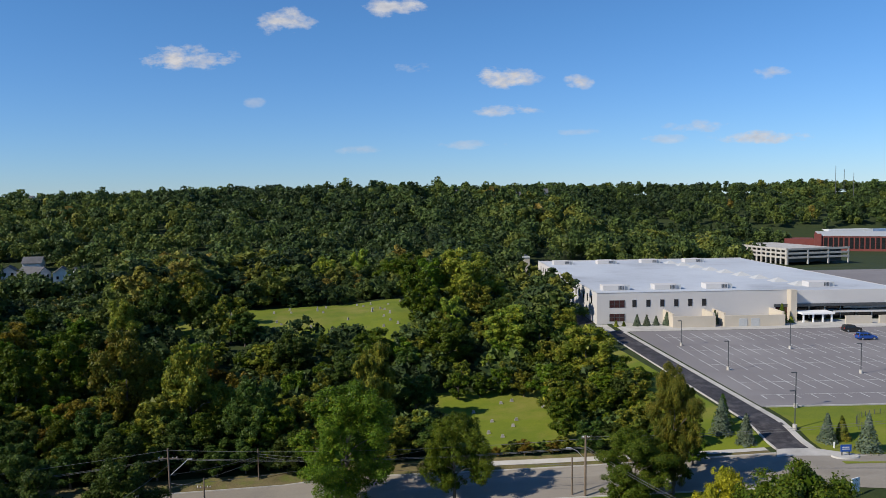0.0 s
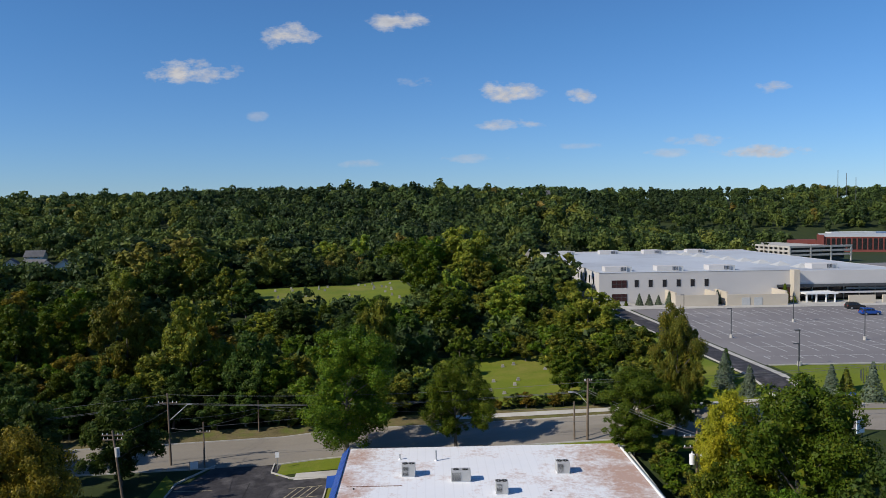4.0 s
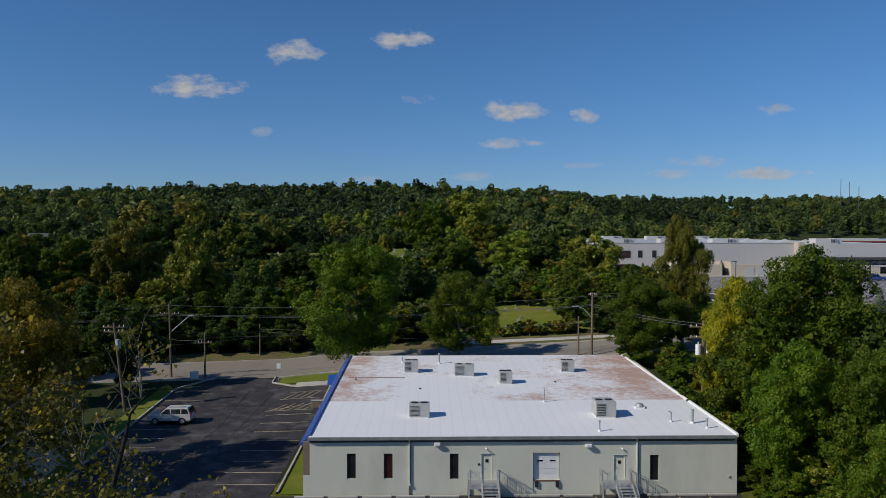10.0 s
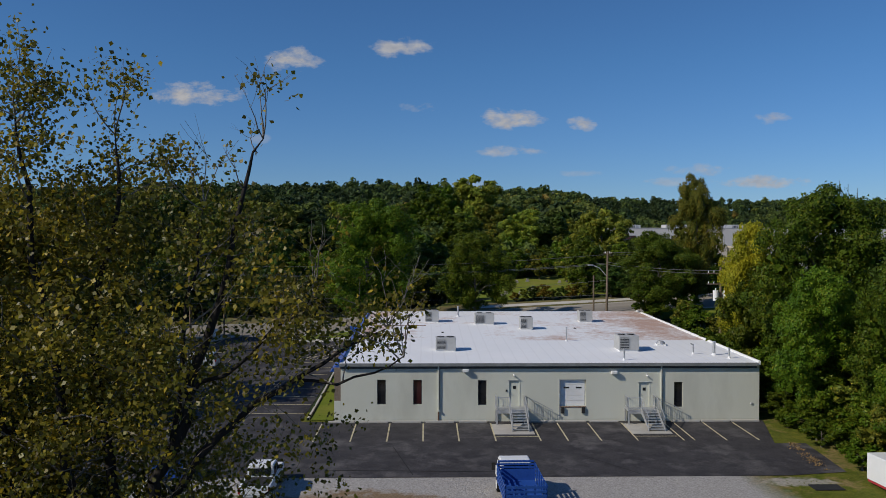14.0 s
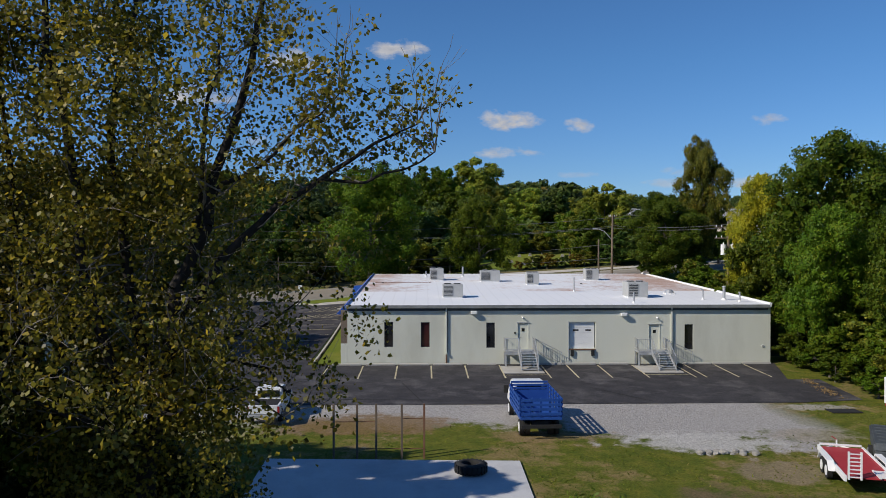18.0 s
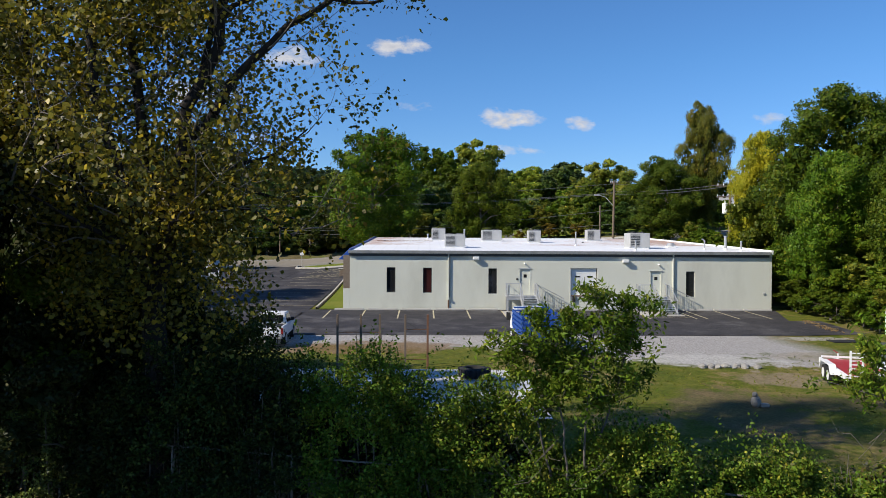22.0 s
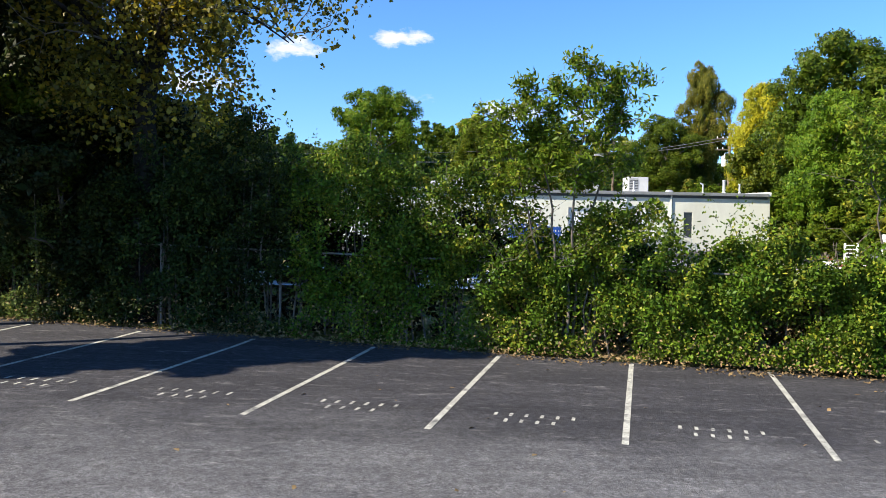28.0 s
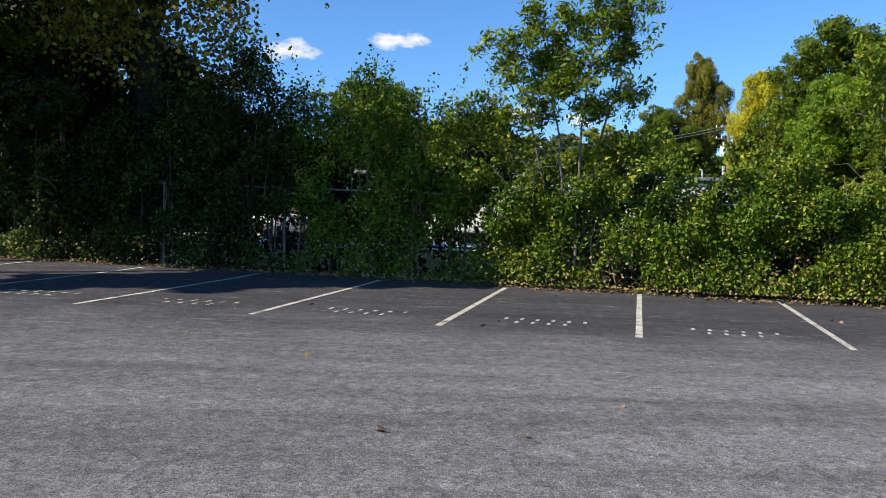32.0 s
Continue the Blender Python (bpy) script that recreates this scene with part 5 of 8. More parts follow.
# shrubs between the lower lawn and the drive, and trees at the upper lawn's west end
for k in range(14):
    plant(MID[k % 4], random.uniform(29.5, 36), random.uniform(110, 137), random.uniform(4.5, 7.5), ("green", "olive", "deep")[k % 3], 1.4, label="leafy shrub between a lawn and a drive", group="edge shrubs")
for x, y, h, c in ((-54, 177, 14, "olive"), (-48.5, 171, 12.5, "dark"), (-43, 168, 11, "olive"), (-60, 172, 13, "dark"), (0, 172, 11, "green"), (-2, 182, 13, "deep"), (6, 168, 10, "lime"), (1, 195, 14, "green"), (10, 195, 13, "lime"), (18, 196, 13, "lime"), (13, 183, 11, "olive")):
    plant(MID[int(h) % 4], x, y, h, c, 1.0)

# growth round the cemetery lawn's sides and along its front
for k, (x, y, h) in enumerate(((21.2, 112.6, 7.0), (22.6, 117.0, 8.0), (21.4, 121.5, 7.5), (23.4, 126.0, 8.5), (22.0, 131.0, 8.0), (25.5, 121.0, 7.0), (10.0, 137.4, 4.6), (14.0, 138.2, 5.4), (18.0, 136.6, 5.0), (6.0, 136.8, 5.4))):
    plant(MID[k % 4], x, y, h, ("deep", "green", "olive")[k % 3], 1.2, label="leafy shrub at the edge of a cemetery lawn", group="edge shrubs")
for k in range(9):
    x = 10.5 + k * 1.35
    plant(MID[k % 4], x, far_kerb(x) + 3.9 + 0.3 * (k % 3), 1.5 + 0.3 * (k % 4), ("amber", "olive", "dark")[k % 3], 1.6, label="low browning shrub beside the street verge", group="edge shrubs")

# scrub between the warehouse and the street's near trees
for k in range(16):
    plant(MID[k % 4], 24.8 + random.uniform(0, 4.5), 62 + k * 2.1, random.uniform(3.0, 5.5), ("green", "deep", "olive")[k % 3], 1.3, label="leafy bush beside the warehouse wall", group="edge shrubs")

for k in range(9):
    plant(MID[k % 4], 25.6 + 0.5 * (k % 3), 46.5 + 1.7 * k, 2.2 + 0.5 * (k % 3), ("green", "deep")[k % 2], 1.5, label="low vine-covered bush on a grass slope", group="edge shrubs")
for x, y, h in ((36.5, 101, 5.0), (33.5, 104, 5.5), (38.5, 107, 4.5)):
    plant(MID[int(x) % 4], x, y, h, "deep", 1.35, label="leafy bush beside the street", group="edge shrubs")

# bushes under the trees east of the warehouse
for k in range(16):
    y = 41 + k * 1.7
    plant(MID[k % 4], 27.2 + 0.07 * (y - 41) + random.uniform(-0.8, 2.0), y, random.uniform(3.2, 6.0), ("green", "deep", "green", "olive")[k % 4], 1.25, label="leafy bush at the edge of the yard", group="edge shrubs")

# low growth along the edge of the woods
for k in range(34):
    x = -78 + k * 3.4 + random.uniform(-1, 1)
    if 2 < x < 24:
        continue
    plant(MID[k % 4], x, far_kerb(x) + random.uniform(3.2, 6.0), random.uniform(4.0, 7.0), random.choice(("dark", "dark", "dark", "olive")), 1.5, label="low dense shrub at the woodland edge", group="edge shrubs")
# understorey leaves mostly darkened for shade; two western trees raised to shade the slab
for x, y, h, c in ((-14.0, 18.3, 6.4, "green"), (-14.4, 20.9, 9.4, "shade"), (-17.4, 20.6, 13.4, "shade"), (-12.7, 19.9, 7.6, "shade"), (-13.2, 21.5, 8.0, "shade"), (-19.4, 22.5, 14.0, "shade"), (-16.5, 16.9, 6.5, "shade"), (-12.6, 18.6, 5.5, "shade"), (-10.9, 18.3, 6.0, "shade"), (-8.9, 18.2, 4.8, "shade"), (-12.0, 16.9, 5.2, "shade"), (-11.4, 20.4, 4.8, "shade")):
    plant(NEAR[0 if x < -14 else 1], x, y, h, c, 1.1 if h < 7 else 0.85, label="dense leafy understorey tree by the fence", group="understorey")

# unseen trees added to cast shade on the fence, lot corner and slab
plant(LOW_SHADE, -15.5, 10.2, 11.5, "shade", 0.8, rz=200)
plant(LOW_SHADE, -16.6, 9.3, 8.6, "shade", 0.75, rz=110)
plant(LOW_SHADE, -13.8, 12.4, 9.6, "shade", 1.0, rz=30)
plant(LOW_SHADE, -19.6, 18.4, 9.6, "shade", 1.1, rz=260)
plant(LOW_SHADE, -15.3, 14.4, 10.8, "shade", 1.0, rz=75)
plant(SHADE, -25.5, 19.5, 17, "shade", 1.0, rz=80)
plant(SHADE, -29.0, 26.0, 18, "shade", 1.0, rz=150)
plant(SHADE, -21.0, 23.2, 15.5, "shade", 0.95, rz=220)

HOUSES = ((-175, 344, 12, 7, 3.2, -20), (-161, 341, 8, 7, 3.6, -68), (-153, 342, 8, 7, 3.2, -105), (-147.5, 311, 9, 8, 2.8, -75), (-189, 350, 7, 6, 3.0, -70), (-112, 353, 9, 6, 2.8, -60), (-107, 355, 7, 6, 2.4, 10), (-184, 362, 8, 7, 4, 10), (-130, 298, 8, 6, 2.2, -30),
          (27, 598, 9, 8, 6, 0), (90, 585, 10, 8, 7, 0), (68, 560, 12, 8, 5, 0), (-330, 640, 14, 9, 8, 0), (-300, 630, 12, 8, 8, 20))


def by_house(x, y):
    return any(abs(x - hx * y / hy) < 0.62 * w + 2.5 and hy - 26 < y < hy + 7 for hx, hy, w, d, h, rz in HOUSES)


# woodland between the street and the ridge, thinned where lawns, drives and buildings lie
rng = random.Random(5)


def free(x, y, m=0.0):
    if 112 - m < y < 139 + m and 3 - m < x < 24 + m: return False          # lower cemetery
    if -62 < x < -1 and 175 - 0.16 * (x + 58) - m < y < 198 + 0.3 * (x + 62): return False   # upper cemetery
    if x > 36 - m and 92 < y < 205: return False                            # drive, lot
    if x > 40 - m and 200 < y < 335 + m: return False                         # white building
    if x > 150 and y < 430: return False
    if y < 112 + m: return False
    return True


spots = []
tries = 0
while len(spots) < 560 and tries < 20000:
    tries += 1
    y = 114 + 170 * rng.random() ** 1.25
    x = rng.uniform(-18 - 0.72 * y, min(44, 0.75 * y))
    if free(x, y, 2.5) and all((x - a) ** 2 + (y - b) ** 2 > (3.4 + 0.005 * y) ** 2 for a, b in spots):
        spots.append((x, y))
rest = []
for x, y in sorted(spots, key=lambda p: p[1]):
    c = rng.choices(("green", "dark", "olive", "lime", "amber"), (4.5, 2.4, 2.4, 2.6, 0.3) if x > -15 else (3, 2.5, 4.0, 0.8, 1.6))[0]
    h = rng.uniform(10.5, 16) * (1.0 if y > 150 else 0.92)
    if -0.4 < x / y < 0.0 and 132 < y < 182:
        h = min(h, 44.6 - 0.182 * y - gz(x, y))
        if h < 3:
            continue
    if -0.66 < x / y < -0.4 and 150 < y < 312:
        h = min(h, (31.0 - 0.063 * y if any(abs(x - q[0] * y / q[1]) < 0.55 * q[2] + 1.5 for q in HOUSES[:9]) else 48.5 - 0.118 * y) - gz(x, y))
        if h < 3:
            continue
    if (x + 2.8) / y > -0.15:
        h = min(h, (15.5 + 0.092 * (y - 110) if x / y < 0.14 else 18.4 + 0.115 * (y - 110)) - gz(x, y) - 0.5)
        if h < 2.5:
            continue
    if y < 150:
        h *= 0.8
    if 0.085 < x / y < 0.14 and y > 172:
        h = min(h, 43.0 - 0.118 * y - gz(x, y))
        if h < 2.5:
            continue
    if any(abs(x - q[1] * y / q[2]) < 4 and q[2] - 45 < y < q[2] + 3 for q in BEYOND):
        h *= 0.72
    if any((x - q[1]) ** 2 + (y - q[2]) ** 2 < 16 for q in BEYOND):
        continue
    if y < 168:
        plant(MID[rng.randrange(4)], x, y, h, c, rng.uniform(1.0, 1.45))
    else:
        rest.append((x, y, h, rng.uniform(1.05, 1.5), rng.uniform(0, 6.283)))


def toned(me, tone):
    """Give every leaf of a joined wood the tone of its own tree."""
    me.attributes.new("tone", "FLOAT", "FACE").data.foreach_set("value", np.concatenate(tone).astype(np.float32))
    return me


def back_woods():
    """Trees behind the first rows, joined into one sheet of leaves."""
    shapes = [crown(130 + k, 5.2, 13.2, 1750, 0.82, 40, top=(1.0, 0.85, 1.15)[k % 3])[0] for k in range(6)]
    out, tone = [], []
    for k, (x, y, h, sp, a) in enumerate(rest):
        s = h / 14
        m = np.array(((math.cos(a) * s * sp, -math.sin(a) * s * sp, 0), (math.sin(a) * s * sp, math.cos(a) * s * sp, 0), (0, 0, s)))
        out.append(shapes[k % 6] @ m.T + np.array((x, y, gz(x, y) + 0.8 * s)))
        tone.append(np.full(len(out[-1]), min(0.96, rng.random() ** (0.8 if x > -15 else 1.2))))
    # bushes and young growth close the ground between the trees
    low = [crown(150 + k, 4.4, 5.5, 520, 0.8, 28)[0] for k in range(4)]
    gy = 114.0
    k = 0
    while gy < 300:
        gx = -20 - 0.72 * gy
        while gx < 40:
            x, y = gx + rng.uniform(-2.5, 2.5), gy + rng.uniform(-2.5, 2.5)
            k += 1
            if free(x, y, 1.0) and not by_house(x, y):
                a, s = rng.uniform(0, 6.283), rng.uniform(0.8, 1.25)
                m = np.array(((math.cos(a), -math.sin(a), 0), (math.sin(a), math.cos(a), 0), (0, 0, rng.uniform(0.6, 1.0)))) * s
                out.append(low[k % 4] @ m.T + np.array((x, y, gz(x, y) - 0.3)))
                tone.append(np.full(len(out[-1]), rng.uniform(0.05, 0.7 if x > -15 else 0.55)))
            gx += 6.6
        gy += 6.0
    tagged(new("back_woods", toned(quad_mesh("back_woods", np.concatenate(out), WOODS), tone)), "mixed green and olive woods behind the first rows of trees", "woods", kind="stuff")


back_woods()


def far_woods():
    """The wooded ridge: some thousands of knobbly crowns in one sheet of leaf clumps."""
    rng = np.random.default_rng(9)
    shapes = []
    for k in range(16):
        n = 300 if k < 8 else 220
        d0 = unit(rng.normal(0, 1, (9, 3)) + np.array((0, 0, 0.35)))
        knob = np.concatenate([d0 * rng.uniform(2.2, 3.4, (9, 1)) * np.array((1, 1, (0.9, 1.2)[k % 2])), ((0, 0, 0.6),)])
        kr = np.append(rng.uniform(1.0, 1.9, 9), 2.6)
        pick = rng.choice(10, n, p=kr ** 2 / (kr ** 2).sum())
        d = unit(rng.normal(0, 1, (n, 3)) + np.array((0, 0, 0.4)))
        pos = knob[pick] + d * (kr[pick] * rng.uniform(0.75, 1.15, n))[:, None]
        shapes.append(tufts(rng, pos + np.array((0, 0, 4.5)), d, 1.28 if k < 8 else 1.58, 0.45))
    out, tone = [], []
    n = 0
    while n < 4500:
        y = 250 + 612 * rng.random() ** 0.85
        x = rng.uniform(-60 - 0.72 * y, 60 + 0.72 * y)
        if (x > 40 and y < 335) or (150 < x and y < 450 and not (150 < x < 162 and y > 385)) or (205 < x < 295 and y < 545) or (262 < x and y < 613) or by_house(x, y):
            continue
        if (y > 665 and x < 60) or (y < 290 and -0.4 < x / y):
            continue
        s = rng.uniform(0.8, 1.45) * (1.0 if y < 560 else rng.uniform(0.7, 1.05))
        a = rng.uniform(0, 6.283)
        m = np.array(((math.cos(a), -math.sin(a), 0), (math.sin(a), math.cos(a), 0), (0, 0, 1))) * s
        out.append(shapes[n % 8 + (8 if y > 430 else 0)] @ m.T + np.array((x, y, gz(x, y) + rng.uniform(-1.0, 3.0))))
        tone.append(np.full(len(out[-1]), min(0.97, max(0.0, 0.43 + 0.17 * math.sin(x * 0.021 + 1.3 * math.sin(y * 0.013)) + rng.normal(0, 0.19) - 0.08 * (y > 480)))))
        n += 1
    ob = new("far_woods", toned(quad_mesh("far_woods", np.concatenate(out), WOODS), tone))
    tagged(ob, "dense mixed woods covering the far ridge", "woods", kind="stuff")


far_woods()


# ---- cottonwood by the fence ----
def cottonwood():
    """A leaning stem, upright leaders, a long limb over the yard, side branches with hanging leaves."""
    rng = np.random.default_rng(21)
    t = empty("cottonwood_tree", (-10.1, 16.7, gz(-10.1, 16.7)), TREE_LABEL["cotton"] + " beside the fence", "tree")
    wood, twig, tips = Tubes(), Tubes(), []

    def grow(p, d, length, r, level, droop=0.0):
        for k in range(3):
            d = (d + Vector(rng.normal(0, 0.17, 3)) + Vector((0, 0, 0.06 - droop))).normalized()
            q = p + d * length / 3
            twig.add(p, q, r, r * 0.8, seg=5 if level < 2 else 4)
            p, r = q, r * 0.8
            if level >= 1:
                tips.append(p.copy())
        if level >= 3:
            return
        for k in range(3):
            side = Vector(rng.normal(0, 1, 3))
            side = (side - d * side.dot(d)).normalized()
            nd = (d * (0.95 if k == 0 else 0.6) + side * (0.3 if k == 0 else 0.75) + Vector((0, 0, 0.08))).normalized()
            grow(p, nd, length * rng.uniform(0.6, 0.85), r * (0.8 if k == 0 else 0.62), level + 1, droop)

    # stem and leaders: points and the radius at the foot
    stems = (
        (((0, 0, -0.3), (0.0, 0, 2.6), (0.05, 0, 4.6), (0.28, 0.05, 6.2), (0.74, 0.1, 8.9)), 0.38),
        (((0.74, 0.1, 8.9), (1.1, 0.1, 10.2), (1.65, 0.0, 12.1), (2.4, -0.1, 14.0), (2.8, -0.2, 15.8), (3.15, -0.2, 17.2), (3.5, -0.2, 18.0)), 0.15),
        (((0.74, 0.1, 8.9), (1.5, 0.0, 9.6), (2.4, -0.1, 10.8), (3.25, -0.2, 11.6), (4.5, -0.3, 12.35), (5.5, -0.4, 13.0), (6.5, -0.4, 13.45)), 0.12),
        (((1.65, 0.0, 11.7), (2.6, -0.2, 12.3), (3.7, -0.2, 13.4), (4.7, -0.2, 14.2)), 0.05),
        (((4.3, -0.3, 12.2), (5.3, -0.4, 12.1), (6.2, -0.5, 12.4), (6.9, -0.5, 12.8)), 0.03),
        (((1.2, 0.1, 10.6), (1.4, 0.3, 12.2), (1.4, 0.4, 13.4), (1.75, 0.4, 14.8), (1.9, 0.4, 16.4)), 0.07),
        (((0.3, 0.1, 6.6), (-0.35, 0.4, 9.2), (-0.75, 0.5, 11.9), (-0.88, 0.6, 13.7), (-0.5, 0.7, 15.6), (-0.3, 0.7, 17.2), (-0.4, 0.7, 18.2)), 0.14),
        (((0.05, 0, 5.8), (-1.2, -0.3, 10.0), (-1.6, -0.4, 14.0), (-1.95, -0.4, 16.0), (-2.2, -0.4, 17.6), (-2.3, -0.4, 18.5)), 0.13),
        (((0.05, 0, 5.2), (-2.0, 0.4, 8.0), (-3.2, 0.6, 11.0), (-3.6, 0.7, 14.5), (-3.7, 0.7, 17.6)), 0.12),
        (((0.3, 0.1, 7.4), (1.3, 0.5, 8.2), (2.6, 0.7, 8.6), (3.6, 0.6, 9.3)), 0.06),
        (((0.2, 0, 6.3), (1.2, -0.2, 7.2), (2.4, -0.3, 7.3), (3.5, -0.3, 6.6)), 0.06),
        (((0.4, 0, 7.4), (1.6, 0.6, 8.0), (2.8, 0.9, 7.6), (3.4, 1.0, 6.9)), 0.05),
        (((0.1, 0, 6.2), (0.9, -1.2, 7.0), (1.6, -1.9, 7.2)), 0.06),
        (((0.0, 0, 6.0), (-1.2, -1.3, 7.0), (-2.4, -1.8, 7.8)), 0.06),
    )
    for k, (pts, r0) in enumerate(stems):
        pts = [Vector(p) for p in pts]
        n = len(pts) - 1
        for i in range(n):
            ra, rb = r0 * (1 - 0.55 * i / n), r0 * (1 - 0.55 * (i + 1) / n)
            if k:
                ra, rb = r0 * (1 - i / n) ** 0.9 + 0.014, r0 * (1 - (i + 1) / n) ** 0.9 + 0.014
            # a slightly crooked piece between two points
            mid = pts[i].lerp(pts[i + 1], 0.5) + Vector(rng.normal(0, 0.07, 3))
            wood.add(pts[i], mid, ra, (ra + rb) / 2, seg=10)
            wood.add(mid, pts[i + 1], (ra + rb) / 2, rb, seg=10)
            if k == 0:
                continue
            for j in range(max(1, int((pts[i + 1] - pts[i]).length / (0.62 if pts[i].z < 14 else 0.8)))):
                p = pts[i].lerp(pts[i + 1], rng.random())
                if p.z < 6.4:
                    continue
                a = rng.uniform(0, 6.283)
                d = Vector((math.cos(a), math.sin(a), rng.uniform(0.2, 0.9))).normalized()
                out = rng.uniform(1.3, 2.3) * (1.0 if p.z < 13 else 0.7 if p.z < 16 else 0.5)
                if p.x > 2.0:
                    out *= 0.62
                grow(p, d, out, 0.03 if p.x < 1.6 else 0.022, (0 if j % 2 == 0 and p.z < 15 else 1) if p.z > 7 else 2, 0.05 if p.z < 11 else 0.0)
        if pts[-1].z > 12:
            for j in range(4):
                grow(pts[-1], Vector((rng.normal(0, 0.45), rng.normal(0, 0.45), 1)).normalized(), rng.uniform(0.9, 1.3), 0.02, 2)
    wood.build("trunk", BARK_DARK_SHADED, t)
    twig.build("twig_growth", TWIG_BARK, t, "thin bare twigs")
    pts = np.array([p[:] for p in tips])
    x, y, z = pts[:, 0], pts[:, 1], pts[:, 2]
    # fewer leaves towards the top and on the limb over the yard
    keep = 0.45 + 0.55 * np.clip((z - 9.5) / 1.5, 0, 1) - 0.3 * np.clip((z - 16.6) / 2, 0, 1)
    keep *= 1.0 - 0.72 * np.clip((x - 0.3) / 1.4, 0, 1) * np.clip((z - 8) / 2, 0, 1)
    keep *= 1.0 - 0.5 * np.clip((z - 15.5) / 2, 0, 1) * (x > 0.6)
    keep *= 1.0 - 0.5 * np.clip((x - 2.0) / 1.0, 0, 1) * np.clip((z - 9.5) / 1.0, 0, 1)
    keep *= 1.0 - 0.6 * np.clip((-0.2 - y) / 0.6, 0, 1) * np.clip((z - 7.0) / 1.5, 0, 1) * np.clip((12.0 - z) / 1.5, 0, 1)
    pts = pts[rng.random(len(pts)) < keep]
    count = 50000
    cell = np.floor(pts / 0.8).astype(int)
    _, inv, num = np.unique(cell, axis=0, return_inverse=True, return_counts=True)
    wt = num[inv.ravel()] ** -0.35
    base = pts[rng.choice(len(pts), count, p=wt / wt.sum())]
    pos = base + rng.normal(0, 1, (count, 3)) * np.array((0.24, 0.24, 0.22)) - np.array((0, 0, 0.12))
    # hanging masses of leaves round the stem and in the western crown
    m = 84
    west = rng.random(m) < 0.58
    cx = np.where(west, rng.uniform(-5.6, 0.6, m), rng.uniform(-1.8, 2.0, m))
    cz = np.where(west, rng.uniform(8.6, 16.3, m), rng.uniform(4.6, 8.6, m))
    cc = np.stack([cx, rng.uniform(-1.5, 1.4, m), cz], 1)
    cr = rng.uniform(0.5, 1.1, m)
    more = 22000
    pick = rng.choice(m, more, p=cr ** 2 / (cr ** 2).sum())
    dd = unit(rng.normal(0, 1, (more, 3)))
    pos2 = cc[pick] + dd * (cr[pick] * rng.uniform(0.3, 1.15, more))[:, None] * np.array((1, 1, 1.4))
    pos = np.concatenate([pos, pos2])
    count += more
    nrm = unit(rng.normal(0, 1, (count, 3)) + np.array((-0.35, -0.5, 0.5)))
    o = new("crown", quad_mesh("crown", leaves(rng, pos, nrm, 0.118, 0.84), LEAF["cotton"]))
    o.parent = t


cottonwood()


# ---- fence and the growth over it ----
def fence_y(x):
    return 14.05 - 0.205 * x


def hedge_top(x):
    """How high the growth stands along the fence."""
    for (a, p), (b, q) in zip(HEDGE, HEDGE[1:]):
        if x <= b:
            return p + (q - p) * step(a, b, x) + 0.28 * math.sin(x * 2.3) + 0.2 * math.sin(x * 5.1 + 1)
    return HEDGE[-1][1]


HEDGE = [(-30, 3.6), (-20, 3.2), (-13, 2.6), (-11.3, 3.0), (-9.5, 4.3), (-7.5, 4.6), (-6.2, 4.4), (-4.6, 4.1), (-3.2, 4.25), (-2.3, 3.7), (-1.2, 3.0), (0.2, 2.9), (1.2, 3.1), (2.2, 2.5), (5.2, 2.35), (7.5, 3.0), (11, 4.2), (16, 4.5)]


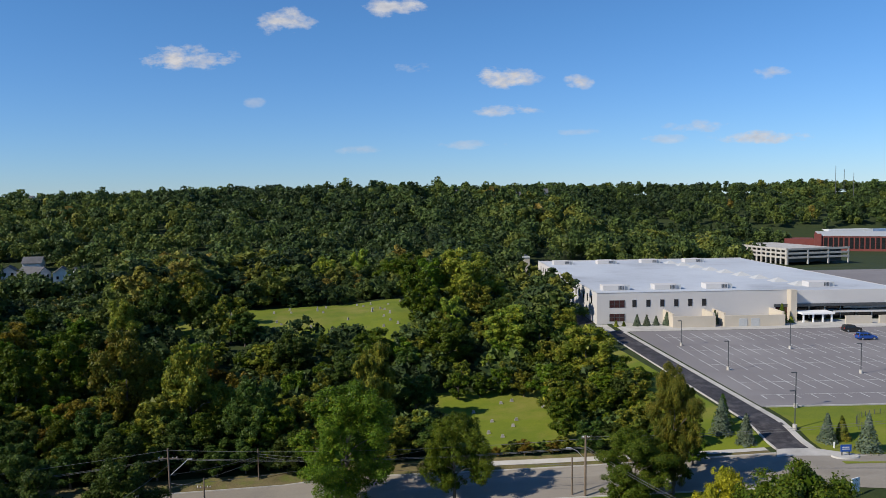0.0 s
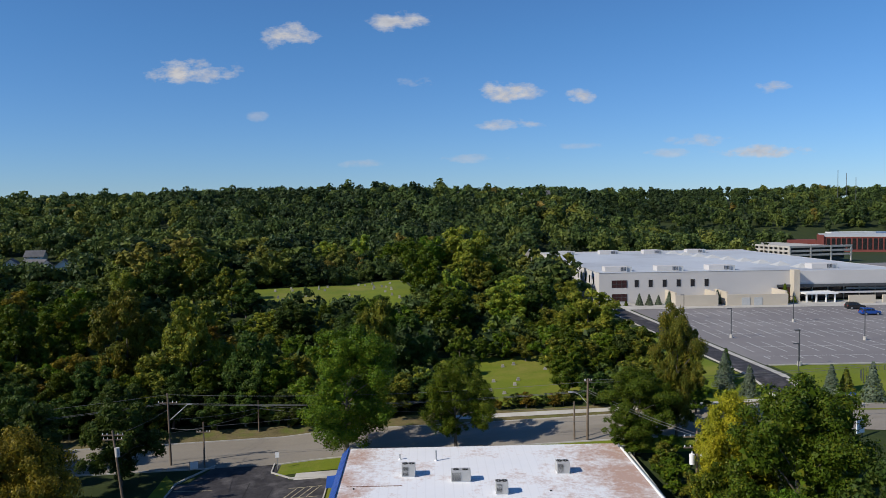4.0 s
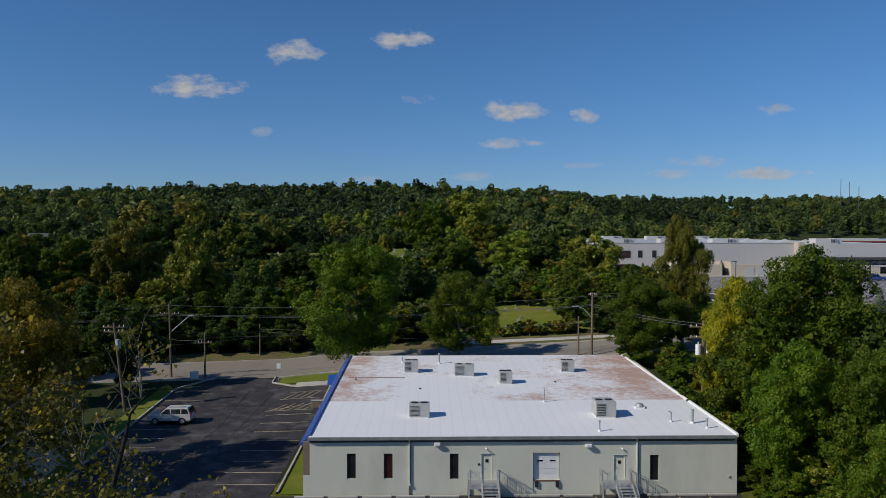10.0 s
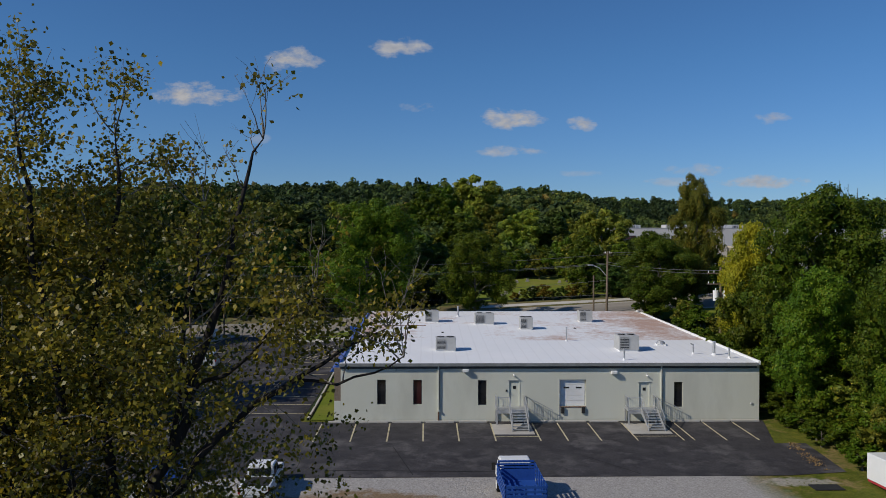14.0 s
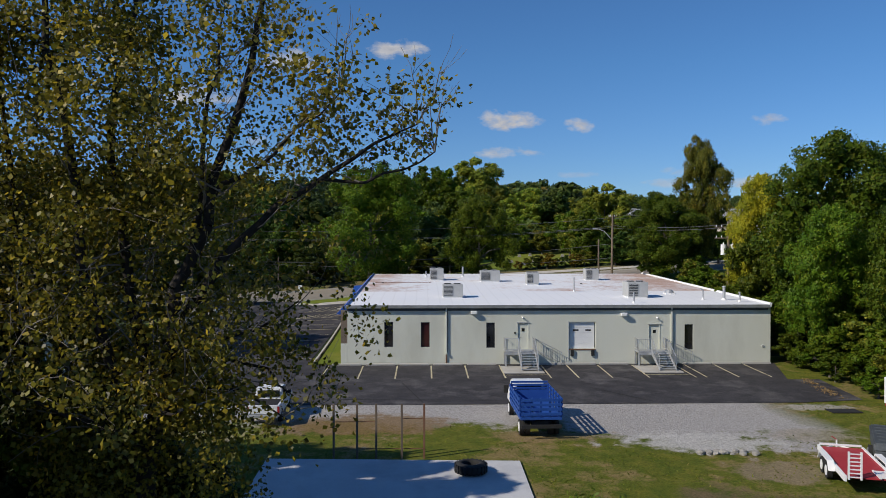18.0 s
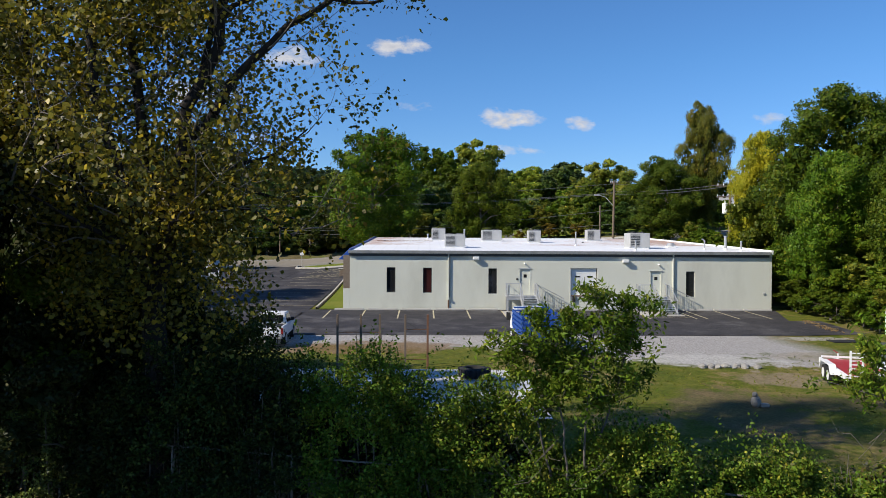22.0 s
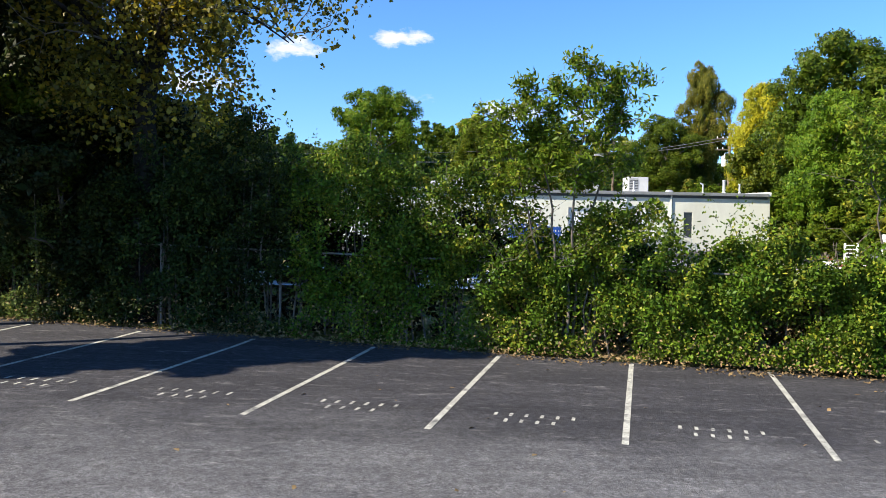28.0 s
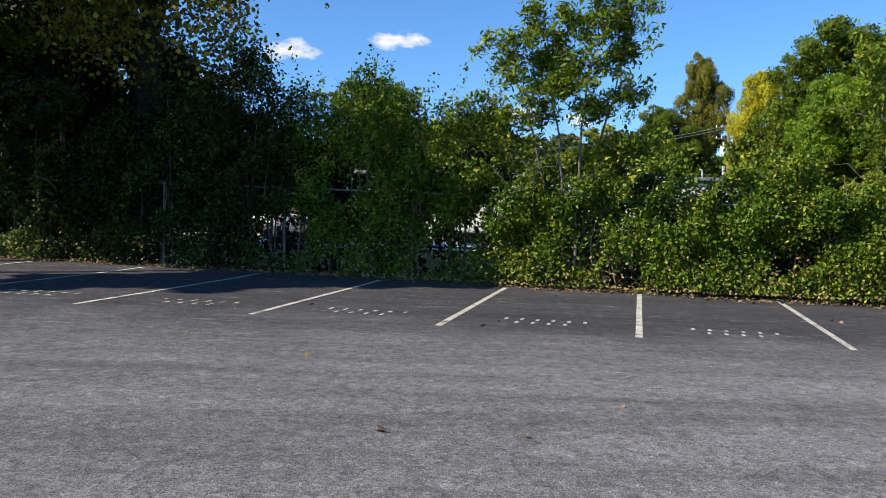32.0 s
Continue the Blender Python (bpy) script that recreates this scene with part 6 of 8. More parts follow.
def overgrowth():
    rng = np.random.default_rng(33)
    cuts = [-24, -20, -17, -14.5, -12.3, -10.2, -8.2, -6.3, -4.5, -2.8, -1.2, 0.4, 2.0, 3.6, 5.2, 7.0, 9.2, 12.5]
    for x0, x1 in zip(cuts, cuts[1:]):
        xm = (x0 + x1) / 2
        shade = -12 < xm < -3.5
        g = empty("shrub", (xm, fence_y(xm), gz(xm, 15)), "tall green shrub in tree shade, leaves partly coloured darker for it" if shade else "dense green shrub and vines over a fence", "shrub", "fence hedge")
        w = x1 - x0
        dep = 2.5
        leaf = 0.08 if xm < -1.2 else 0.082
        fy = lambda v: fence_y(v) - fence_y(xm)
        # small overlapping clumps through the whole depth
        n = int(52 * w)
        cx = rng.uniform(x0 - 0.25, x1 + 0.25, n)
        top = np.array([hedge_top(v) for v in cx])
        cy = rng.uniform(0, 1, n) * dep - 0.25
        lim = top * (1 - 0.4 * np.clip((cy - 0.7) / 1.6, 0, 1)) - 0.15
        cz = lim * rng.random(n) ** 0.6
        rs = rng.uniform(0.2, 0.5, n)
        cs = np.stack([cx - xm, cy + np.array([fy(v) for v in cx]), np.maximum(cz, 0.12)], 1)
        count = int((7200 if -9.5 < xm < -2.5 else 5600) * w)
        pick = rng.choice(n, count, p=rs ** 2 / (rs ** 2).sum())
        dirs = unit(rng.normal(0, 1, (count, 3)) + np.array((0, -0.3, 0.2)))
        pos = cs[pick] + dirs * (rs[pick] * rng.uniform(0.5, 1.15, count))[:, None]
        # the uneven front face
        m = int(5600 * w)
        fx = rng.uniform(x0, x1, m)
        fz = np.array([hedge_top(v) for v in fx]) * rng.random(m) ** 0.85 * 0.97
        bulge = 0.2 * np.sin(fx * 2.1 + fz * 1.2) + 0.17 * np.sin(fx * 5.3 - fz * 3.1) + 0.17 * np.sin(fx * 1.3 - fz * 5.1 + 2) + 0.15 * np.sin(fx * 7.7 + fz * 6.3 + 1) + 0.1
        fr = np.stack([fx - xm, np.array([fy(v) for v in fx]) - 0.32 + bulge * np.clip(fz, 0.2, 1) + rng.normal(0, 0.1, m), fz], 1)
        # gaps in the face that show the dark inside
        hole = np.sin(fx * 1.9 + 1.3 * np.sin(fz * 2.1)) + np.sin(fz * 3.4 + 1.8 * np.sin(fx * 1.1)) + 0.7 * np.sin(fx * 4.3 - fz * 4.2 + np.sin(fx * 0.7))
        fr = fr[hole < rng.uniform(0.2, 1.2, m) + 0.9 * np.clip(0.8 - fz, 0, 0.8) + 0.9 * np.clip(1 - np.abs(fz - 1.9) / 0.35, 0, 1) + (0.5 if xm > 2 else 0)]
        # shoots that stand out above
        sh = []
        for k in range(int(5 * w)):
            sx = rng.uniform(x0, x1)
            b = np.array((sx - xm, rng.uniform(-0.2, 1.2) + fy(sx), hedge_top(sx) * rng.uniform(0.75, 0.98)))
            d = unit(np.array((rng.normal(0, 0.35), rng.normal(0, 0.3), 1.0)))
            l = rng.uniform(0.4, 1.1)
            u = rng.random((34, 1))
            sh.append(b + d * l * u + rng.normal(0, 0.09, (34, 3)))
        pos = np.concatenate([pos, fr] + sh)
        pos[:, 2] = np.maximum(pos[:, 2], 0.03)
        front = np.array([fy(v + xm) for v in pos[:, 0]])
        pos[:, 1] = np.maximum(pos[:, 1], front - 0.62 + rng.uniform(0, 0.3, len(pos)))
        nrm = unit(rng.normal(0, 0.8, (len(pos), 3)) + np.array((-0.2, -0.55, 0.65)))
        # leaves well inside take a colour that carries the hedge's inner shade
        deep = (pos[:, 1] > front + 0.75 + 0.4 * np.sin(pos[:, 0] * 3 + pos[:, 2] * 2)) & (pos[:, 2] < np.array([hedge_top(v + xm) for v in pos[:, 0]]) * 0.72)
        kites = leaves(rng, pos, nrm, leaf, 0.62, 0.95)
        # outer leaf colour: paled at the west end, darkened under the trees
        new("foliage", quad_mesh("foliage", kites[~deep], LEAF["mound_sunlit" if xm < -11.5 else "hedge_shaded" if xm < -6.2 else "hedge"])).parent = g
        new("inner_growth", quad_mesh("inner_growth", leaves(rng, pos[deep][::2], nrm[deep][::2], leaf * 2.0, 0.7, 0.6), LEAF["inner_shade"])).parent = g
        # yellowed leaves low down
        m = int(110 * w)
        dx = rng.uniform(x0, x1, m)
        dp = np.stack([dx - xm, np.array([fy(v) for v in dx]) - 0.45 + rng.normal(0, 0.16, m), 0.04 + 0.8 * rng.random(m) ** 3], 1)
        new("dry_leaves", quad_mesh("dry_leaves", leaves(rng, dp, np.tile((-0.2, -0.6, 0.5), (m, 1)), 0.06, 0.6, 0.7), DRY_LEAF)).parent = g
        for c in cs[: int(9 * w)]:
            b = Vector((c[0] + rng.uniform(-0.2, 0.2), c[1] * 0.7 + 0.2, -0.1))
            e = Vector((c[0], c[1], c[2] + 0.6))
            mid = b.lerp(e, 0.5) + Vector(rng.normal(0, 0.12, 3))
            bm = tube(b, mid, 0.025, 0.018, seg=5)
            add_tube(bm, mid, e, 0.018, 0.006, seg=5)
            part("stem", bm, BARK, g)


overgrowth()


def sapling(x, y, seed, count=12500):
    rng = np.random.default_rng(seed)
    t = empty("sapling", (x, y, gz(x, y)), "slender young tree with sparse bright leaves", "tree")
    bm, tw, tips = Tubes(), Tubes(), []
    for dx, dy, top, lean in ((-0.12, 0.0, 5.3, -0.55), (0.1, -0.1, 5.75, 0.2), (0.26, 0.1, 5.5, 0.95), (-0.3, 0.1, 4.8, -1.15)):
        p = Vector((dx, dy, -0.1))
        n = 14
        for k in range(n):
            q = Vector((dx + lean * ((k + 1) / n) ** 2 + rng.normal(0, 0.03), dy + rng.normal(0, 0.035) - 0.9 * (k / n) ** 1.5, top * (k + 1) / n))
            r = 0.04 * (1 - 0.8 * k / n)
            bm.add(p, q, r, r * 0.93, seg=6)
            if q.z > 3.3:
                for b in range(3):
                    a = rng.uniform(0, 6.283)
                    l = rng.uniform(0.5, 1.3) * (1.0 if q.z < top * 0.85 else 0.5)
                    e = q + Vector((math.cos(a) * l * 0.95, math.sin(a) * l * 0.75, l * rng.uniform(0.1, 0.6)))
                    bm.add(q, e, 0.011, 0.004, seg=4)
                    for u in (0.45, 0.65, 0.85, 1.0):
                        g = q.lerp(e, u)
                        h = g + Vector(rng.normal(0, 0.16, 3)) + Vector((0, 0, -0.03))
                        bm.add(g, h, 0.004, 0.002, seg=3)
                        tips += [g.lerp(h, 0.5), h]
            p = q
    for k in range(46):
        a = rng.uniform(0, 6.283)
        p = Vector((rng.uniform(-1.3, 1.0), rng.uniform(-0.5, 0.6), rng.uniform(1.2, 2.6)))
        for q in range(3):
            e = p + Vector((math.cos(a) * 0.28, math.sin(a) * 0.2, rng.uniform(-0.02, 0.34)))
            tw.add(p, e, 0.008 - 0.002 * q, 0.006 - 0.002 * q, seg=4)
            p, a = e, a + rng.normal(0, 0.5)
    bm.build("trunk", BARK, t, "thin grey-brown stems")
    tagged(tw.build("twig_growth", BARK, t), kind="stuff")
    pts = np.array([p[:] for p in tips])
    pts = pts[rng.random(len(pts)) < 0.7]
    pos = pts[rng.integers(0, len(pts), count)] + rng.normal(0, 0.085, (count, 3))
    o = new("crown", quad_mesh("crown", leaves(rng, pos, unit(rng.normal(0, 1, (count, 3)) + np.array((-0.2, -0.4, 0.7))), 0.125, 0.36), LEAF["sapling"]))
    o.parent = t


sapling(-0.48, 14.2, 44)
sapling(6.9, 14.4, 46, 8000)


OLD_STEEL = surface("rusted_galvanised_steel", (0.13, 0.11, 0.09), (0.24, 0.23, 0.22), 3.0, 0.7, 25.0, 0.4, 0.1, metal=0.2)


def chain_fence():
    f = empty("chain_link_fence", (0, 0, 0), "galvanised chain-link fence swallowed by shrubs", "fence")
    bm = bmesh.new()
    xs = [-3.72 + 2.84 * k for k in range(-7, 7)]
    for x in xs:
        y = fence_y(x) + 0.1
        z = gz(x, y)
        part("post", tube((x, y, z - 0.2), (x, y, z + 1.9), 0.03, seg=8), OLD_STEEL, f)
    for a, b in zip(xs, xs[1:]):
        p, q = [(x, fence_y(x) + 0.1, gz(x, fence_y(x)) + 1.86) for x in (a, b)]
        part("rail", tube(p, q, 0.022, seg=6), OLD_STEEL, f)
    for k in range(int((xs[-1] - xs[0]) / 0.16)):
        x = xs[0] + k * 0.16
        for s in (1, -1):
            p = (x, fence_y(x) + 0.12, gz(x, 14) + (0.05 if s > 0 else 1.8))
            q = (x + 1.75, fence_y(x + 1.75) + 0.12, gz(x + 1.75, 14) + (1.8 if s > 0 else 0.05))
            add_tube(bm, p, q, 0.0018, seg=3)
    part("wire_mesh", bm, RUST, f, "rusted wire mesh")


chain_fence()


# ---- markings ----
def line(bm, a, b, w=0.1, lift=0.045, n=6):
    """A painted line on the ground from a to b."""
    a, b = Vector((*a, 0)), Vector((*b, 0))
    d = (b - a).normalized()
    s = Vector((-d.y, d.x, 0)) * w / 2
    prev = None
    for k in range(n + 1):
        p = a.lerp(b, k / n)
        cur = [bm.verts.new((q.x, q.y, gz(q.x, q.y) + lift)) for q in (p - s, p + s)]
        if prev:
            bm.faces.new((prev[0], cur[0], cur[1], prev[1]))
        prev = cur


def lines(name, label, segs, material, w=0.1, lift=0.045, kind="", n=6):
    h = empty(name, (0, 0, 0), label, "marking", kind="structure")
    for a, b in segs:
        bm = bmesh.new()
        line(bm, a, b, w, lift, n)
        part("line", bm, material, h)
    return h


lines("stall_lines", "worn white stall lines on dark asphalt", [((-1.78 + 2.585 * k, 13.85 - 0.43 * k), (-3.28 + 2.585 * k, 8.65 - 0.43 * k)) for k in range(-6, 5)], PAINT_FADED, 0.092, 0.026)
tr = radians(-9.5)
h = empty("stall_lettering", (0, 0, 0), "faded white stencilled lettering in the stalls", "lettering", kind="structure")
for k in range(-6, 4):
    ox, oy = -4.85 + 2.585 * (k + 1), 9.95 - 0.43 * (k + 1)
    for row, count in ((0, 6), (1, 4)):
        for q in range(count):
            u = q * 0.225 + (0.2 if row else 0.0)
            x = ox + math.cos(tr) * u - row * 0.09
            y = oy + math.sin(tr) * u - row * 0.30
            bm = bmesh.new()
            line(bm, (x - 0.022, y - 0.075), (x + 0.022, y + 0.075), 0.05, 0.027, 1)
            part("bar", bm, PAINT_FADED, h)
ys = (58.2, 53.3)
lines("rear_stall_lines", "faded yellow stall lines behind the warehouse", [((x, ys[0]), (x, ys[1])) for x in (-10.9, -8.2, -5.53, -2.89, -0.25, 2.45, 5.75, 7.75, 10.2, 12.9, 16.3, 17.1, 19.45, 21.85)] + [((2.45, 54.4), (5.75, 54.4)), ((12.9, 54.4), (16.3, 54.4))], PAINT_YELLOW, 0.11, 0.05)
lines("side_stall_lines", "faded stall lines in the side lot", [((-12.7, 61.5 + 2.74 * k), (-17.6, 61.5 + 2.74 * k)) for k in range(8)] + [((-30.5, 62.5 + 2.74 * k), (-25.8, 62.5 + 2.74 * k)) for k in range(11)] + [((-18.0, 82.2), (-13.0, 84.4)), ((-18.0, 82.2), (-12.8, 82.2)), ((-17.2, 86.6), (-12.8, 86.6)), ((-16.6, 89.4), (-12.6, 89.4))] + [((-17.4 + 0.9 * k, 82.3), (-16.0 + 0.9 * k, 84.6)) for k in range(5)] + [((-16.8 + 0.9 * k, 86.7), (-15.6 + 0.9 * k, 89.2)) for k in range(4)], PAINT_YELLOW, 0.1, 0.05)
bm = bmesh.new()
for yc, lo, hi in ((124.5, 0, 2.6), (136, -5.2, 5.2), (151, -5.2, 5.2), (165, -5.2, 5.2), (181, -5.2, 5.2)):
    x = 57.5
    while x < 200:
        line(bm, (x, yc + lo), (x, yc + hi), 0.16, 0.075, 3)
        x += 2.9
    line(bm, (57.5, yc + (hi if yc < 125 else 0)), (200, yc + (hi if yc < 125 else 0)), 0.12, 0.076, 40)
tagged(part("lot_lines", bm, PAINT_WHITE), "faint white stall lines across the grey lot", "marking", kind="stuff")
lines("crack_lines", "dark tar-sealed cracks in the side lot", [((-23, 62), (-21.5, 78)), ((-21.5, 78), (-21.8, 92)), ((-19.8, 70), (-18.6, 90)), ((-30, 66), (-19, 67.5)), ((-28, 85), (-16, 84.0)), ((-9, 47), (3, 46.5)), ((8, 50), (11, 46)), ((-5, 52), (-3.5, 46))], BLACK, 0.07, 0.048)

# wheel stops along the warehouse wall
for x in (-9.5, -6.85, -4.2, -1.55, 1.1, 6.75, 9.0, 11.6, 18.2, 20.6, 23.0):
    z = gz(x, 58.5)
    tagged(part("wheel_stop", boxm(-1.15, 1.15, -0.1, 0.1, 0.0, 0.16, bevel=0.04), CONCRETE, at=(x, 58.55, z + 0.02)), "pale concrete wheel stop on asphalt", "wheel stop", "wheel stops")


# kerbs beside the side lot, drives
def kerb_line(name, label, pts, w=0.16, h=0.14, mat=None):
    bm = bmesh.new()
    for (ax, ay), (bx, by) in zip(pts, pts[1:]):
        n = max(1, int(math.hypot(bx - ax, by - ay) / 3))
        d = Vector((bx - ax, by - ay, 0)).normalized()
        s = Vector((-d.y, d.x, 0)) * w / 2
        for k in range(n):
            ring = []
            for u in (k / n, (k + 1) / n):
                p = Vector((ax + (bx - ax) * u, ay + (by - ay) * u, 0))
                z = gz(p.x, p.y)
                ring.append([bm.verts.new((q.x, q.y, z + dz)) for q, dz in ((p - s, -0.05), (p - s, 0.06 + h), (p + s, 0.06 + h), (p + s, -0.05))])
            for i in range(3):
                bm.faces.new((ring[0][i], ring[0][i + 1], ring[1][i + 1], ring[1][i]))
    return tagged(part(name, bm, mat or CONCRETE), label, "kerb", kind="structure")


kerb_line("side_kerb", "pale concrete kerb between lot and lawn", [(-12.2, 59.5), (-12.0, 81.5), (-12.0, 91.5), (-17.0, 92.5), (-19.8, 95.0), (-20.0, 98.2)])
kerb_line("west_kerb", "pale concrete kerb along the lot's grass bank", [(-30.3, 46), (-30.9, 92), (-27.6, 98.0)])
kerb_line("drive_kerb", "broad pale concrete edge of the drive", [(54.3, 103.3), (50.6, 190)], 1.0, 0.05)
kerb_line("drive_kerb_west", "pale concrete kerb of the drive", [(49.2, 103.3), (45.9, 190)], 0.25)
kerb_line("lot_kerb", "pale kerb in front of the large lot", [(55, 119.8), (225, 119.8)], 0.3)
ground_patch("side_lawn", "sunlit grass strip beside the warehouse", (-12, 59.3), (-9.6, 59.3), (-9.6, 92), (-11.9, 92), GRASS, nu=4, nv=16, lift=0.06, cat="lawn")
ground_patch("west_bank", "grass bank beside the side lot", (-32.6, 45), (-30.4, 45), (-31.0, 92), (-33.0, 95), GRASS, nu=4, nv=20, lift=0.05, cat="lawn")
ground_patch("front_walk", "pale concrete walk in front of the warehouse", (-16.5, 91.8), (24, 89.5), (24, 91.3), (-16.5, 94.0), CONCRETE, nu=16, nv=2, lift=0.07)
ground_patch("drive_apron", "pale concrete apron where the drive meets the street", (48, 100.6), (60, 99.8), (54.4, 103.4), (49.2, 103.4), CONCRETE, nu=6, nv=3, lift=0.075)
ground_patch("side_drive", "dark asphalt drive along the white building", (34, 206), (46.8, 206), (46.8, 330), (36, 330), ASPHALT_DARK, nu=6, nv=30, lift=0.06)
ground_patch("back_lawn", "sunlit lawn behind the white building's west side", (28, 255), (37, 250), (40, 330), (24, 330), GRASS, nu=6, nv=12, lift=0.08, cat="lawn")

# planter wall by the warehouse entrance
p = empty("planter_wall", (-13.0, 82.6, gz(-12, 83)), "low brown brick planter wall with a pale cap", "wall")
for r in range(7):
    for k in range(11):
        part("brick", boxm(k * 0.25 + 0.12 * (r % 2), k * 0.25 + 0.24 + 0.12 * (r % 2), 0, 0.3, r * 0.1, r * 0.1 + 0.09), BRICK, p)
part("cap", boxm(-0.05, 2.95, -0.05, 0.35, 0.705, 0.8, bevel=0.01), CONCRETE, p)


# ---- vehicles ----
def hull(profile, half, bevel=0.06, taper=0.0, zmid=1.0):
    """A side outline (x, z) spread across the width, narrowing towards the top."""
    bm = bmesh.new()
    rows = []
    for s in (-1, 1):
        rows.append([bm.verts.new((x, s * (half - taper * max(0, z - zmid)), z)) for x, z in profile])
    n = len(profile)
    bm.faces.new(rows[0])
    bm.faces.new(rows[1][::-1])
    for i in range(n):
        j = (i + 1) % n
        bm.faces.new((rows[0][i], rows[1][i], rows[1][j], rows[0][j]))
    bmesh.ops.recalc_face_normals(bm, faces=bm.faces)
    bmesh.ops.bevel(bm, geom=list(bm.edges), offset=bevel, segments=2, affect="EDGES")
    return bm


def wheel(parent, x, y, r, w=0.22, rim=None):
    s = 1 if y > 0 else -1
    wh = new("wheel")
    wh.parent = parent
    ty = part("tyre", tube((x, y - w / 2, r), (x, y + w / 2, r), r, seg=22), BLACK, wh)
    part("rim", tube((x, y + s * (w / 2 - 0.02), r), (x, y + s * (w / 2 + 0.015), r), r * 0.62, seg=16), rim or STEEL, wh)
    return wh


def side_panes(body, xs, half, z0, z1, lean):
    for (a, b, c, d) in xs:
        for s in (-1, 1):
            bm = bmesh.new()
            q = half + 0.012
            vs = [bm.verts.new((x, s * (q - lean * (z - 1.0)), z)) for x, z in ((a, z0), (b, z0), (c, z1), (d, z1))]
            vs += [bm.verts.new((v.co.x, v.co.y - s * 0.02, v.co.z)) for v in vs]
            for f in ((0, 1, 2, 3), (7, 6, 5, 4), (0, 4, 5, 1), (1, 5, 6, 2), (2, 6, 7, 3), (3, 7, 4, 0)):
                bm.faces.new([vs[i] for i in f])
            bmesh.ops.recalc_face_normals(bm, faces=bm.faces)
            part("side_window", bm, GLASS, body)


def suv(x, y, rz, paint, label):
    c = empty("suv", (x, y, gz(x, y) + 0.03), label, "car", "", rz)
    b = part("body", hull([(-2.2, 0.35), (2.2, 0.35), (2.25, 0.75), (2.1, 0.95), (1.1, 1.08), (-2.2, 1.08), (-2.28, 0.7)], 0.9, 0.07), paint, c, smooth=False)
    k = part("cabin", hull([(-2.18, 1.0), (1.05, 1.0), (0.35, 1.66), (-1.9, 1.7)], 0.86, 0.05, 0.14), paint, c)
    side_panes(k, [(-2.0, -1.25, -1.25, -1.82), (-1.15, -0.2, -0.2, -1.15), (-0.1, 0.85, 0.3, -0.1)], 0.86, 1.1, 1.56, 0.14)
    part("windscreen", hull([(0.42, 1.62), (1.0, 1.08), (1.04, 1.10), (0.47, 1.65)], 0.7, 0.005), GLASS, k)
    part("rear_window", hull([(-2.2, 1.12), (-2.0, 1.6), (-2.03, 1.61), (-2.23, 1.13)], 0.66, 0.005), GLASS, k)
    for s in (-0.55, 0.55):
        part("roof_rail", tube((-1.7, s, 1.77), (0.1, s, 1.74), 0.025), BLACK, k)
        part("headlight", boxm(2.14, 2.27, s * 1.25 - 0.16, s * 1.25 + 0.16, 0.72, 0.88, bevel=0.03), HEAD, b)
        part("tail_light", boxm(-2.3, -2.2, s * 1.4 - 0.1, s * 1.4 + 0.1, 0.85, 1.15, bevel=0.03), LAMP, b)
        part("mirror", boxm(0.7, 0.85, s * 1.78 - 0.1, s * 1.78 + 0.1, 1.08, 1.22, bevel=0.03), paint, b)
    part("sill", boxm(-2.1, 2.1, -0.92, 0.92, 0.28, 0.42, bevel=0.03), BLACK, b)
    for wx in (-1.35, 1.4):
        for wy in (-0.82, 0.82):
            wheel(c, wx, wy, 0.36)
    return c


def pickup(x, y, rz):
    c = empty("pickup_truck", (x, y, gz(x, y) + 0.03), "white pickup truck parked on the gravel", "car", "", rz)
    b = part("body", hull([(-2.75, 0.5), (2.7, 0.5), (2.75, 0.95), (2.6, 1.12), (1.45, 1.18), (-2.75, 1.18)], 0.98, 0.05), CAR_WHITE, c)
    k = part("cab", hull([(-0.75, 1.1), (1.5, 1.1), (0.85, 1.82), (-0.6, 1.85)], 0.92, 0.05, 0.16), CAR_WHITE, c)
    side_panes(k, [(-0.6, 0.25, 0.25, -0.5), (0.35, 1.25, 0.8, 0.35)], 0.92, 1.2, 1.72, 0.16)
    part("windscreen", hull([(0.93, 1.76), (1.45, 1.2), (1.49, 1.22), (0.98, 1.79)], 0.76, 0.005), GLASS, k)
    part("rear_window", boxm(-0.78, -0.70, -0.68, 0.68, 1.3, 1.7), GLASS, k)
    part("bed", boxm(-2.62, -0.85, -0.82, 0.82, 1.15, 1.19), BLACK, b, "dark open cargo bed")
    part("tailgate", boxm(-2.83, -2.76, -0.85, 0.85, 0.7, 1.22, bevel=0.02), CAR_WHITE, b)
    part("bumper", boxm(-2.98, -2.8, -0.9, 0.9, 0.48, 0.66, bevel=0.03), STEEL, b)
    for s in (-0.91, 0.91):
        part("tail_light", boxm(-2.82, -2.74, s - 0.06, s + 0.06, 0.75, 1.12), LAMP, b)
        part("headlight", boxm(2.68, 2.78, s * 0.85 - 0.15, s * 0.85 + 0.15, 0.8, 1.0), HEAD, b)
        part("mirror", boxm(0.9, 1.02, s * 1.12 - 0.12, s * 1.12 + 0.12, 1.2, 1.42, bevel=0.02), BLACK, k)
    for wx in (-1.75, 1.75):
        for wy in (-0.88, 0.88):
            wheel(c, wx, wy, 0.39, 0.26)
    c.scale = (0.92, 0.92, 0.92)


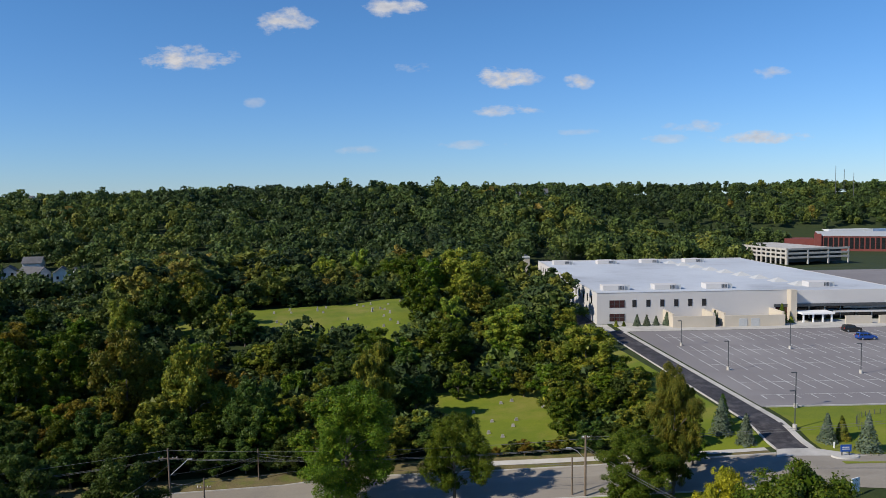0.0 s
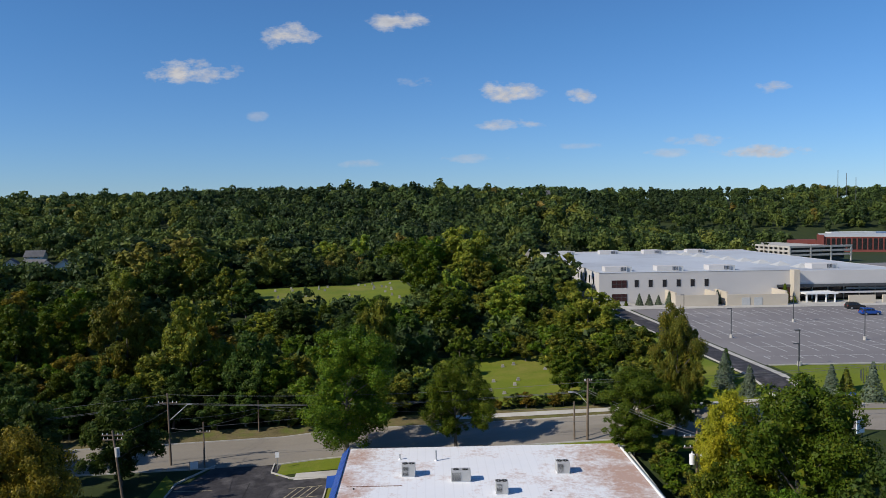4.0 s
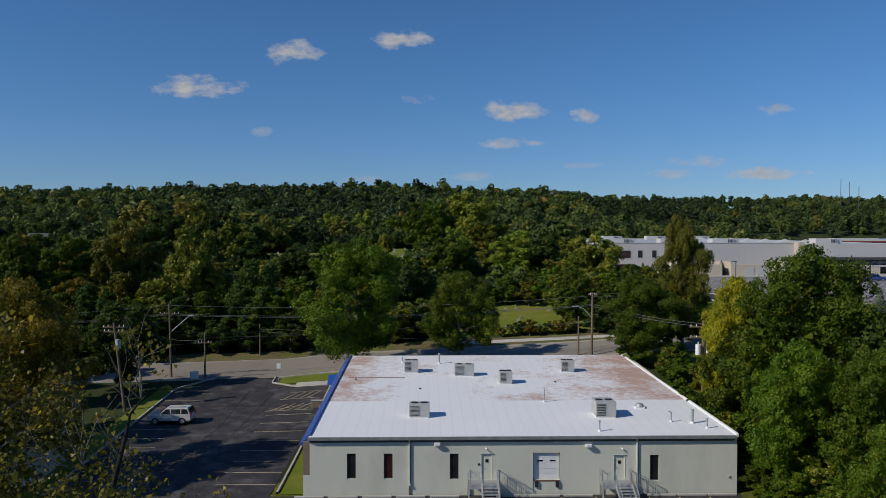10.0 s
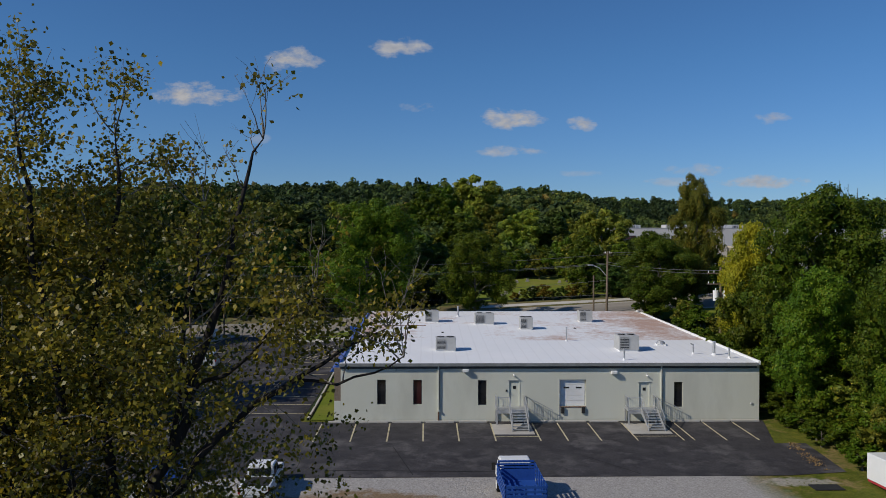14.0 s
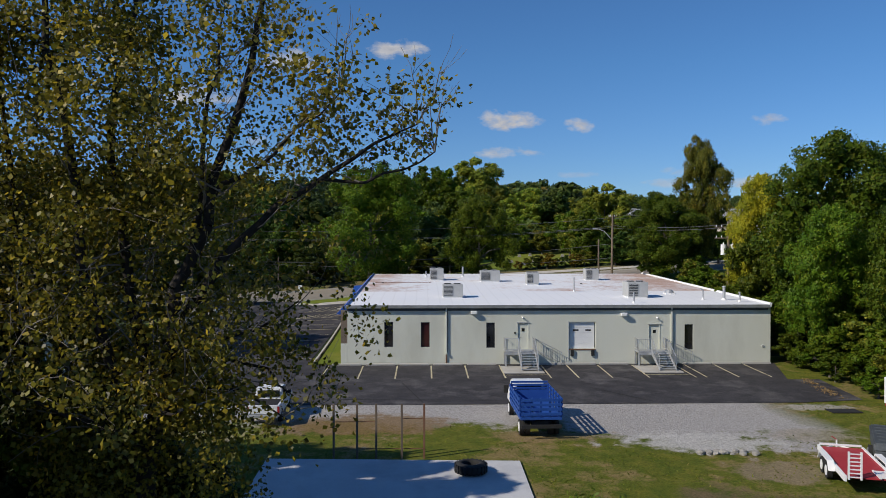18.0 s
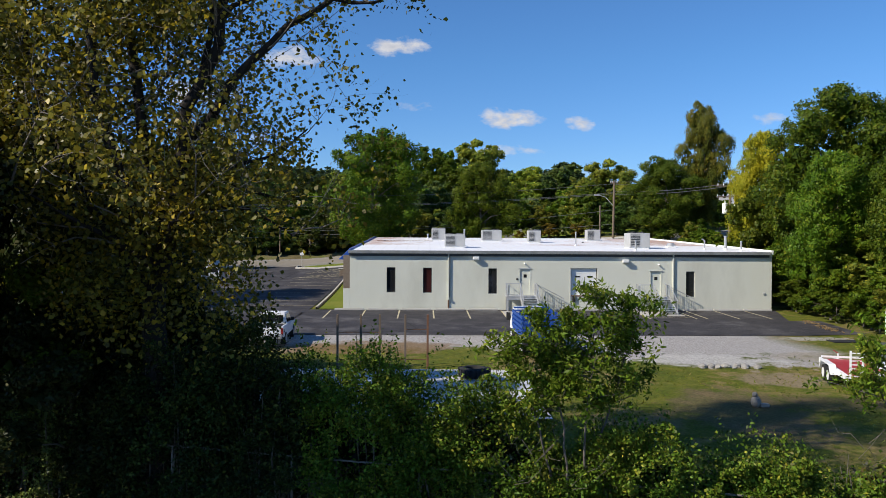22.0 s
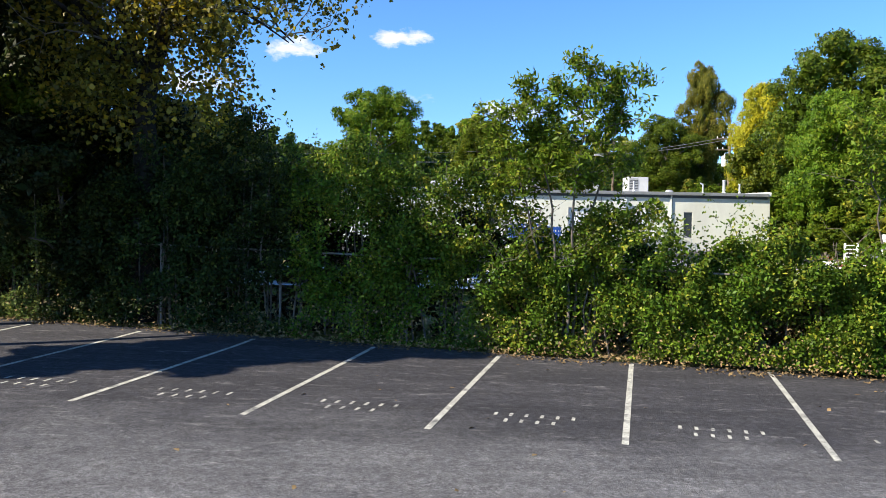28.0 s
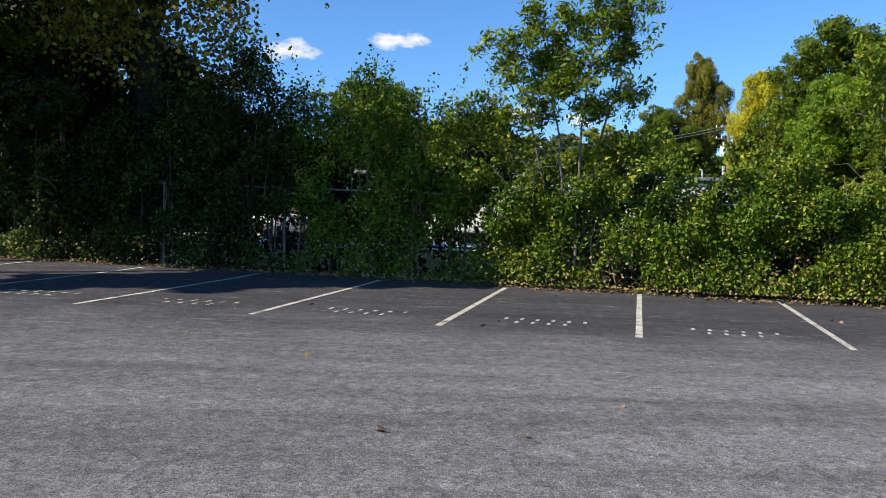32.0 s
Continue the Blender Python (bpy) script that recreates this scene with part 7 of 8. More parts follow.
def stake_truck(x, y, rz):
    c = empty("stake_truck", (x, y, gz(x, y) + 0.02), "white-cab truck with a bright blue stake bed", "truck", "", rz)
    k = part("cab", hull([(2.0, 0.75), (4.1, 0.75), (4.15, 1.35), (3.75, 1.45), (3.2, 2.15), (2.1, 2.2), (2.0, 1.5)], 0.98, 0.06, 0.08), CAR_WHITE, c)
    part("rear_window", boxm(1.95, 2.01, -0.7, 0.7, 1.55, 2.0), GLASS, k)
    side_panes(k, [(2.3, 3.3, 3.0, 2.3)], 0.98, 1.45, 2.0, 0.08)
    for s in (-1.2, 1.2):
        part("mirror", boxm(2.95, 3.08, s - 0.12, s + 0.12, 1.35, 1.8, bevel=0.02), BLACK, k)
    part("chassis", boxm(-2.0, 3.9, -0.42, 0.42, 0.55, 0.85), BLACK, c)
    bed = part("bed", boxm(-2.15, 1.9, -1.1, 1.1, 0.95, 1.1, bevel=0.02), BLUE, c, "blue steel platform")
    part("rear_bumper", boxm(-2.3, -2.16, -1.05, 1.05, 0.55, 0.72), BLACK, c)
    for s in (-1.08, 1.08):
        for q in range(6):
            part("stake", boxm(-2.05 + q * 0.77, -1.95 + q * 0.77, s - 0.035, s + 0.035, 1.1, 2.1), BLUE, bed)
        for q in range(4):
            part("rail", boxm(-2.12, 1.88, s - 0.06 if s < 0 else s + 0.04, s - 0.04 if s < 0 else s + 0.06, 1.2 + q * 0.24, 1.34 + q * 0.24), BLUE, bed)
    for q in range(5):
        part("stake", boxm(-2.16, -2.09, -0.98 + q * 0.47, -0.88 + q * 0.47, 1.1, 2.1), BLUE, bed)
    for q in range(4):
        part("rail", boxm(-2.19, -2.165, -1.08, 1.08, 1.2 + q * 0.24, 1.34 + q * 0.24), BLUE, bed)
    part("headboard", boxm(1.84, 1.92, -1.05, 1.05, 1.1, 1.75), BLUE, bed)
    for q in range(3):
        part("head_rail", boxm(1.84, 1.92, -1.05, 1.05, 1.8 + q * 0.17, 1.9 + q * 0.17), BLUE, bed)
    for wx, ws in ((-1.3, (-0.92, -0.62, 0.62, 0.92)), (3.2, (-0.88, 0.88))):
        for wy in ws:
            wheel(c, wx, wy, 0.42, 0.24, WHITE)


def trailer(x, y, rz):
    c = empty("flatbed_trailer", (x, y, gz(x, y) + 0.02), "red-decked equipment trailer with white frame and ramps", "trailer", "", rz)
    part("deck", boxm(-2.4, 2.4, -0.9, 0.9, 0.62, 0.68), RED, c, "red painted deck")
    for s in (-0.95, 0.95):
        part("side_rail", boxm(-2.5, 2.5, s - 0.05, s + 0.05, 0.5, 0.74, bevel=0.01), WHITE, c)
        f = part("fender", hull([(-1.1, 0.5), (-0.8, 0.9), (0.8, 0.9), (1.1, 0.5), (1.0, 0.5), (0.75, 0.84), (-0.75, 0.84), (-1.0, 0.5)], 0.14, 0.005), WHITE, c)
        f.location = (0, s * 1.21, 0)
        for wx in (-0.45, 0.42):
            wheel(c, wx, s * 1.21, 0.36, 0.2, WHITE)
    part("headboard", boxm(2.42, 2.52, -0.9, 0.9, 0.74, 0.82), WHITE, c)
    part("tongue", add_tube(tube((2.5, -0.7, 0.55), (3.6, 0, 0.5), 0.05), (2.5, 0.7, 0.55), (3.6, 0, 0.5), 0.05), WHITE, c)
    part("jack", tube((3.2, 0, 0.1), (3.2, 0, 0.85), 0.04), WHITE, c)
    # one ramp stands upright, the other lies folded on the deck
    r = part("ramp", boxm(-2.55, -2.47, 0.33, 0.4, 0.6, 1.75), WHITE, c, "upright white loading ramp")
    part("ramp_rail", boxm(-2.55, -2.47, 0.8, 0.87, 0.6, 1.75), WHITE, r)
    for q in range(7):
        part("rung", boxm(-2.54, -2.48, 0.4, 0.8, 0.68 + q * 0.16, 0.72 + q * 0.16), WHITE, r)
    r = part("ramp", boxm(-2.5, -1.35, -0.87, -0.8, 0.69, 0.75), WHITE, c, "folded white loading ramp")
    part("ramp_rail", boxm(-2.5, -1.35, -0.4, -0.33, 0.69, 0.75), WHITE, r)
    for q in range(7):
        part("rung", boxm(-2.42 + q * 0.16, -2.38 + q * 0.16, -0.8, -0.4, 0.69, 0.74), WHITE, r)
    part("jack_handle", tube((3.2, 0, 0.85), (3.2, 0.22, 1.0), 0.02), RED, c)


suv(-26.9, 78.7, 180, PALE_SILVER, "silver suv parked in the side lot")
pickup(-12.4, 43.3, 92)
stake_truck(2.6, 40.1, 91)
trailer(15.6, 31.8, 74)
for cx, cy, paint, lab in ((103.4, 174, BLUE, "blue car in the large lot"), (105.9, 184.5, BLACK, "black car in the large lot"), (66, 290, CAR_WHITE, "white car beside the building")):
    if cy < 200:
        suv(cx, cy, 0, paint, lab)

# ---- yard things ----
for k, x in enumerate((-7.75, -6.64, -5.73, -4.51, -3.44)):
    z = gz(x, 34.95)
    tagged(part("fence_post", boxm(-0.05, 0.05, -0.05, 0.05, -0.3, 2.62, bevel=0.01), WOOD if k < 4 else RUST, at=(x, 34.95 + 0.03 * (k % 3), z)), "weathered upright timber post in grass", "post", "yard posts")
for a, b, z in ((-7.7, -5.78, 1.75), (-4.46, -3.49, 1.9), (-7.7, -3.5, 0.45)):
    tagged(part("fence_wire", tube((a, 35.07, gz(a, 35) + z), (b, 35.07, gz(b, 35) + z), 0.02, seg=5), RUST), "thin rusty rail between the posts", "rail", "yard rails")


def big_tyre(x, y, r, w, lift):
    t = empty("tractor_tyre", (x, y, gz(x, y) + lift), "large black tractor tyre lying on concrete", "tyre", "tyres")
    bm = bmesh.new()
    seg = 28
    prof = [(r * 0.52, 0.02), (r * 0.7, 0.0), (r * 0.95, w * 0.12), (r, w * 0.5), (r * 0.95, w * 0.88), (r * 0.7, w), (r * 0.52, w * 0.96), (r * 0.58, w * 0.5)]
    rings = [[bm.verts.new((math.cos(a) * q, math.sin(a) * q, z)) for q, z in prof] for a in (2 * math.pi * k / seg for k in range(seg))]
    for k in range(seg):
        for i in range(len(prof)):
            j = (i + 1) % len(prof)
            bm.faces.new((rings[k][i], rings[(k + 1) % seg][i], rings[(k + 1) % seg][j], rings[k][j]))
    part("carcass", bm, BLACK, t, smooth=True)
    for k in range(22):
        a = 2 * math.pi * k / 22
        part("lug", add_box(bmesh.new(), r * 0.95, r * 1.03, -0.045, 0.045, w * 0.1, w * 0.9, m=Matrix.Rotation(a, 4, "Z")), BLACK, t)


big_tyre(-1.35, 32.6, 0.72, 0.45, 0.11)
big_tyre(-8.0, 26.9, 0.85, 0.5, 0.11)
# black hose across the slab
bm = bmesh.new()
prev = None
for k in range(40):
    u = k / 39
    p = (-4.6 + 5.4 * u, 27.6 + 0.35 * math.sin(u * 9) - 0.9 * abs(math.sin(u * 3.1)), gz(-2, 27.5) + 0.13)
    if prev:
        add_tube(bm, prev, p, 0.03, seg=5)
    prev = p
tagged(part("hose", bm, BLACK), "black hose lying across the slab", "hose")


def yard_grass():
    """Blades and weeds on the yard's grass, none on the slab, the gravel or the bare earth."""
    rng = np.random.default_rng(61)
    n = 42000
    x, y = rng.uniform(-18, 27, n), rng.uniform(16.5, 45, n)
    patchy = np.sin(x * 0.9 + 1.4 * np.sin(y * 0.6)) + np.sin(y * 1.1 - 0.7 * x) + np.sin(x * 2.3 + y * 1.9)
    ok = (patchy > rng.uniform(-2.2, 1.8, n)) & ~((x > -11) & (x < 1.2) & (y > 25.3) & (y < 34.9)) & ((y < 37.5 + rng.normal(0, 1.0, n)) | (x > 19.5)) & (rng.random(n) < np.where(y > 33, 0.5, 0.8))
    ok &= ((x - 8.3) / 3.0) ** 2 + ((y - 27) / 4.6) ** 2 > rng.uniform(0.6, 1.3, n)
    ok &= ((x - 10.4) / 4.4) ** 2 + ((y - 37.3) / 2.0) ** 2 > rng.uniform(0.5, 1.2, n)
    x, y = x[ok], y[ok]
    n = len(x)
    z = np.array([gz(a, b) for a, b in zip(x, y)])
    a = rng.uniform(0, 6.283, n)
    h = rng.uniform(0.03, 0.08, n) * np.where(rng.random(n) < 0.03, 2.2, 1.0)
    w = rng.uniform(0.03, 0.06, n)
    base = np.stack([x, y, z - 0.01], 1)
    side = np.stack([np.cos(a) * w, np.sin(a) * w, np.zeros(n)], 1)
    tip = base + np.stack([rng.normal(0, 0.06, n), rng.normal(0, 0.06, n), h], 1)
    tagged(new("yard_grass", quad_mesh("yard_grass", np.stack([base - side, base + side, tip], 1), LEAF["grass"])), "rough tufts of grass and weeds in the yard", "grass", kind="stuff")


yard_grass()


def leaf_litter():
    """Dry leaves drifted along the rear asphalt's edge."""
    rng = np.random.default_rng(63)
    n = 900
    u = rng.random(n)
    x = 23.9 - 0.7 * u + rng.normal(0, 0.22, n)
    y = 53.0 - 6.5 * u
    ok = np.sin(y * 2.1) + np.sin(y * 5.3 + 1) > rng.uniform(-1.6, 1.0, n)
    x, y = x[ok], y[ok]
    pos = np.stack([x, y, [gz(a, b) + 0.07 for a, b in zip(x, y)]], 1)
    co = leaves(rng, pos, np.tile((0.0, -0.2, 1.0), (len(x), 1)), 0.14, 0.4, 0.7)
    tagged(new("leaf_litter", quad_mesh("leaf_litter", co, DRY_LEAF)), "pale dry leaves along the asphalt edge", "leaves", kind="stuff")


leaf_litter()


def rock(x, y, r, label, group="rocks"):
    rr = random.Random(int(x * 100 + y * 37))
    bm = bmesh.new()
    bmesh.ops.create_icosphere(bm, subdivisions=2, radius=r)
    for v in bm.verts:
        v.co *= 1 + rr.uniform(-0.2, 0.2)
        v.co.z *= 0.62
    tagged(part("rock", bm, ROCK, at=(x, y, gz(x, y) + r * 0.35)), label, "rock", group)


for k in range(16):
    rock(10.0 + 0.17 * k + random.uniform(-0.1, 0.1), 35.4 + random.uniform(-0.35, 0.35), random.uniform(0.1, 0.22), "pale rough rock in a small pile", "rock pile")
s = empty("garden_stone", (9.3, 27.7, gz(9.3, 27.7)), "small weathered stone ornament in the grass", "stone")
bm = bmesh.new()
bmesh.ops.create_icosphere(bm, subdivisions=2, radius=0.2, matrix=Matrix.Translation((0, 0, 0.2)) @ Matrix.Diagonal((1, 0.9, 1.2, 1)))
bmesh.ops.create_icosphere(bm, subdivisions=2, radius=0.11, matrix=Matrix.Translation((-0.05, 0, 0.48)))
part("stone", bm, ROCK, s)
part("base_stone", boxm(0.15, 0.5, -0.12, 0.12, 0, 0.14, bevel=0.04), ROCK, s)
# grey covered trailer, white box trailer, steel plate, blue skip
b = empty("covered_trailer", (19.0, 34.4, gz(19, 34.4)), "dark grey hard-covered utility trailer beside the red trailer", "trailer", "", 62)
part("hull", boxm(-2.2, 2.2, -0.9, 0.9, 0.3, 0.8, bevel=0.05), TARP, b)
part("cover", hull([(-2.25, 0.8), (2.25, 0.8), (2.05, 1.12), (-2.05, 1.12)], 0.95, 0.06, 0.2), TARP, b, "ribbed dark grey cover")
for q in range(7):
    part("rib", tube((-1.95 + q * 0.65, -0.74, 1.125), (-1.95 + q * 0.65, 0.74, 1.125), 0.025), TARP, b)
for q in (-0.98, 0.98):
    wheel(b, -0.2, q, 0.3)
b = empty("box_trailer", (25.75, 43.0, gz(24, 43)), "tall white enclosed box trailer at the lot's edge", "trailer", "", 4)
part("box", boxm(-1.2, 2.6, -1.2, 1.2, 0.35, 1.95, bevel=0.04), CAR_WHITE, b)
part("skirt", boxm(-1.15, 2.55, -1.15, 1.15, 0.2, 0.35), RED, b)
for wx in (0.2, 1.1):
    wheel(b, wx, -1.1, 0.36)
    wheel(b, wx, 1.1, 0.36)
tagged(part("steel_plate", boxm(-0.9, 0.9, -0.5, 0.5, 0.0, 0.05), BLACK, at=(21.6, 43.4, gz(21.6, 43.4) + 0.01)), "dark steel plate lying in the grass", "plate")
b = empty("dumpster", (-18.6, 45.8, gz(-18.6, 45.8) + 0.03), "blue steel dumpster at the lot's edge", "dumpster")
part("bin", hull([(-0.9, 0.15), (0.9, 0.15), (1.0, 1.3), (-1.0, 1.3)], 0.7, 0.03), BLUE, b)
part("lid", boxm(-1.02, 1.02, -0.75, 0.75, 1.3, 1.38, bevel=0.02), BLACK, b)
for q in (-0.6, 0.6):
    part("rib", boxm(q - 0.05, q + 0.05, -0.76, 0.76, 0.2, 1.28), BLUE, b)
b = empty("shed", (-38.5, 61.5, gz(-36, 64)), "low grey flat-roofed shed among trees", "shed")
part("wall", boxm(0, 6, 0, 7.5, -0.3, 3.2), TAN_WALL, b)
part("roof", boxm(-0.3, 6.3, -0.3, 7.8, 3.2, 3.45), TRIM_DARK, b)
part("door", boxm(6.0, 6.05, 2.5, 3.5, 0, 2.1), TRIM_GREY, b)


# ---- poles and wires ----
def pole(x, y, top, r=0.15, lean=(0, 0), arms=(), label="weathered wooden utility pole"):
    z = gz(x, y)
    p = empty("utility_pole", (x, y, z), label, "utility pole", "utility poles")
    h = top - z
    part("shaft", tube((0, 0, -0.5), (lean[0], lean[1], h), r, r * 0.7, seg=10), WOOD, p)
    for dz, half in arms:
        a = part("crossarm", boxm(lean[0] - half, lean[0] + half, lean[1] - 0.06, lean[1] + 0.06, h - dz - 0.06, h - dz + 0.06), WOOD, p)
        for u in (-0.9, -0.5, 0.5, 0.9):
            part("insulator", tube((lean[0] + half * u, lean[1], h - dz + 0.06), (lean[0] + half * u, lean[1], h - dz + 0.26), 0.05, 0.03), WHITE, a)
    return p, h


p, h = pole(20.4, 94.8, 14.3, 0.17, (0.1, 0), ((0.3, 0.5),), "tall wooden utility pole with a street light")
part("lamp_arm", add_tube(tube((0, 0, h - 3.2), (-0.9, 0.3, h - 2.1), 0.04), (-0.9, 0.3, h - 2.1), (-1.7, 0.6, h - 1.8), 0.04), STEEL, p)
part("lamp_head", boxm(-2.3, -1.6, 0.45, 0.75, h - 1.9, h - 1.72, bevel=0.05), STEEL, p)
pole(18.9, 95.6, 11.2, 0.13)
p, h = pole(-33.6, 98.6, 12.6, 0.16, (-0.2, 0), ((1.3, 1.3),), "tall wooden utility pole with a street light")
part("lamp_arm", tube((0, 0, h - 3.6), (2.3, 0.2, h - 1.6), 0.05), STEEL, p)
part("lamp_head", boxm(2.2, 2.9, 0.05, 0.35, h - 1.65, h - 1.48, bevel=0.05), STEEL, p)
pole(-28.9, 97.4, 9.0, 0.12, (0, 0), ((1.3, 0.9),))
pole(-24.6, 109.9, 8.6, 0.1)
p, h = pole(-33.4, 83.0, 12.0, 0.16, (-1.4, 0.6), ((0.5, 1.2), (1.0, 1.1)), "leaning wooden utility pole with a transformer")
part("transformer", tube((-0.75, 0.2, h - 2.8), (-0.8, 0.2, h - 1.8), 0.26, seg=14), TRIM_GREY, p)
p, h = pole(27.6, 75.6, 13.0, 0.17, (0, 0), ((0.6, 1.4), (1.7, 1.4)), "wooden utility pole with two pale transformers")
for s in (-0.55, 0.55):
    t = part("transformer", tube((s, -0.1, h - 3.4), (s, -0.1, h - 2.35), 0.27, seg=16), WHITE, p, "pale grey transformer can")
    part("bushing", tube((s, -0.1, h - 2.35), (s, -0.1, h - 2.1), 0.06), WHITE, t)


def wire(a, b, sag, r=0.022):
    cu = bpy.data.curves.new("power_line", "CURVE")
    cu.dimensions, cu.bevel_depth, cu.bevel_resolution = "3D", r, 1
    sp = cu.splines.new("POLY")
    n = 24
    sp.points.add(n)
    for k in range(n + 1):
        u = k / n
        p = Vector(a).lerp(Vector(b), u)
        sp.points[k].co = (p.x, p.y, p.z - 4 * sag * u * (1 - u), 1)
    cu.materials.append(BLACK_WIRE)
    tagged(new("power_line", cu), "thin sagging overhead power line", "cable", "power lines")


BLACK_WIRE = surface("cable", (0.12, 0.12, 0.12), (0.16, 0.16, 0.16), 1.0, 0.6, 5.0, 0.0, 0.0)
for dz in (0.1, 1.2, 1.35):
    wire((-33.8, 98.6, 12.5 - dz), (20.5, 94.8, 14.0 - dz), 0.8)
    wire((-33.8, 98.6, 12.5 - dz), (-95, 84, 11.5 - dz), 0.9)
for dz in (3.4, 5.2):
    wire((-33.7, 98.6, 12.5 - dz), (-24.6, 109.9, 8.5 - dz * 0.3), 0.3)
    wire((20.5, 94.8, 14.0 - dz), (-24.6, 109.9, 8.5 - dz * 0.2), 0.7)
for dz in (0.1, 0.4):
    wire((20.5, 94.8, 14.2 - dz), (75, 89, 19 - dz), 0.9)
    wire((27.6, 75.6, 12.8 - dz), (20.5, 94.8, 13.0 - dz), 0.3)
wire((-28.9, 97.4, 8.2), (-33.7, 98.6, 8.0), 0.2)
wire((-28.9, 97.4, 8.4), (10, 112, 9.0), 0.6)
wire((-34.7, 83.6, 11.5), (-33.7, 98.6, 10.5), 0.3)


def lot_lamp(x, y, rz):
    z = gz(x, y)
    p = empty("lot_lamp", (x, y, z), "dark steel parking-lot lamp on a concrete base", "lamp post", "lot lamps", rz)
    part("base", tube((0, 0, -0.1), (0, 0, 0.75), 0.32, seg=12), CONCRETE, p)
    part("shaft", boxm(-0.055, 0.055, -0.055, 0.055, 0.75, 5.8), TRIM_DARK, p)
    part("head", boxm(-0.8, 0.1, -0.15, 0.15, 5.72, 5.88, bevel=0.03), TRIM_DARK, p)


for x, y in ((59.6, 119), (54.8, 109.5), (59.5, 146), (58.7, 171), (81, 165), (83, 141), (110, 141), (110, 165)):
    lot_lamp(x, y, 0)


# ---- spruces, shrubs and signs by the drive ----
def spruce(x, y, h, colour="blue"):
    rng = np.random.default_rng(int(x * 10 + y))
    t = empty("spruce", (x, y, gz(x, y)), "small blue-grey spruce on the lawn" if colour == "blue" else "small brownish conifer on the lawn", "tree", "spruces")
    n = 1500
    z = rng.random(n) ** 1.4
    tier = np.round(z * 9) / 9
    r = (1 - tier) * h * 0.34 * rng.uniform(0.45, 1.05, n) + 0.08
    a = rng.uniform(0, 6.283, n)
    pos = np.stack([np.cos(a) * r, np.sin(a) * r, 0.25 + z * (h - 0.3) - r * 0.18], 1)
    o = new("crown", quad_mesh("crown", leaves(rng, pos, np.stack([np.cos(a), np.sin(a), np.full(n, 0.7)], 1), 0.42, 0.45, 0.4), LEAF[colour]))
    o.parent = t
    part("trunk", tube((0, 0, -0.2), (0, 0, h * 0.9), 0.12, 0.03), BARK, t)


for x, y, h, c in ((57.6, 105.6, 4.2, "blue"), (60.2, 106.4, 3.4, "olive"), (61.2, 101.6, 5.4, "blue"), (46.2, 106.5, 4.4, "blue"), (44.0, 110, 5.2, "blue"), (45.4, 113, 4.6, "dark"), (56.2, 198.5, 3.2, "blue"), (58.8, 198.5, 3.0, "blue"), (61.4, 198.8, 2.6, "blue"), (64.2, 198.6, 3.6, "blue"), (77.2, 199, 3.8, "blue"), (95.5, 199.5, 5.2, "green"), (50.5, 198, 1.6, "lime"), (52.6, 198.2, 1.3, "green"), (97.8, 199, 1.8, "lime")):
    spruce(x, y, h, c)
s = empty("lot_sign", (56.9, 99.6, gz(56.9, 99.6)), "low blue sign on a pale stone bed", "sign")
bm = bmesh.new()
bmesh.ops.create_cone(bm, cap_ends=True, segments=20, radius1=2.0, radius2=1.8, depth=0.3, matrix=Matrix.Translation((0, 0, 0.12)) @ Matrix.Diagonal((1, 0.6, 1, 1)))
part("stone_bed", bm, CONCRETE, s)
for q in (-0.5, 0.5):
    part("post", boxm(q - 0.06, q + 0.06, -0.06, 0.06, 0.2, 1.5), TRIM_DARK, s)
bd = part("board", boxm(-0.75, 0.75, -0.12, -0.062, 0.8, 1.75), BLUE, s)
for q in range(2):
    part("writing_bar", boxm(-0.55, 0.45, -0.135, -0.122, 1.1 + q * 0.26, 1.2 + q * 0.26), WHITE, bd)
s = empty("roadside_sign", (52.2, 89.0, gz(52.2, 89)), "white roadside sign panel on posts", "sign", "", 25)
part("panel", boxm(-0.7, 0.7, -0.06, 0.06, 0.6, 2.4), WHITE, s)
part("emblem", boxm(-0.35, 0.35, -0.075, -0.062, 1.2, 1.7), TRIM_GREY, s)
for q in (-0.5, 0.5):
    part("post", boxm(q - 0.05, q + 0.05, 0.062, 0.15, -0.2, 2.2), TRIM_DARK, s)
tagged(part("bollard", tube((0, 0, -0.1), (0, 0, 0.9), 0.1), WHITE, at=(57.3, 103.2, gz(57.3, 103.2))), "small white bollard on the lawn", "bollard")
f = empty("tennis_fence", (64, 108, gz(64, 108)), "green mesh fence curving round the lawn", "fence")
for k in range(14):
    a = math.pi * (0.5 + k / 26)
    x, y = 9 + math.cos(a) * 9, math.sin(a) * 7
    part("post", tube((x, y, -0.2), (x, y, 1.6), 0.05), TRIM_DARK, f)
s = empty("street_sign", (-19.2, 96.0, gz(-19.2, 96)), "small white street sign on a post", "sign")
part("post", tube((0, 0, -0.2), (0, 0, 2.3), 0.035), STEEL, s)
part("plate", boxm(-0.25, 0.25, -0.05, -0.036, 1.6, 2.3), WHITE, s)
s = empty("yard_sign", (-29.9, 96.2, gz(-29.9, 96.2)), "white panel sign by the lot entrance", "sign", "", 30)
part("panel", boxm(-0.5, 0.5, -0.04, 0.04, 0.3, 1.3), WHITE, s)
part("post", boxm(-0.55, -0.5, -0.04, 0.04, -0.2, 1.4), WOOD, s)


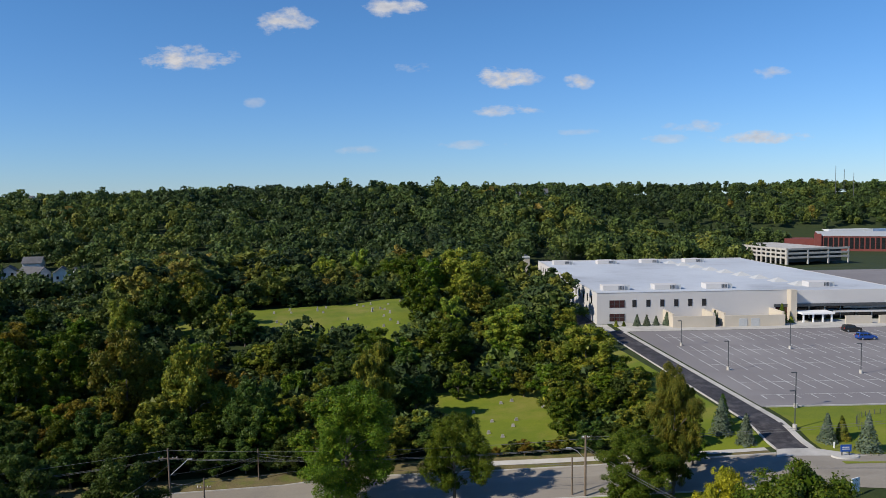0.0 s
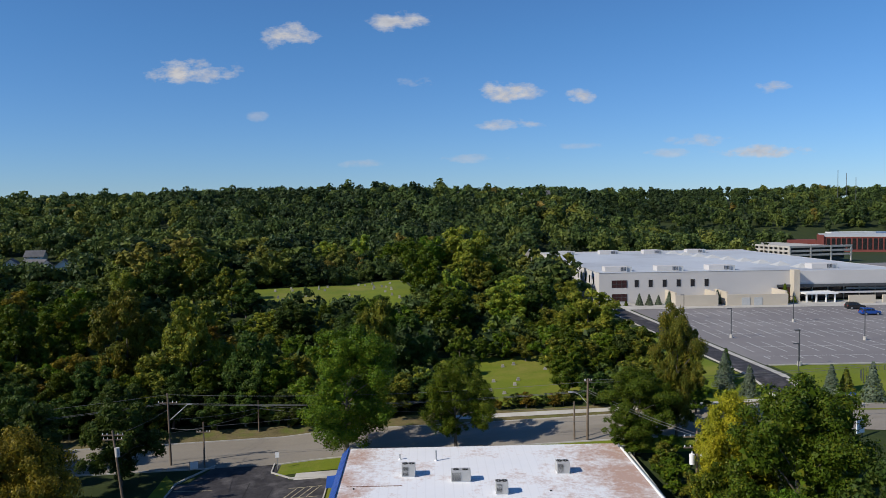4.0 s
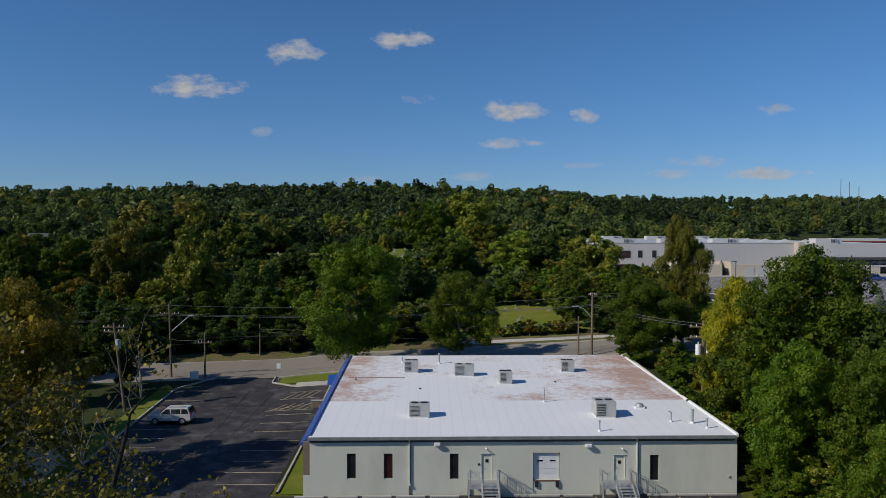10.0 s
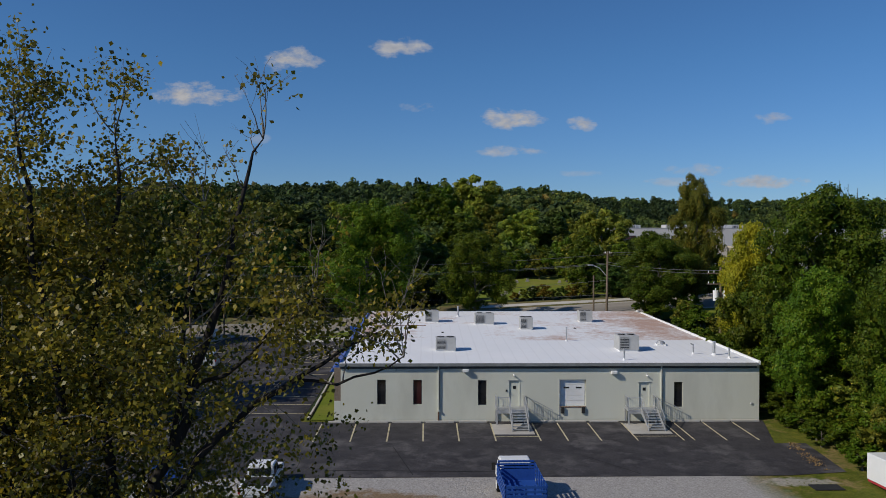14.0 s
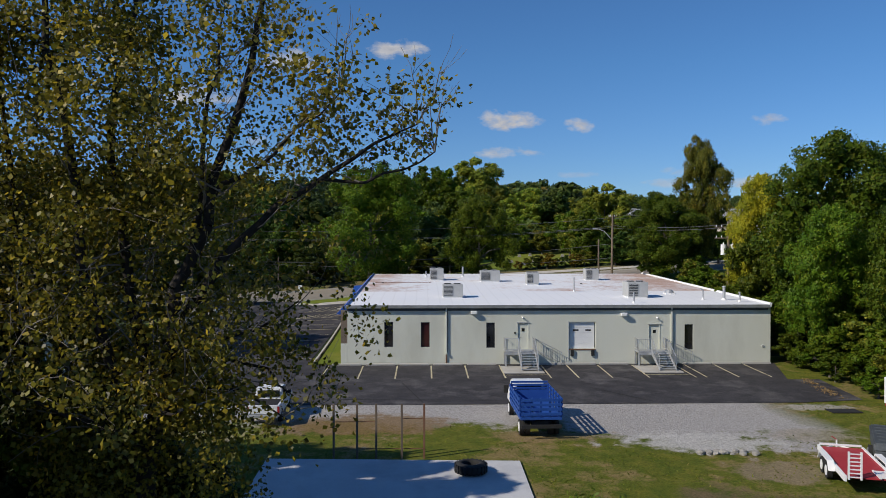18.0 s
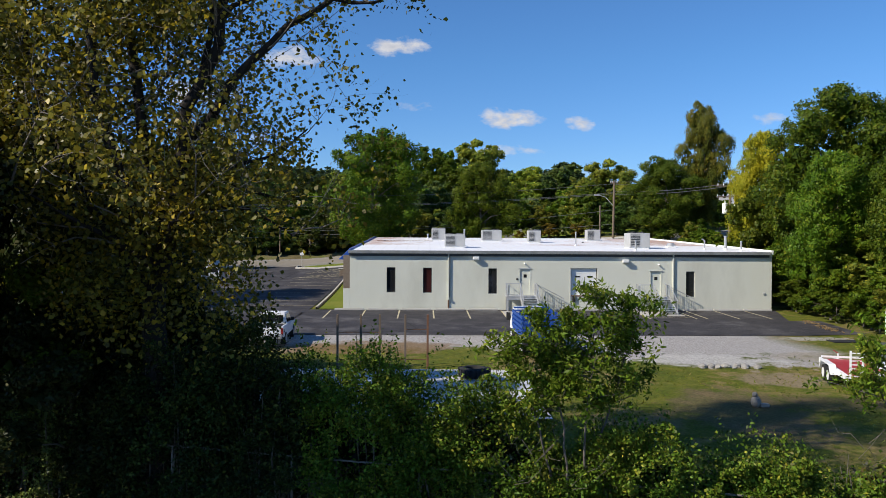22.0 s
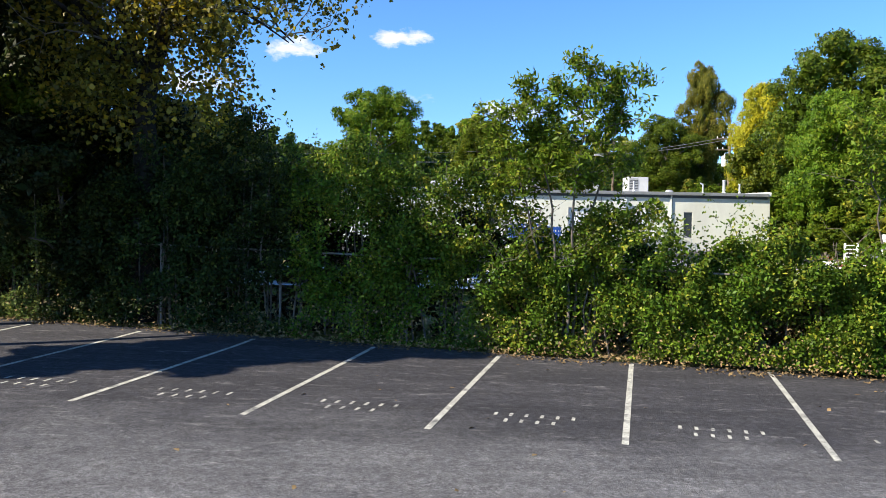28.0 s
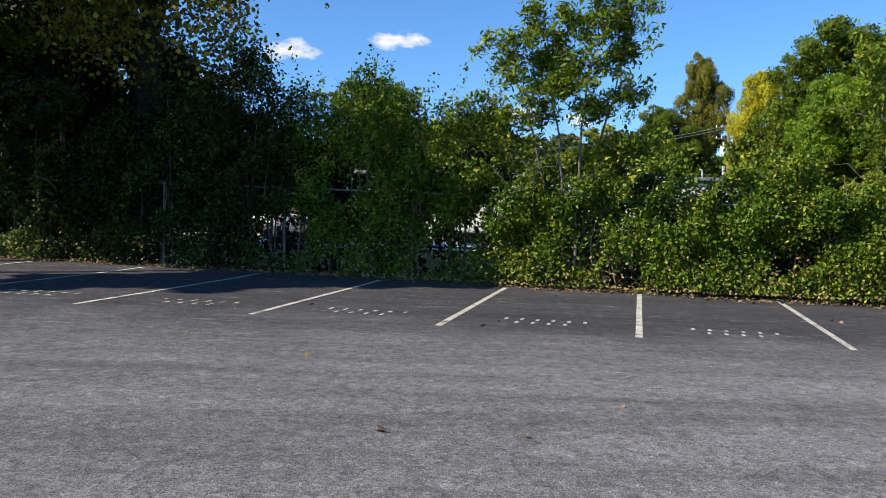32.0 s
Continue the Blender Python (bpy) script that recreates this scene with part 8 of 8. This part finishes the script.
# ---- cemetery stones ----
def headstone(x, y, h, kind):
    s = empty("headstone", (x, y, gz(x, y) + 0.08), "pale weathered headstone on the grass", "headstone", "headstones", random.uniform(-15, 15))
    part("base", boxm(-0.32, 0.32, -0.2, 0.2, -0.1, 0.14, bevel=0.02), ROCK, s)
    if kind:
        part("obelisk", tube((0, 0, 0.18), (0, 0, h * 1.7), 0.26, 0.1, seg=4), ROCK, s)
    else:
        part("slab", boxm(-0.24, 0.24, -0.08, 0.08, 0.14, h, bevel=0.05), ROCK, s)


rr = random.Random(17)
for k in range(34):
    x = rr.uniform(-52, -6)
    y = rr.uniform(178 - 0.16 * (x + 58), 194 + 0.3 * (x + 62))
    headstone(x, y, rr.uniform(0.4, 0.75), k % 6 == 0)
for k in range(10):
    headstone(rr.uniform(8, 21), rr.uniform(113, 136), rr.uniform(0.35, 0.6), False)


# ---- far houses and masts ----
def house(x, y, w, d, h, rz, wall, roof):
    """Ridge along local x, gable ends at both sides, a roof with real thickness."""
    o = empty("house", (x, y, gz(x, y)), "white-sided house with a grey gable roof", "house", "far houses", rz)
    rise = d * 0.36
    bm = bmesh.new()
    ring = [(-d / 2, -1.5), (d / 2, -1.5), (d / 2, h), (0, h + rise), (-d / 2, h)]
    ends = [[bm.verts.new((sx * w / 2, p, z)) for p, z in ring] for sx in (-1, 1)]
    bm.faces.new(ends[0][::-1])
    bm.faces.new(ends[1])
    for k in range(5):
        bm.faces.new((ends[0][k], ends[0][(k + 1) % 5], ends[1][(k + 1) % 5], ends[1][k]))
    part("wall", bm, wall, o)
    e = 0.5
    for sy in (-1, 1):
        bm = bmesh.new()
        lo = (sy * (d / 2 + e), h - e * rise / (d / 2) + 0.02)
        vs = [bm.verts.new((sx * (w / 2 + e), p, z + up)) for up in (0, 0.22) for sx, (p, z) in ((-1, lo), (1, lo), (1, (0, h + rise + 0.02)), (-1, (0, h + rise + 0.02)))]
        for f in ((0, 1, 2, 3), (7, 6, 5, 4), (0, 4, 5, 1), (1, 5, 6, 2), (2, 6, 7, 3), (3, 7, 4, 0)):
            bm.faces.new([vs[i] for i in f])
        bmesh.ops.recalc_face_normals(bm, faces=bm.faces)
        part("roof", bm, roof, o)
    for z in (1.0, 3.4):
        if z > h - 1.2:
            continue
        for q in range(3):
            u = -w / 2 + 1.0 + q * (w - 3) / 2
            part("window", boxm(u, u + 1.0, -d / 2 - 0.06, -d / 2 - 0.005, z, z + 1.3), GLASS, o)
        for q in (-d / 4 - 0.5, d / 4 - 0.5):
            part("window", boxm(w / 2 + 0.005, w / 2 + 0.06, q, q + 1.0, z, z + 1.3), GLASS, o)
    part("door", boxm(-0.5, 0.5, -d / 2 - 0.08, -d / 2 - 0.062, 0, 2.1), TRIM_DARK, o)


GREY_ROOF = surface("grey_shingle", (0.085, 0.085, 0.09), (0.13, 0.13, 0.135), 0.5, 0.9, 4.0, 0.2, 0.0)
SIDING = surface("pale_siding", (0.62, 0.61, 0.58), (0.7, 0.69, 0.66), 0.3, 0.9, 4.0, 0.05, 0.0)
for x, y, w, d, h, rz in HOUSES:
    house(x, y, w, d, h, rz, SIDING, GREY_ROOF)
for x, h in ((382.5, 27), (390.5, 24), (399.5, 20)):
    m = empty("radio_mast", (x, 700, 42.5), "thin distant radio mast on the ridge", "mast", "radio masts")
    part("lattice", tube((0, 0, -4), (0, 0, h), 0.34, 0.24, seg=4), TRIM_DARK, m)


# ---- litter ----
def litter():
    rng = np.random.default_rng(3)
    n = 4200
    x = rng.uniform(-22, 12, n)
    y = np.array([fence_y(v) for v in x]) - 0.45 + rng.normal(0, 0.2, n) + 0.15 * np.sin(x * 1.7)
    z = np.array([gz(a, b) for a, b in zip(x, y)]) + rng.uniform(0.03, 0.07, n)
    co = leaves(rng, np.stack([x, y, z], 1), np.tile((0, 0, 1.0), (n, 1)), 0.072, 0.6, 0.4)
    tagged(new("leaf_litter", quad_mesh("leaf_litter", co, DRY_LEAF)), "dry brown leaves gathered along the fence", "leaf litter", kind="stuff")
    n = 75
    x, y = rng.uniform(-13, 7, n), rng.uniform(1.5, 13, n)
    for a, b in zip(x, y):
        me = quad_mesh("fallen_leaf", leaves(rng, np.zeros((1, 3)), np.array(((0, 0, 1.0),)), 0.09, 0.7, 0.25), DRY_LEAF)
        o = tagged(new("fallen_leaf", me), "single dry leaf lying on asphalt", "leaf", "fallen leaves")
        o.location = (a, b, gz(a, b) + 0.035)


litter()
